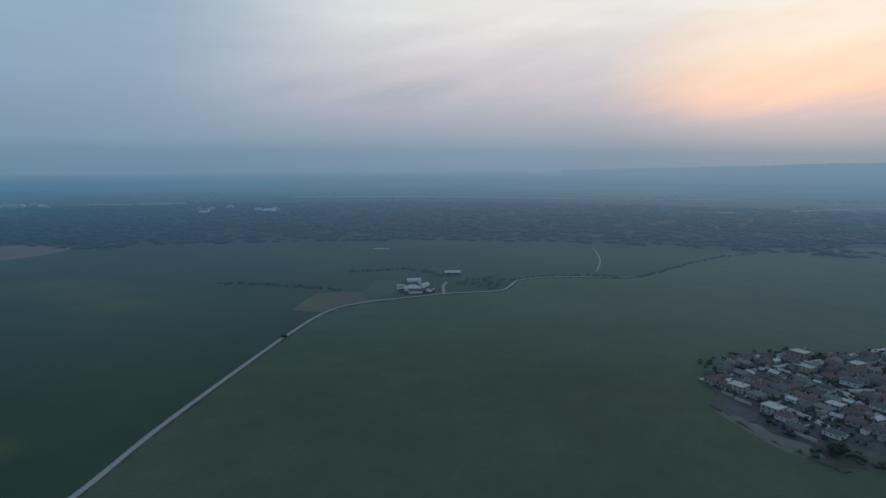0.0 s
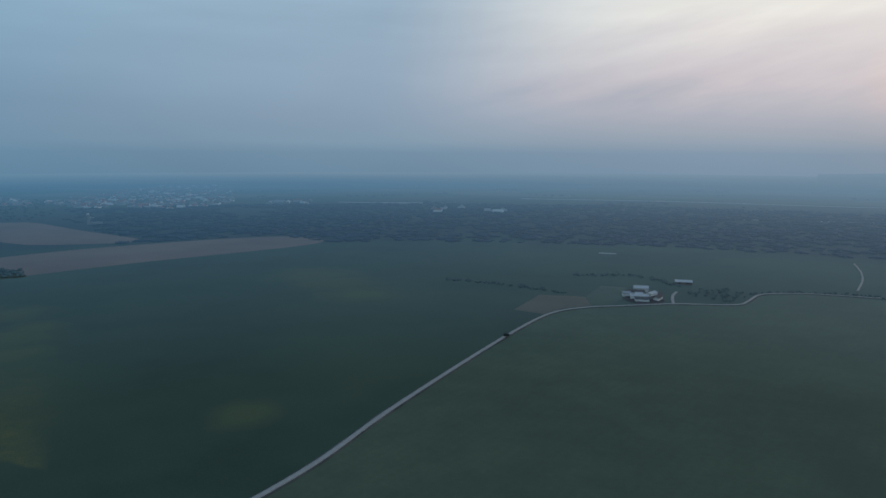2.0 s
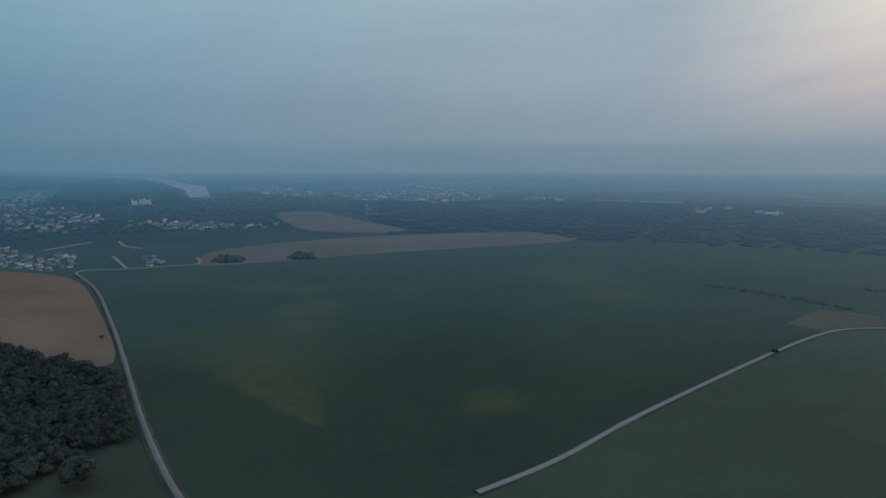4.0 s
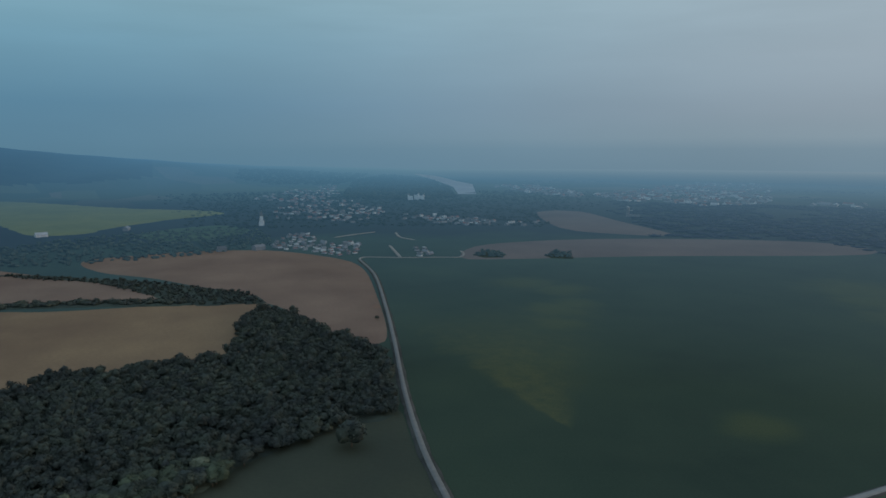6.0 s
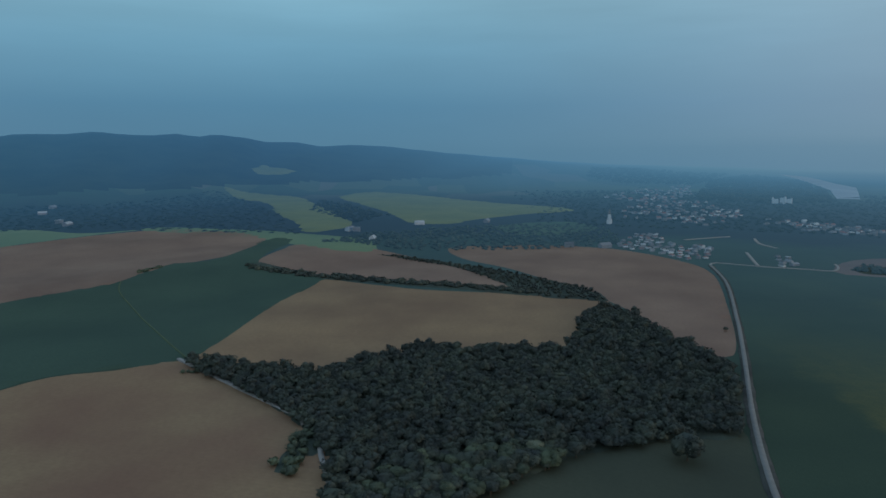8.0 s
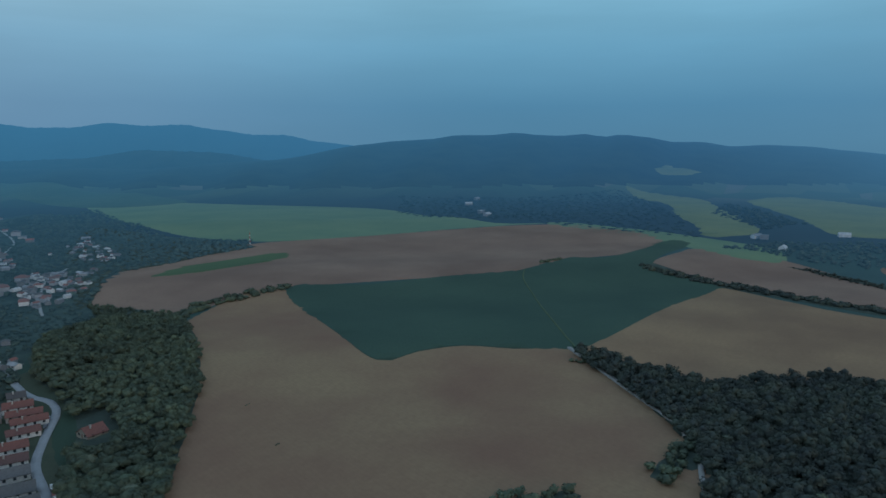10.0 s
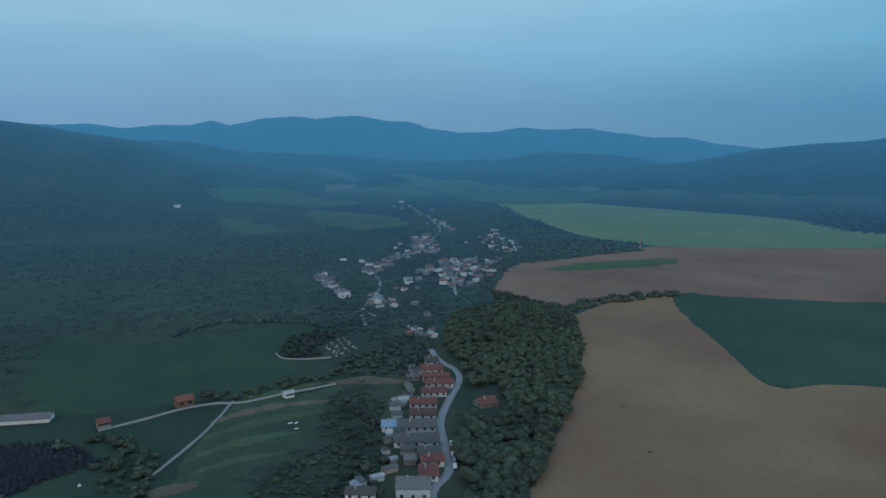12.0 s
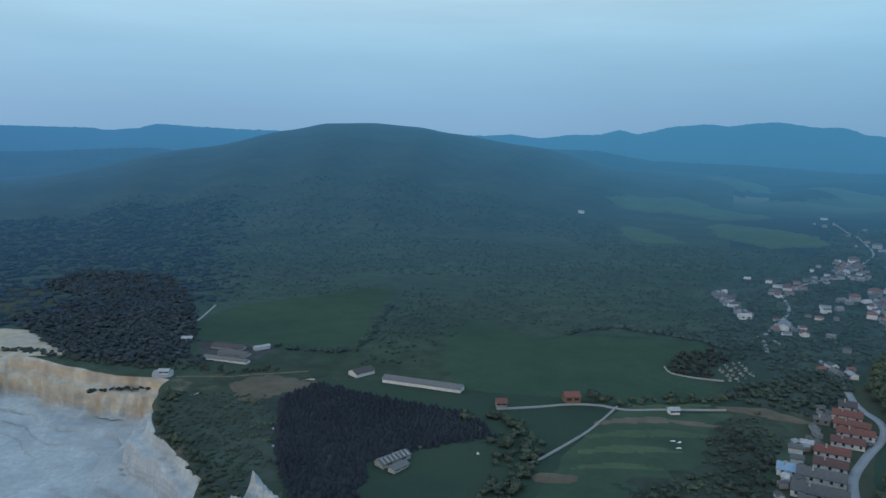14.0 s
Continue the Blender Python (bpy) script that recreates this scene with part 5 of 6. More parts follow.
copse(((112, -439), (124, -520), (141, -693), (88, -752), (59, -590), (58, -448), (85, -437)), 5.5, "scrub between the meadows", LOW, FARWOOD, 0.18, 0.45, False, keep=0.7, squash=0.6, feather=32.0)
hedge(((-32, -543), (-71, -569), (-101, -559), (-129, -545), (-151, -517)), "dark tree line above the meadow", 9, 3.5, 0.35, 0.75, FARWOOD)
hedge(((185, -473), (148, -465), (120, -484), (127, -626)), "dark bushes along the foot of the hill", 8, 3.5, 0.3, 0.6, FARWOOD)
copse(((430, -520), (420, -560), (440, -612), (505, -655), (521, -746), (404, -729), (320, -617), (255, -500), (232, -420), (249, -412), (314, -425), (413, -500)), 5.6, "dark wood behind the quarry", LOW, HAZYLEAF, 0.5, 0.75)
copse(((207.9, -369.1), (181.7, -373.3), (158, -374), (142, -366), (124, -318), (107, -276), (111, -255), (123.3, -249.9), (142.4, -268.3), (170.4, -300.6), (191.4, -319.0)), 2.9, "scrub on the quarry rim", LOW, LEAF, 0.06, 0.38, False, keep=0.9, squash=0.55, feather=9.0)
hedge(((205.3, -369.6), (187.7, -323.5), (159.7, -295.5), (137.5, -269.1), (116.0, -247.3)), "dense dark scrub along the quarry edge", 9, 3.5, 0.3, 0.6)
hedge(((268, -380), (254, -386), (235, -391), (219, -392)), "scrub along the quarry ledge", 5, 1.6, 0.2, 0.42, DARKLEAF, sink=7.9)
hedge(((367, -433), (338, -430), (302, -420), (270, -414), (244, -412)), "scrub above the quarry face", 9, 2.2, 0.25, 0.5, DARKLEAF)
hedge(((262, -432), (240, -420), (215, -413), (190, -411), (165, -418)), "dark scrub below the works yard", 12, 3.0, 0.25, 0.55, DARKLEAF)
hedge(((252, -462), (232, -440), (216, -424)), "dark trees beside the works yard", 10, 3.0, 0.3, 0.6, HAZYLEAF)
hedge(((-235, 714), (-180.0, 710.0), (-129.4, 693.4), (-104.5, 682.6)), "dark field hedge", 9, 6, 0.35, 0.6, FARWOOD)
hedge(((-107.1, 787.6), (-42.4, 809.2), (4.7, 762.2)), "dark field hedge", 9, 6, 0.35, 0.6, FARWOOD)
copse(((10.5, 719.1), (56.2, 687.4), (75.5, 737.2), (55.8, 763.9), (23.4, 748.9)), 7.5, "dark trees by the farmyard", LOW, FARWOOD, 0.3, 0.65, False, keep=0.7)
copse(((-762, 462), (-805, 499), (-783, 520), (-734, 493)), 7, "dark clump of trees on the plain", LOW, FARWOOD, 0.5, 0.8)
copse(((-716, 541), (-745, 581), (-727, 598), (-688, 566)), 7, "dark clump of trees on the plain", LOW, FARWOOD, 0.5, 0.8)
hedge(((171.0, 437.6), (199.2, 460.8), (251.1, 478.3)), "hedge round the village", 8, 7, 0.25, 0.5)
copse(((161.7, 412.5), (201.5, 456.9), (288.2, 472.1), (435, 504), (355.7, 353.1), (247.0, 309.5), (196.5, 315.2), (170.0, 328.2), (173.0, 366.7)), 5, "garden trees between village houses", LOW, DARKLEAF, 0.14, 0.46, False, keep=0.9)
hedge(((171.3, 303.7), (187.4, 308.8), (197.8, 291.3), (200.9, 280.7)), "dark bushes beside the village", 10, 4, 0.3, 0.6)
hedge(((72.4, 737.1), (113.6, 765.8), (180, 775), (224, 769), (350, 898), (447, 963)), "dark hedge along the field edge", 6, 7, 0.2, 0.45, FARWOOD)
hedge(((-244.2, -282.8), (-246.9, -282.7)), "tiny dark bush in the brown field", 0.8, 1.0, 0.08, 0.14)
hedge(((-216.9, -231.6), (-219.5, -231.4)), "tiny dark bush in the brown field", 0.6, 0.8, 0.08, 0.12)
for spot_at, size in ((((-291.7, 110.0),), 1.4), (((-511.4, 217.6),), 0.5), (((-117.6, 497.1),), 0.55), (((-40.8, -391.6),), 0.9), (((184.6, 303.8),), 0.8)):
    tree(*spot_at[0], size, "dark", "lone dark broadleaved tree in the open field", "lone trees")


def band(name, a0, a1, r0, r1, gap, shapes, mat, label, smin, smax, holes=(), clump=0.0, lowest=-9.0, squash=1.0):
    """Far woods: trees over a stretch of bearings and distances, broken up by clearings."""
    rng = np.random.default_rng(int(a0 * 7 + r0) % 9999)
    n = int(radians(a1 - a0) * (r1 * r1 - r0 * r0) / 2 / gap ** 2)
    r, a = np.sqrt(rng.uniform(r0 * r0, r1 * r1, n)), np.radians(rng.uniform(a0, a1, n))
    x, y = -np.sin(a) * r, np.cos(a) * r
    ok = rng.random(n) < np.clip(np.minimum(np.degrees(a) - a0, a1 - np.degrees(a)) / 5.0, 0.0, 1.0)
    for h in holes:
        ok &= ~inside(tuple(h), x, y)
    if clump:
        ok &= np.array([noise.noise((px / 260, py / 260, r0)) + 0.4 * noise.noise((px / 90, py / 90, 4)) > clump for px, py in zip(x, y)])
    if lowest > 0:
        ok &= np.array([terrain(px, py) > lowest for px, py in zip(x, y)])
    mass(name, np.stack((x[ok], y[ok]), -1), shapes, mat, label, smin, smax, squash=squash)


GLADES = (((284.1, -506.6), (285.2, -609.6), (230.2, -637.8), (144.5, -708.8), (120.9, -640.5), (124.5, -522.6), (133.9, -466.1), (203.7, -460.0)), ((59.1, -501.2), (44.5, -584.9), (-22.5, -562.0), (-81.1, -571.1), (-153.0, -543.0), (-137.7, -443.8), (-89.7, -421.0), (32.1, -410.5), (60.4, -446.9)), ((-225, -2111), (-430, -2074), (-648, -1824), (-535, -1224), (-383, -1099), (-153, -1155), (-208, -1681)), ((72, -1250), (-50, -1243), (-123, -991), (-101, -941), (10, -1118)))
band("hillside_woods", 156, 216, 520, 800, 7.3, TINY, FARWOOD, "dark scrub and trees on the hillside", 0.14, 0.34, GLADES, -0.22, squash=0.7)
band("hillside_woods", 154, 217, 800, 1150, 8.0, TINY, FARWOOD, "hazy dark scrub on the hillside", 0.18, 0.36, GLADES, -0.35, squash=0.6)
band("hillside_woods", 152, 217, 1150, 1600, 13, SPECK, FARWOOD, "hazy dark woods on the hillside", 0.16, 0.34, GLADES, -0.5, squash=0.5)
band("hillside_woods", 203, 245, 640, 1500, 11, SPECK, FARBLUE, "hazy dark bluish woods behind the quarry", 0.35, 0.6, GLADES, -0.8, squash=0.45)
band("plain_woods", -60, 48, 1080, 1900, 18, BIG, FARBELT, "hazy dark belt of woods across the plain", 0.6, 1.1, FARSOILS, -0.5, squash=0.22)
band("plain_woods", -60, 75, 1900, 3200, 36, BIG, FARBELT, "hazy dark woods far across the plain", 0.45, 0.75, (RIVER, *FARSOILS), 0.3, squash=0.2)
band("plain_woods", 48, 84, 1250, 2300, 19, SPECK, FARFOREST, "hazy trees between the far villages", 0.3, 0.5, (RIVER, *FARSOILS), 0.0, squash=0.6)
copse(((-2640, 700), (-3000, 640), (-3587, 786), (-3600, 1020), (-3350, 1400), (-2900, 1130), (-2600, 960)), 32, "dark wooded slope beyond the town", BIG, FARFOREST, 0.6, 1.0, False)
copse(((-1832, 683), (-2900, 1130), (-3284, 1473), (-3008, 1544), (-2160, 1212), (-1727, 987), (-1718, 821)), 26, "dark wooded hill beside the river", BIG, FARFOREST, 0.6, 1.0, False, holes=(RIVER,))

# ---- quarry ----
def build_quarry():
    """A pit with a stepped rock face and a pale floor."""
    edge = PIT_EDGE
    cx, cy = sum(p[0] for p in edge) / len(edge), sum(p[1] for p in edge) / len(edge)
    marks = ((-11, 0.05), (-5, 0.12), (0, 0.05), (0.8, -1.2), (2.0, -6.6), (5.5, -8.2), (10.5, -8.7), (11.6, -11.5), (14.0, -22.6), (18, -24.4), (30, -26.0), (31.2, -28.4), (46, -29.2), (48.2, -30.6), (64, -31.2), (67, -32.4), (92, -33))
    steps = list(marks[:3])
    for (d0, z0), (d1, z1) in zip(marks[2:], marks[3:]):
        cut = 4 if z0 - z1 > 4 else 2
        steps += [(d0 + (d1 - d0) * c / cut, z0 + (z1 - z0) * c / cut) for c in range(1, cut + 1)]
    verts, n = [], len(edge)
    for k, (d, z) in enumerate(steps):
        for i, (x, y) in enumerate(edge):
            L = math.hypot(cx - x, cy - y)
            wob = 4.0 * noise.noise((x / 22, y / 22, 3)) + 2.6 * noise.noise((x / 6, y / 6, z * 0.06)) + 8.0 * noise.noise((x / 34, y / 34, z * 0.12)) * (d > 16)
            gully = abs(noise.noise((x / 5.5, y / 5.5, z * 0.03))) * 4.0 * (0.4 + abs(noise.noise((x / 40, y / 40, 9))) * 2.2) + abs(noise.noise((x / 2.4, y / 2.4, z * 0.1))) * 2.2
            wob += (gully - 1.8) * step(0.5, 4.0, d) * (1 - step(22, 40, d))
            q = min(0.96, max(d + 2.0 + wob, 0.3 * k) / L) if k > 2 else d / L
            px, py = x + (cx - x) * q, y + (cy - y) * q
            rough = 0.0 if k < 3 else 0.9 * noise.noise((px / 5, py / 5, z / 3)) if d < 16 else 0.3 * noise.noise((px / 14, py / 14, k))
            verts.append((px, py, z + rough + (terrain(px, py) if k < 3 else 0)))
    verts.append((cx, cy, -33))
    quads = [(k, i) for k in range(len(steps) - 1) for i in range(n)]
    faces = [(k * n + i, k * n + (i + 1) % n, (k + 1) * n + (i + 1) % n) for k, i in quads]
    faces += [(k * n + i, (k + 1) * n + (i + 1) % n, (k + 1) * n + i) for k, i in quads]
    m = len(steps) - 1
    faces += [(m * n + i, m * n + (i + 1) % n, m * n + n) for i in range(n)]
    which = [int(k < 2) for k, i in quads] * 2 + [0] * n
    ob = arrays("quarry", verts, faces, [ROCK, TURF], which)
    tagged(ob, "white limestone quarry pit with a tan stepped face", "quarry", kind="structure")


build_quarry()


# ---- houses ----
def gable(bm, w, l, z0, rise, over=0.4, thick=0.25):
    """A pitched roof over a box w wide (x) and l long (y), ridge along y, with eaves."""
    hw, hl = w / 2 + over, l / 2 + over
    drop = rise * over / (w / 2)
    prof = [(-hw, z0 - drop), (0, z0 + rise), (hw, z0 - drop), (hw, z0 - drop + thick), (0, z0 + rise + thick), (-hw, z0 - drop + thick)]
    a = [bm.verts.new((x, -hl, z)) for x, z in prof]
    b = [bm.verts.new((x, hl, z)) for x, z in prof]
    for i in range(6):
        j = (i + 1) % 6
        bm.faces.new((a[i], a[j], b[j], b[i]))
    for v, f in ((a, 1), (b, -1)):
        bm.faces.new([v[0], v[1], v[4], v[5]][::f])
        bm.faces.new([v[1], v[2], v[3], v[4]][::f])


def hip(bm, w, l, z0, rise, over=0.5, thick=0.22):
    hw, hl = w / 2 + over, l / 2 + over
    run = max(l / 2 - w / 2, 0.3)
    lo = [bm.verts.new((x, y, z0)) for x, y in ((-hw, -hl), (hw, -hl), (hw, hl), (-hw, hl))]
    mid = [bm.verts.new((v.co.x, v.co.y, z0 + thick)) for v in lo]
    r0, r1 = bm.verts.new((0, -run, z0 + rise)), bm.verts.new((0, run, z0 + rise))
    for i in range(4):
        j = (i + 1) % 4
        bm.faces.new((lo[i], lo[j], mid[j], mid[i]))
    bm.faces.new(lo[::-1])
    bm.faces.new((mid[0], mid[1], r0))
    bm.faces.new((mid[2], mid[3], r1))
    bm.faces.new((mid[1], mid[2], r1, r0))
    bm.faces.new((mid[3], mid[0], r0, r1))


def walls(bm, w, l, h, rise=0.0):
    if not rise:
        box(bm, -w / 2, w / 2, -l / 2, l / 2, -0.6, h)
        return
    prof = [(-w / 2, -0.6), (w / 2, -0.6), (w / 2, h), (0, h + rise), (-w / 2, h)]
    a = [bm.verts.new((x, -l / 2, z)) for x, z in prof]
    b = [bm.verts.new((x, l / 2, z)) for x, z in prof]
    bm.faces.new(a)
    bm.faces.new(b[::-1])
    for i in range(5):
        j = (i + 1) % 5
        bm.faces.new((a[j], a[i], b[i], b[j]))


def house(w, l, h, roof, roofmat, wallmat, windows=True, chimney=True, name="house"):
    """A house at the origin: wall, roof, chimney, windows and a door, each a part."""
    top = new(name, None)
    rise = w * 0.32
    bm = bmesh.new()
    walls(bm, w, l, h, rise if roof == "gable" else 0.0)
    wall = part("wall", bm, wallmat, top)
    bm = bmesh.new()
    if roof == "gable":
        gable(bm, w, l, h, rise)
    elif roof == "hip":
        hip(bm, w, l, h, rise)
    else:
        box(bm, -w / 2 - 0.3, w / 2 + 0.3, -l / 2 - 0.3, l / 2 + 0.3, h, h + 0.3)
        box(bm, -w / 2 - 0.3, w / 2 + 0.3, -l / 2 - 0.3, -l / 2 - 0.1, h + 0.3, h + 0.6)
        box(bm, -w / 2 - 0.3, w / 2 + 0.3, l / 2 + 0.1, l / 2 + 0.3, h + 0.3, h + 0.6)
    part("roof", bm, roofmat, top)
    if chimney:
        bm = bmesh.new()
        box(bm, w * 0.12, w * 0.12 + 0.7, -l * 0.2, -l * 0.2 + 0.7, h, h + rise + 0.9)
        box(bm, w * 0.12 - 0.1, w * 0.12 + 0.8, -l * 0.2 - 0.1, -l * 0.2 + 0.8, h + rise + 0.9, h + rise + 1.05)
        part("chimney", bm, CONCRETE, top)
    if windows:
        storeys = max(1, int(h / 2.9))
        for s in range(storeys):
            z = 1.0 + 2.8 * s
            for side in (-1, 1):
                for k in range(max(2, int(l / 3.6))):
                    y = -l / 2 + l * (k + 0.5) / max(2, int(l / 3.6))
                    bm = bmesh.new()
                    x = side * (w / 2 + 0.03)
                    box(bm, x - 0.04, x + 0.04, y - 0.6, y + 0.6, z, z + 1.3)
                    part("window", bm, GLASS, top, "dark window pane")
                for x in (-w / 4, w / 4):
                    bm = bmesh.new()
                    y = side * (l / 2 + 0.03)
                    box(bm, x - 0.6, x + 0.6, y - 0.04, y + 0.04, z, z + 1.3)
                    part("window", bm, GLASS, top, "dark window pane")
        bm = bmesh.new()
        box(bm, -0.5, 0.5, -l / 2 - 0.08, -l / 2, 0.0, 2.1)
        part("door", bm, WOOD, top)
    return top


def park(ob):
    """Takes the model house away once its copies stand."""
    for o in (*ob.children_recursive, ob):
        bpy.data.objects.remove(o)


HOUSE_LABELS = {"tile": "plastered village house with a red tiled roof", "slate": "plastered village house with a grey roof", "sheet": "low white building with a pale metal roof", "flat": "flat-roofed two-storey plastered house"}
PLAIN_HOUSES = {
    "tile": [house(9, 12, 3.4, "hip", SHADETILE, PLASTER), house(8, 13, 3.4, "gable", SHADETILE, PLASTER), house(10, 12, 3.6, "hip", SHADETILE, PLASTER)],
    "slate": [house(10, 12, 3.4, "hip", SLATE, PLASTER), house(9, 14, 3.6, "hip", SLATE, PLASTER), house(8, 12, 3.2, "gable", SLATE, PLASTER)],
    "sheet": [house(6, 10, 2.8, "gable", SHEET, PLASTER, chimney=False)],
    "flat": [house(10, 13, 5.8, "flat", CONCRETE, PLASTER)],
}
SMALL = {
    "tile": [house(8, 11, 3.4, "gable", FARTILE, FARWALL, False, False), house(9, 12, 4.2, "hip", FARTILE, FARWALL, False, False)],
    "slate": [house(8, 11, 3.4, "gable", FARSLATE, FARWALL, False, False), house(9, 11, 5.6, "hip", FARSLATE, FARWALL, False, False)],
    "sheet": [house(8, 16, 3.6, "gable", FARSHEET, FARWALL, False, False)],
    "flat": [house(9, 11, 5.8, "flat", FARSHEET, FARWALL, False, False)],
}
HR = random.Random(5)
TAKEN = []


def settle(models, kind, x, y, turn, group, scale=1.0, tall=1.0):
    m = HR.choice(models[kind])
    ob = copy_thing(m, pose(x, y, terrain(x, y) + 0.9, 0, 0, turn) @ Matrix.Diagonal((scale, scale, scale * tall, 1)))
    ob["label"] = HOUSE_LABELS[kind]
    ob["category"] = "house"
    ob["group"] = group
    TAKEN.append((x, y))
    return ob


def village(models, poly, gap, turn, group, mix, fill=0.85, scale=1.0, tall=1.0):
    """Houses in loose rows over an outline."""
    poly = tuple(poly)
    c, s = math.cos(radians(turn)), math.sin(radians(turn))
    xs, ys = zip(*[(x * c + y * s, -x * s + y * c) for x, y in poly])
    u = min(xs) + gap * 0.4
    made = 0
    while u < max(xs):
        v = min(ys) + gap * 0.4
        while v < max(ys):
            x, y = u * c - v * s + HR.uniform(-3, 3), u * s + v * c + HR.uniform(-3, 3)
            if HR.random() < fill and bool(inside(poly, x, y)) and all(math.hypot(x - a, y - b) > gap * 0.62 for a, b in TAKEN) and all(math.hypot(x - a, y - b) > 5.5 for a, b in STREETS):
                kinds, w = zip(*mix)
                settle(models, HR.choices(kinds, w)[0], x, y, turn + HR.choice((0, 0, 90)) + HR.uniform(-6, 6), group, scale * HR.uniform(0.85, 1.12), tall)
                made += 1
            v += gap
        u += gap * 1.15
    return made



STREETS = [p for line in VILLAGE_STREETS for p in curve_through(line, 4.0)]
village(PLAIN_HOUSES, ((172.0, 430.6), (199.9, 453.0), (255.7, 471.4), (284.1, 465.2), (354.2, 486.2), (311.5, 387.0), (239.8, 322.3), (201.2, 323.1), (175.8, 328.2), (176.1, 373.8), (163.0, 396.1)), 10.4, 28, "houses of the village on the plain", (("tile", 0.36), ("slate", 0.46), ("sheet", 0.11), ("flat", 0.07)), 0.9, 0.74, 0.85)
# houses in a row along the street, gable to the road
def terrace(a, b, w, h, kind, label, white=0.75):
    """A long narrow house from a to b."""
    mats = {"tile": TILE, "slate": SLATE, "sheet": SHEET, "blue": BLUEROOF}
    l = math.hypot(b[0] - a[0], b[1] - a[1])
    ob = house(w, l, h, "gable", mats[kind], WHITEWALL if HR.random() < white else PLASTER, l > 7, l > 7)
    x, y = (a[0] + b[0]) / 2, (a[1] + b[1]) / 2
    ob.matrix_basis = pose(x, y, terrain(x, y) + 0.5, 0, 0, math.degrees(math.atan2(b[1] - a[1], b[0] - a[0])) - 90)
    TAKEN.append((x, y))
    return tagged(ob, label, "house", "houses along the village street")


ROW = ((((-178.0, -399.2), (-186.2, -395.8)), 7, "slate", "white house with a grey roof"), (((-169.4, -385.7), (-182.1, -379.5)), 7, "tile", ""), (((-164.9, -372.7), (-179.4, -364.8)), 6, "tile", ""),
       (((-160.9, -360.1), (-176.5, -354.2)), 6, "tile", ""), (((-152.9, -347.5), (-166.5, -342.5)), 6, "tile", ""), (((-140.1, -334.3), (-153.8, -328.7)), 7, "tile", ""), (((-133.9, -319.2), (-146.2, -313.4)), 7, "tile", ""),
       (((-121.9, -306.5), (-139.7, -299.2)), 8, "slate", "long grey-roofed farmhouse beside the street"), (((-113.9, -290.5), (-133.1, -281.6)), 8, "slate", "long grey-roofed farmhouse beside the street"),
       (((-118.6, -273.9), (-128.6, -270.0)), 6, "slate", "low white house with a pale roof"), (((-116.6, -265.4), (-126.2, -261.8)), 6, "tile", ""), (((-111.0, -254.9), (-118.6, -251.9)), 9, "tile", ""),
       (((-96.9, -245.1), (-109.3, -239.2)), 9, "slate", "white two-storey house with a grey roof"), (((-89.5, -230.6), (-101.4, -225.5)), 8, "tile", ""), (((-84.5, -219.8), (-94.7, -215.4)), 8, "tile", ""))
for (a, b), w, kind, label in ROW:
    terrace(a, b, w + 0.4, 4.8 if "two-storey" in label else 2.7, kind, label or "narrow village house with a red tiled roof")
for (a, b), w, kind in ((((-115.0, -310.6), (-123.4, -307.1)), 7, "blue"), (((-113.6, -300.3), (-116.0, -298.8)), 4, "sheet"), (((-128.7, -335.5), (-134.5, -333.5)), 4, "slate"), (((-124.9, -322.3), (-130.0, -320.6)), 4, "slate"), (((-136.6, -342.3), (-142.0, -340.4)), 4, "sheet"),
                        (((-112.7, -279.9), (-118.7, -278.0)), 5, "slate"), (((-110.2, -269.6), (-115.1, -268.1)), 5, "slate"), (((-77.9, -252.2), (-88.2, -246.5)), 6, "slate"), (((-156.2, -376.9), (-163.3, -374.2)), 4, "slate")):
    terrace(a, b, w, 2.6, kind, "outbuilding with a blue sheet roof in the yard" if kind == "blue" else "small grey shed in the yard behind the houses")
terrace(*((-173.3, -317.4), (-183.6, -317.4)), 10, 1.8, "tile", "red-roofed house among the trees across the street", 0.0)


def barn(a, b, w, h, mat, label, wallmat=PLASTER, openings=True):
    """A long farm building from a to b, with bays of doors."""
    l = math.hypot(b[0] - a[0], b[1] - a[1])
    top = new("barn", None)
    bm = bmesh.new()
    walls(bm, w, l, h, w * 0.22)
    part("wall", bm, wallmat, top)
    bm = bmesh.new()
    gable(bm, w, l, h, w * 0.22, 0.5)
    part("roof", bm, mat, top)
    for k in range(max(2, int(l / 7)) if openings else 0):
        for side in (-1, 1):
            y = -l / 2 + l * (k + 0.5) / max(2, int(l / 7))
            bm = bmesh.new()
            box(bm, side * (w / 2 + 0.04) - 0.05, side * (w / 2 + 0.04) + 0.05, y - 1.3, y + 1.3, h * 0.45, h * 0.8)
            part("window", bm, GLASS, top, "dark strip window")
    x, y = (a[0] + b[0]) / 2, (a[1] + b[1]) / 2
    top.matrix_basis = pose(x, y, terrain(x, y) + 0.5, 0, 0, math.degrees(math.atan2(b[1] - a[1], b[0] - a[0])) - 90)
    TAKEN.append((x, y))
    return tagged(top, label, "barn")


barn(*((85.9, -408.6), (36.2, -396.2)), 8, 1.8, SLATE, "long low barn with a white wall and grey roof", WHITEWALL, False)
barn(*((108.1, -413.0), (98.9, -423.9)), 9, 2.0, SLATE, "grey-roofed barn beside the long shed", WHITEWALL, False)
barn(*((-23.7, -388.0), (-32.2, -389.8)), 8, 4.0, TILE, "small red-roofed timber house by the lane", WOOD)
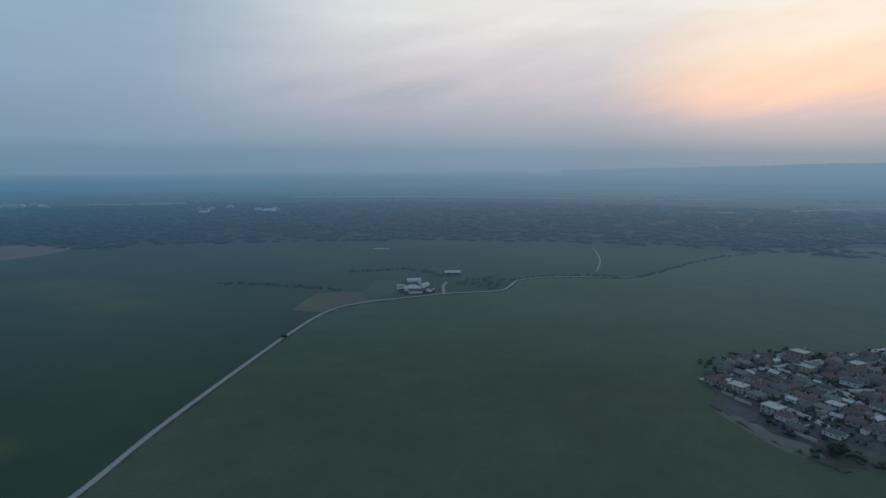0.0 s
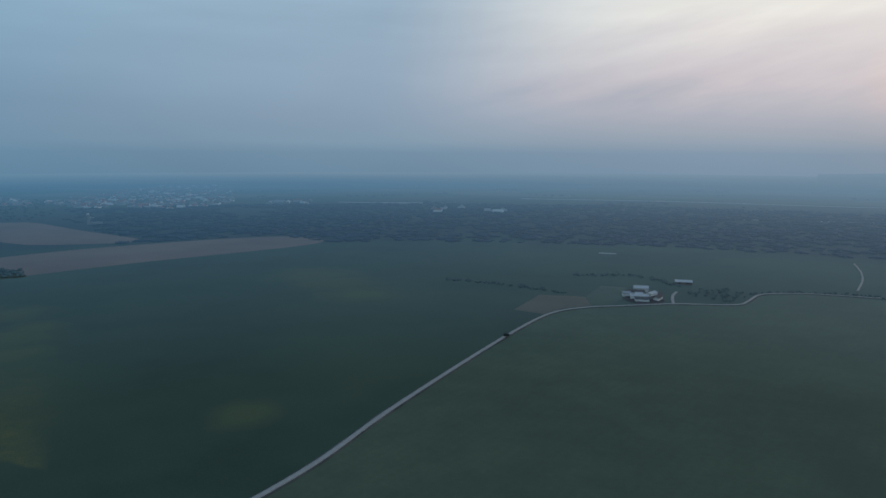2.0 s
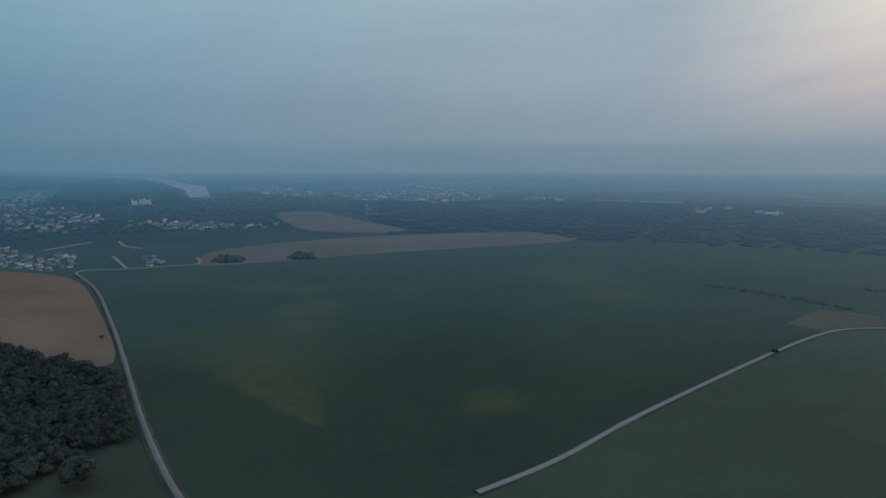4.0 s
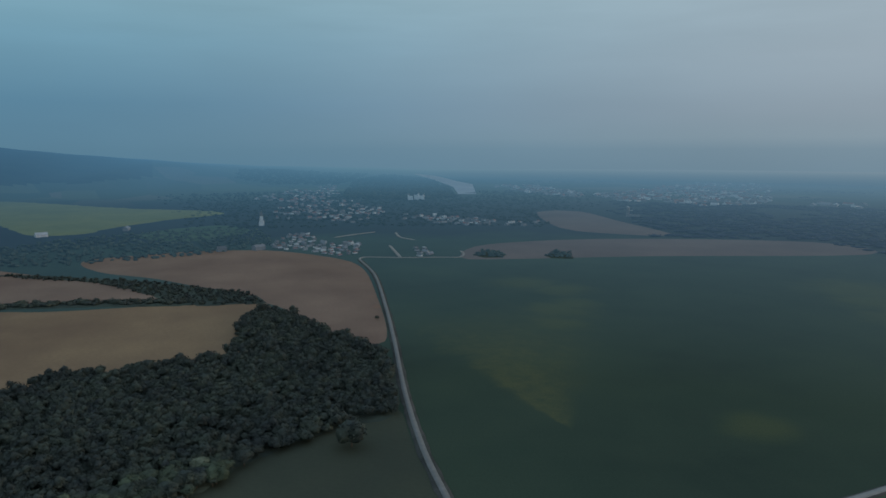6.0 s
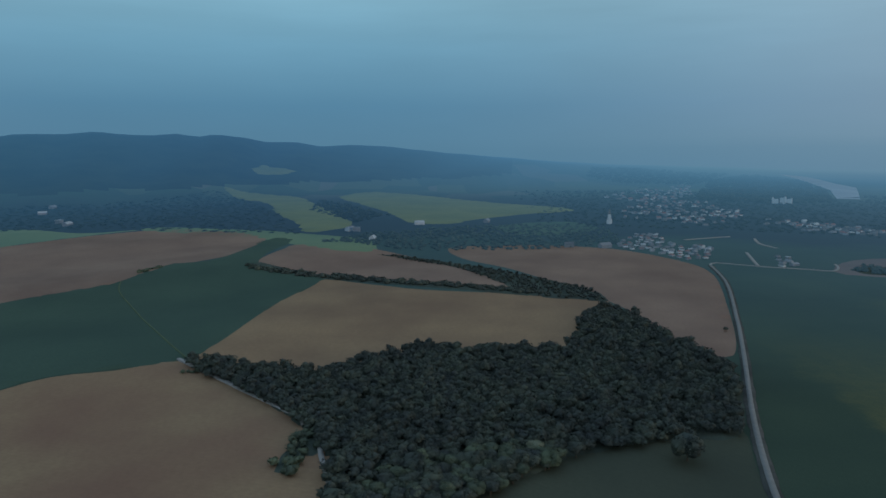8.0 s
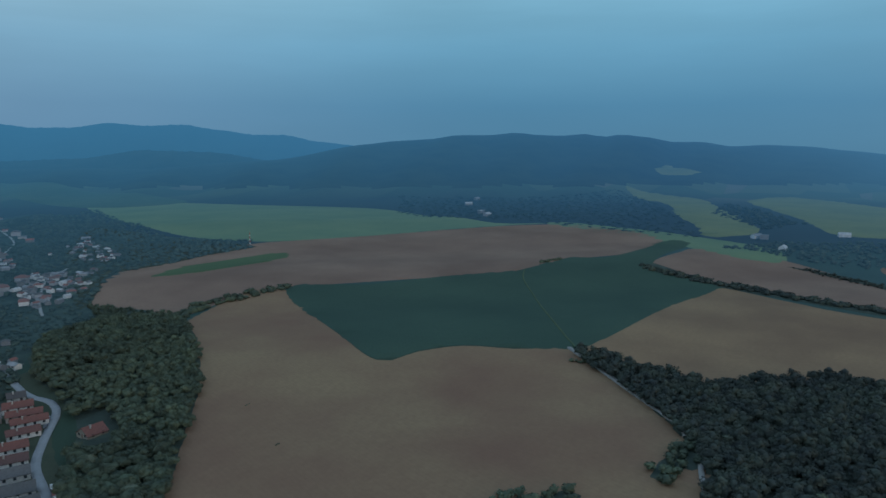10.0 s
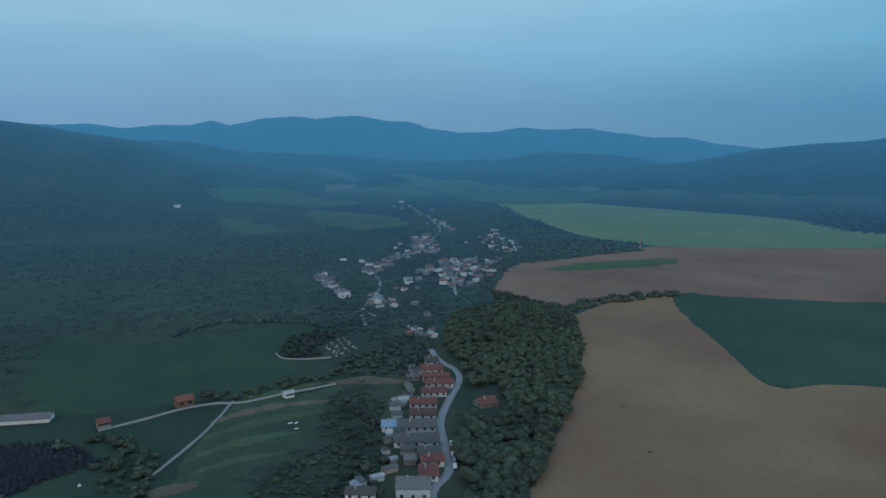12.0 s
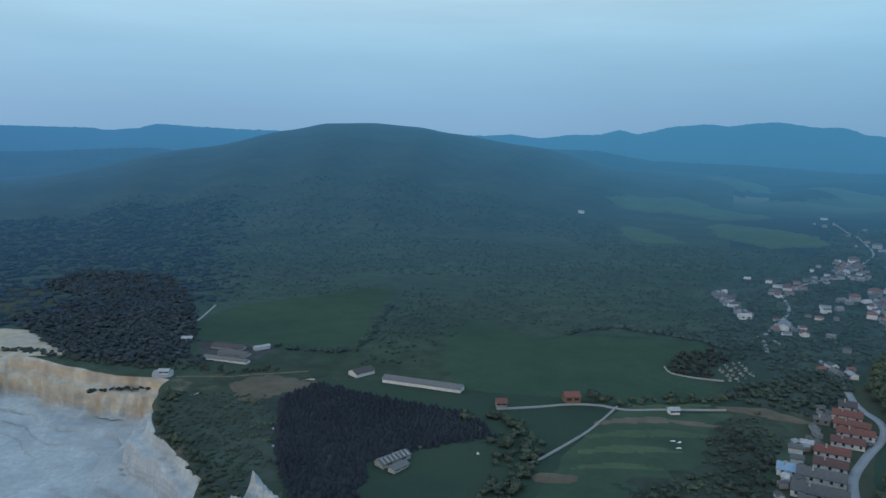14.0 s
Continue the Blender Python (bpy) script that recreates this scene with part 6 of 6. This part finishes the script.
barn(*((-81.3, -380.7), (-86.6, -381.7)), 4.5, 2.5, SHEET, "small white building beside the lane", WHITEWALL)
barn(*((63.9, -289.2), (53.3, -302.2)), 6, 1.6, SLATE, "derelict shed with a striped grey roof", CONCRETE)
barn(*((57.2, -284.4), (52.0, -292.1)), 4, 1.4, SLATE, "collapsing lean-to with grey sheets", CONCRETE)
barn(*((14.8, -373.7), (9.1, -374.6)), 6, 3.0, TILE, "little red-roofed cabin by the lane")
barn(*((255, -474), (248, -476)), 5, 2.2, SHEET, "white shed by the quarry track")
barn(*((217.5, -435), (184, -428)), 5, 1.4, SLATE, "long low grey shed with a pale wall along the works yard", WHITEWALL, False)
barn(*((212, -447), (190, -443)), 8, 1.4, SLATE, "wide low grey-roofed shed in the works yard", CONCRETE, False)
barn(*((224, -462), (200, -459)), 8, 1.4, SLATE, "wide low grey-roofed shed in the works yard", CONCRETE, False)
barn(*((192, -458), (184, -466)), 4, 2.0, SHEET, "small pale hut in the works yard", WHITEWALL, False)
barn(*((230.1, -397.3), (223.8, -398.3)), 4, 2.5, SHEET, "pale quarry plant building")
barn(*((3, 772), (20, 774)), 8, 3.0, SHEET, "long white shed beyond the farmyard")
# the houses of the upper village that stand out, by street: place and length
CENTRE = ((-384, -952, 8), (-362, -916, 9), (-402, -929, 9), (-435, -958, 19), (-423, -916, 10), (-374, -862, 10), (-390, -865, 11), (-453, -1009, 17), (-565, -1184, 16), (-558, -1151, 10), (-571, -1231, 9), (-548, -1107, 13), (-613, -1066, 11), (-533, -946, 12), (-540, -987, 7), (-543, -888, 8), (-506, -842, 8), (-485, -931, 7))
SLOPE = ((-272, -802, 8), (-274, -779, 8), (-265, -751, 9), (-279, -766, 9), (-257, -748, 7), (-301, -799, 8), (-317, -818, 7), (-254, -820, 6), (-699, -1724, 12), (-620, -1524, 11), (-626, -1592, 9), (-662, -1577, 8), (-674, -1468, 9), (-538, -1196, 8), (-576, -1313, 8))
LOWER = ((-363, -756, 14), (-329, -724, 14), (-400, -756, 10), (-381, -729, 11), (-355, -709, 9), (-381, -702, 8), (-408, -719, 11), (-393, -703, 8), (-359, -656, 9), (-315, -657, 12), (-337, -659, 9), (-327, -639, 8), (-288, -691, 8), (-267, -651, 8), (-261, -660, 6), (-281, -649, 6), (-222, -610, 15), (-229, -584, 11), (-248, -579, 8), (-238, -528, 7))
for street in (CENTRE, SLOPE, LOWER):
    for x, y, long in street:
        settle(SMALL, HR.choices(("tile", "slate", "sheet", "flat"), (0.5, 0.26, 0.18, 0.06))[0], x, y, 90 + math.degrees(math.atan2(y, x)) + HR.choice((0, 90, 90)) + HR.uniform(-14, 14), "houses of the upper village", long / 13, 0.85)
for quarter in UPPER[:4] + UPPER[5:]:
    village(SMALL, quarter, 19, 10, "houses of the upper village", (("tile", 0.45), ("slate", 0.45), ("sheet", 0.1)), 0.6, 0.5)
EAST = ((-996, 257), (-1096, 312), (-1114, 358), (-1000, 326), (-944, 374), (-841, 337), (-854, 298), (-913, 285), (-947, 253))
village(SMALL, EAST, 14, 20, "houses of the village across the fields", (("tile", 0.3), ("slate", 0.4), ("sheet", 0.2), ("flat", 0.1)), 0.75, 0.5, 0.8)
EASTEND = ((-922, 442), (-871, 448), (-789, 418), (-792, 396), (-841, 403))
village(SMALL, EASTEND, 17, 20, "houses of the village across the fields", (("sheet", 0.6), ("flat", 0.2), ("slate", 0.2)), 0.75, 0.6, 0.8)
for (a, b), w, h, mat, label in ((((-37, 716), (-23, 718)), 9, 4.0, SHEET, "white-roofed hall of the farm on the plain"), (((-46, 690), (-39, 692)), 6, 3.0, SHEET, "small white shed of the farm"), (((-42, 700), (-26, 702)), 7, 3.0, SLATE, "long grey-roofed stable of the farm"), (((-38, 680), (-22, 682)), 7, 3.0, SHEET, "pale farm building beside the road"),
                                (((-22, 694), (-16, 706)), 6, 2.6, SHEET, "low pale shed of the farm"), (((-33, 668), (-20, 670)), 6, 2.6, SLATE, "low grey shed of the farm"), (((-14, 676), (-10, 688)), 5, 2.6, SLATE, "little grey shed of the farm"), (((-34, 688), (-27, 689)), 5, 3.4, SHEET, "small pale farmhouse beside the stable")):
    barn(a, b, w, h, mat, label, WHITEWALL, False)


# ---- far towns ----
def far_town(outlines, gap, label, smin, smax, keep=0.8, pale=0.5, apart=13):
    """Hundreds of far houses, joined: walls, and gabled roofs over them."""
    rng = np.random.default_rng(int(gap * 100))
    V, F, M = [], [], []
    for o in outlines:
        for x, y in scatter(tuple(o), gap, rng):
            if rng.random() > keep * (1 + 1.6 * noise.noise((x / 90, y / 90, gap))) or any(math.hypot(x - a, y - b) < apart for a, b in TAKEN):
                continue
            w, l, h = rng.uniform(smin, smax), rng.uniform(smin, smax) * 1.5, rng.uniform(2.2, 4.0)
            t, z, n = rng.uniform(0, 0.4) + (1.57 if rng.random() < 0.4 else 0), terrain(x, y), len(V)
            for px, py, pz in ((-1, -1, -1), (1, -1, -1), (1, 1, -1), (-1, 1, -1), (-1, -1, h), (1, -1, h), (1, 1, h), (-1, 1, h), (0, -1, h + w * 0.3), (0, 1, h + w * 0.3)):
                qx, qy = px * w / 2, py * l / 2
                V.append((x + qx * math.cos(t) - qy * math.sin(t), y + qx * math.sin(t) + qy * math.cos(t), z + pz))
            F += [[n + i for i in f] for f in ((0, 1, 5, 4), (1, 2, 6, 5), (2, 3, 7, 6), (3, 0, 4, 7), (5, 6, 9, 8), (7, 4, 8, 9), (4, 5, 8, 8), (6, 7, 9, 9))]
            M += [0, 0, 0, 0, *((3, 3) if rng.random() < pale else (1, 1) if rng.random() < 0.45 else (2, 2)), 0, 0]
    tri = [[f[0], f[1], f[2]] for f in F] + [[f[0], f[2], f[3]] for f in F if f[2] != f[3]]
    idx = M + [m for f, m in zip(F, M) if f[2] != f[3]]
    ob = arrays("far_town", V, tri, [FARWALL, FARTILE, FARSLATE, FARSHEET], idx)
    return tagged(ob, label, "town", kind="stuff")


far_town((((-1916, 446), (-2276, 649), (-2565, 918), (-1948, 715), (-1820, 584), (-1777, 460)),), 21, "hazy pale houses of a spread-out town", 5, 9, 0.34, 0.2)
far_town((((-1512, 398), (-1782, 508), (-1789, 674), (-1582, 686), (-1396, 612), (-1226, 485), (-1274, 409), (-1349, 360)), ((-1361, 590), (-1307, 671), (-1231, 708), (-1110, 734), (-1047, 693), (-1096, 630), (-1238, 586)), ((-1103, 729), (-1070, 797), (-1018, 753), (-1044, 702))), 15, "crowded hazy houses of a town beyond the fields", 4, 7, 0.33, 0.15)
far_town((((-1619, 1407), (-1755, 1736), (-2009, 2324), (-1758, 2410), (-1234, 1721), (-1050, 1378), (-1241, 1351), (-1392, 1313)), ((-2235, 1401), (-2187, 1607), (-1704, 1433), (-1542, 1297), (-1711, 1279))), 22, "hazy pale town blocks far across the plain", 7, 15, 0.5, 0.35)
far_town((((-1099, 1682), (-975, 1784), (-916, 1678), (-1031, 1579)), ((-614, 1606), (-616, 1706), (-524, 1713), (-468, 1527), (-535, 1495)), ((-443, 1588), (-393, 1654), (-372, 1563))), 34, "far pale town and factory halls", 9, 18, 0.45, 0.6)
far_town((EAST,), 10, "crowded white houses of the village across the fields", 4, 6, 0.5, 0.45)
far_town(UPPER[:4] + UPPER[5:], 10.5, "crowded little houses and sheds of the upper village", 3.6, 6.2, 0.5, 0.22, 8.0)


# ---- landmarks and small things ----
def block(name, parent, mat, x0, x1, y0, y1, z0, z1):
    bm = bmesh.new()
    box(bm, x0, x1, y0, y1, z0, z1)
    return part(name, bm, mat, parent)


def facing(at, base=0.0):
    """A pose at the place, its -y side turned to the middle of the land."""
    x, y = at
    return pose(x, y, terrain(x, y) + base, 0, 0, math.degrees(math.atan2(y, x)) + 90 + 180)


def castle(at):
    """A white palace on the wooded hill: wings, towers and roofs."""
    top = new("castle", None)
    for x, w, h in ((-24, 22, 22), (0, 18, 30), (22, 20, 24)):
        block("wing", top, FARWHITE, x - w / 2, x + w / 2, -9, 9, -3, h)
        bm = bmesh.new()
        gable(bm, w, 18, h, 5, 0.6)
        part("roof", bm, FARSLATE, top)
    for x, h in ((-34, 32), (11, 38), (33, 30)):
        bm = bmesh.new()
        bmesh.ops.create_cone(bm, segments=10, radius1=4, radius2=4, depth=h + 3, cap_ends=True, matrix=pose(x, -7, (h - 3) / 2))
        part("tower", bm, FARWHITE, top)
        bm = bmesh.new()
        bmesh.ops.create_cone(bm, segments=10, radius1=4.8, radius2=0.2, depth=7, cap_ends=True, matrix=pose(x, -7, h + 3.4))
        part("spire", bm, FARSLATE, top)
    top.matrix_basis = facing(at) @ Matrix.Diagonal((0.62, 0.62, 0.48, 1))
    return tagged(top, "hazy white castle with towers on a wooded hill", "castle")


def church(at, size=1.0):
    top = new("church", None)
    bm = bmesh.new()
    walls(bm, 10, 22, 8, 5)
    part("nave", bm, FARWHITE, top)
    bm = bmesh.new()
    gable(bm, 10, 22, 8, 5, 0.5)
    part("roof", bm, FARSLATE, top)
    block("tower", top, FARWHITE, -3, 3, -16, -10.5, -1, 18)
    bm = bmesh.new()
    bmesh.ops.create_cone(bm, segments=4, radius1=4.6, radius2=0.15, depth=11, cap_ends=True, matrix=pose(0, -13.2, 23.5, 0, 0, 45))
    part("spire", bm, FARSLATE, top)
    for x in (-5.03, 5.03):
        for y in (-7, -1, 5):
            block("window", top, GLASS, x - 0.05, x + 0.05, y - 0.7, y + 0.7, 2.5, 6)
    top.matrix_basis = facing(at) @ Matrix.Scale(size, 4)
    return tagged(top, "white village church with a pointed tower", "church")


def mast(at, height):
    """A slim lattice mast in red and white."""
    top = new("lattice_mast", None)
    half = lambda z: 0.7 - 0.45 * z / height
    def bar(name, a, b, mat, r=0.09):
        a, b = Vector(a), Vector(b)
        bm = bmesh.new()
        bmesh.ops.create_cone(bm, segments=5, radius1=r, radius2=r, depth=(b - a).length, cap_ends=True, matrix=Matrix.Translation((a + b) / 2) @ (b - a).to_track_quat("Z", "Y").to_matrix().to_4x4())
        part(name, bm, mat, top)
    steps = 6
    for k in range(steps):
        z0, z1 = height * k / steps, height * (k + 1) / steps
        mat = REDPAINT if k % 2 else WHITEWALL
        c0 = [(sx * half(z0), sy * half(z0), z0) for sx, sy in ((-1, -1), (1, -1), (1, 1), (-1, 1))]
        c1 = [(sx * half(z1), sy * half(z1), z1) for sx, sy in ((-1, -1), (1, -1), (1, 1), (-1, 1))]
        for i in range(4):
            bar("leg", c0[i], c1[i], mat, 0.12)
            bar("brace", c0[i], c1[(i + 1) % 4], mat)
    bar("antenna", (0, 0, height), (0, 0, height + 4), STEEL)
    top.matrix_basis = pose(*at, terrain(*at))
    return tagged(top, "red and white lattice mast at the field edge", "mast")


def silo(at):
    top = new("silo", None)
    bm = bmesh.new()
    bmesh.ops.create_cone(bm, segments=14, radius1=5, radius2=5, depth=34, cap_ends=True, matrix=pose(0, 0, 16))
    part("drum", bm, FARSHEET, top)
    bm = bmesh.new()
    bmesh.ops.create_cone(bm, segments=14, radius1=5.4, radius2=0.5, depth=4, cap_ends=True, matrix=pose(0, 0, 35))
    part("cap", bm, FARSHEET, top)
    block("annexe", top, FARSHEET, 4, 40, -6, 6, -1, 8)
    block("conveyor", top, FARSHEET, 4, 16, -1.2, 1.2, 20, 23)
    top.matrix_basis = facing(at) @ Matrix.Scale(0.62, 4)
    return tagged(top, "tall white silo with a low white annexe", "silo")


castle(((-1713, 851),)[0])
church(((-1280, 314),)[0], 1.0)
mast(((-687, -770),)[0], 17)
silo(((-1064, 1020),)[0])
for spot_at, kind in ((((-1493, -871),), "sheet"), (((-1312, -734),), "flat"), (((-1234, -676),), "sheet"), (((-1644, -933),), "sheet"), (((-122, -1604),), "flat"), (((-1205, -162),), "sheet"), (((-1199, -150),), "flat"), (((-1041, -106),), "sheet"), (((-1281, -42),), "sheet"), (((-1294, 85),), "sheet"), (((-959, 230),), "sheet"), (((-968, 181),), "slate")):
    settle(SMALL, kind, *spot_at[0], HR.uniform(0, 90), "scattered far houses", 1.1)
for (a, b), w, h, mat, label in ((((-194.3, -643.6), (-204.8, -644.2)), 12, 4, SHEET, "pale barn at the wood edge"), (((-209.9, -461.1), (-210.6, -453.4)), 7, 3.2, SHEET, "white house beside the street")):
    barn(a, b, w * 0.7, h * 0.75, mat, label, WHITEWALL)


def gravestone(x, y, turn, mesh):
    ob = new("gravestone", mesh)
    ob.matrix_basis = pose(x, y, terrain(x, y) + 0.3, 0, 0, turn) @ Matrix.Scale(HR.uniform(0.6, 1.0), 4)
    return tagged(ob, "pale upright gravestone in the graveyard", "gravestone", "gravestones of the graveyard")


def stone_mesh():
    bm = bmesh.new()
    box(bm, -0.7, 0.7, -1.2, 1.2, -0.4, 0.35)
    box(bm, -0.6, 0.6, 0.9, 1.15, 0.35, 1.5)
    bmesh.ops.create_cone(bm, segments=10, radius1=0.6, radius2=0.6, depth=0.25, cap_ends=True, matrix=pose(0, 1.025, 1.5, 90))
    me = bpy.data.meshes.new("gravestone")
    bm.to_mesh(me)
    bm.free()
    me.materials.append(STONE)
    return me


STONE_MESH = stone_mesh()
for x, y in scatter(((-132, -480), (-147, -488), (-154, -469), (-152, -452), (-133, -439), (-128, -452)), 5.6, np.random.default_rng(3), 0.2):
    gravestone(float(x), float(y), 20, STONE_MESH)


def car():
    """A parked car: body, cabin, windows, wheels."""
    top = new("car", None)
    bm = bmesh.new()
    prof = [(-2.1, 0.3), (2.1, 0.3), (2.15, 0.75), (1.2, 0.9), (0.6, 1.42), (-1.1, 1.45), (-1.9, 0.95), (-2.15, 0.85)]
    a, b = ([bm.verts.new((x, y, z)) for x, z in prof] for y in (-0.85, 0.85))
    bm.faces.new(a)
    bm.faces.new(b[::-1])
    for i in range(len(prof)):
        bm.faces.new((a[(i + 1) % 8], a[i], b[i], b[(i + 1) % 8]))
    part("body", bm, CARPAINT, top)
    for y in (-0.86, 0.86):
        block("side_window", top, GLASS, -1.0, 0.55, y - 0.02, y + 0.02, 0.95, 1.32)
    for x in (-1.35, 1.35):
        for y in (-0.8, 0.8):
            bm = bmesh.new()
            bmesh.ops.create_cone(bm, segments=12, radius1=0.33, radius2=0.33, depth=0.24, cap_ends=True, matrix=pose(x, y, 0.33, 90))
            part("wheel", bm, RUBBER, top)
    return tagged(top, "small car parked beside the village street", "car", "parked cars")


MODEL_CAR = car()
for (a, b), n in ((((-138.2, -278.5), (-126.7, -250.8)), 5), (((-177.2, -355.5), (-165.2, -338.1)), 2)):
    for k in range(n):
        x, y = a[0] + (b[0] - a[0]) * k / n, a[1] + (b[1] - a[1]) * k / n
        copy_thing(MODEL_CAR, pose(x, y, terrain(x, y) + 0.6, 0, 0, math.degrees(math.atan2(b[1] - a[1], b[0] - a[0]))))
park(MODEL_CAR)


def trailer(at, turn):
    """A small flat trailer under a white sheet."""
    top = new("garden_trailer", None)
    block("bed", top, WOOD, -1.8, 1.8, -0.9, 0.9, 0.5, 0.8)
    bm = bmesh.new()
    gable(bm, 1.9, 3.8, 1.1, 0.5, 0.05, 0.08)
    part("sheet", bm, WHITEWALL, top, "white sheet cover").matrix_basis = pose(0, 0, -0.2, 0, 0, 90)
    for x in (-0.9, 0.9):
        for y in (-0.95, 0.95):
            bm = bmesh.new()
            bmesh.ops.create_cone(bm, segments=10, radius1=0.4, radius2=0.4, depth=0.2, cap_ends=True, matrix=pose(x, y, 0.4, 90))
            part("wheel", bm, RUBBER, top)
    top.matrix_basis = pose(*at, terrain(*at) + 0.1, 0, 0, turn) @ Matrix.Scale(0.6, 4)
    return tagged(top, "small trailer under a white sheet on the grass", "trailer", "trailers in the garden")


for spot_at, turn in ((((-75.0, -338.4),), 10), (((-77.8, -337.3),), 40), (((-76.0, -329.6),), 15), (((20.2, -308.6),), 100)):
    trailer(spot_at[0], turn)


def roof_strips():
    """Loose pale sheets on the derelict shed, with gaps between."""
    a, b = ((63.9, -289.2), (53.3, -302.2))
    l, turn = math.hypot(b[0] - a[0], b[1] - a[1]), math.degrees(math.atan2(b[1] - a[1], b[0] - a[0])) - 90
    x, y = (a[0] + b[0]) / 2, (a[1] + b[1]) / 2
    top = new("roof_sheets", None)
    for k in range(7):
        v = -l / 2 + l * (k + 0.5) / 7
        for side in (-1, 1):
            bm = bmesh.new()
            box(bm, -1.75, 1.75, -l / 40, l / 40, 0, 0.08)
            part("sheet", bm, CONCRETE, top).matrix_basis = pose(side * 1.65, v, 2.52, 0, side * 23.7, 0)
    top.matrix_basis = pose(x, y, terrain(x, y) + 0.55, 0, 0, turn)
    tagged(top, "pale loose roofing sheets on the derelict shed", "roofing sheets")


roof_strips()


def shed(at, turn, w, l):
    top = new("shed", None)
    bm = bmesh.new()
    walls(bm, w, l, 2.1, w * 0.18)
    part("wall", bm, PLASTER, top)
    bm = bmesh.new()
    gable(bm, w, l, 2.1, w * 0.18, 0.25, 0.12)
    part("roof", bm, HR.choice((SLATE, SLATE, SLATE, SHEET)), top)
    block("door", top, WOOD, -0.5, 0.5, -l / 2 - 0.06, -l / 2, 0, 1.9)
    top.matrix_basis = pose(*at, terrain(*at) + 0.6, 0, 0, turn)
    TAKEN.append(at)
    return tagged(top, "small shed in a village yard", "shed", "sheds in the village yards")


PLOTS = ((170.3, 425.9), (199.9, 453.0), (255.7, 471.4), (284.1, 465.2), (380.5, 488.2), (339.4, 369.4), (254.3, 319.2), (198.4, 318.4), (175.8, 322.8), (172.3, 365.0), (162.2, 394.1))
for x, y in scatter(PLOTS, 10, np.random.default_rng(11)):
    if HR.random() < 0.6 and all(math.hypot(x - a, y - b) > 5.2 for a, b in TAKEN) and all(math.hypot(x - a, y - b) > 4 for a, b in STREETS):
        shed((float(x), float(y)), 28 + HR.choice((0, 90)), HR.uniform(2.6, 4.2), HR.uniform(3.5, 7))


BACKYARDS = ((-117.2, -320.1), (-144.7, -357.4), (-167.0, -398.5), (-173.8, -395.8), (-150.9, -355.1), (-131.2, -315.6), (-114.3, -284.1), (-114.7, -264.5), (-98.9, -255.4), (-82.8, -245.0), (-77.7, -251.3), (-107.3, -286.3))
for x, y in scatter(BACKYARDS, 6.0, np.random.default_rng(21)):
    if HR.random() < 0.6 and all(math.hypot(x - a, y - b) > 4.0 for a, b in TAKEN):
        shed((float(x), float(y)), 5 + HR.choice((0, 90)), HR.uniform(2.4, 4.0), HR.uniform(3.0, 6.5))


def garden_wall(at, turn, l):
    """A low rendered wall with posts and a coping."""
    top = new("garden_wall", None)
    block("wall", top, CONCRETE, -l / 2, l / 2, -0.1, 0.1, -0.3, 1.2)
    block("coping", top, CONCRETE, -l / 2, l / 2, -0.18, 0.18, 1.2, 1.3)
    for x in (-l / 2, 0, l / 2):
        block("post", top, CONCRETE, x - 0.17, x + 0.17, -0.2, 0.2, -0.3, 1.5)
    top.matrix_basis = pose(*at, terrain(*at) + 0.6, 0, 0, turn)
    return tagged(top, "low pale rendered wall between village plots", "garden wall", "garden walls of the village")


for x, y in scatter(PLOTS, 13, np.random.default_rng(12)):
    if all(math.hypot(x - a, y - b) > 3.5 for a, b in STREETS):
        garden_wall((float(x), float(y)), 28 + HR.choice((0, 90)), HR.uniform(6, 13))


def outcrop(at, turn, w, h):
    """A pale rock rib: steep in front, a jagged crest that falls away along it."""
    bm = bmesh.new()
    cols, rows, grid = 26, 12, []
    for i in range(cols + 1):
        u = i / cols
        crest = h * min(1.0, u * 7) * (1 - u) ** 0.8 * (1 + 0.5 * noise.noise((u * 9, at[0], 0)))
        line = []
        for k in range(rows + 1):
            v = k / rows
            y = -0.30 * w + 0.85 * w * v
            z = crest * (min(1.0, v / 0.35) if v < 0.35 else 1 - ((v - 0.35) / 0.65) ** 1.3)
            j = 0.10 * w
            line.append(bm.verts.new((w * (2 * u - 1) + j * noise.noise((u * 8, v * 5, 1)), y + j * noise.noise((u * 11, z, 5)), z + 0.16 * h * noise.noise((u * 12, v * 9, at[1])) - 0.4)))
        grid.append(line)
    for a, b in zip(grid, grid[1:]):
        for k in range(rows):
            bm.faces.new((a[k], b[k], b[k + 1], a[k + 1]))
    ob = part("rock_outcrop", bm, ROCK)
    ob.matrix_basis = pose(*at, terrain(*at), 0, 0, turn)
    return tagged(ob, "pale limestone outcrop on the quarry rim", "rock", "rock outcrops on the quarry rim")


for spot_at, turn, w, h in ((((102.7, -251.1),), 155, 10, 13), (((109.6, -243.3),), 155, 7, 9), (((127.2, -323.8),), 80, 4, 1.2), (((119.6, -303.9),), 80, 3, 1.2), (((191.5, -364.7),), 60, 5, 1.5), (((161.1, -400.8),), 10, 8, 1.0), (((134.2, -402.8),), 15, 5, 1.2)):
    outcrop(spot_at[0], turn, w, h)
for models in (PLAIN_HOUSES, SMALL):
    for kind in models:
        for m in models[kind]:
            park(m)
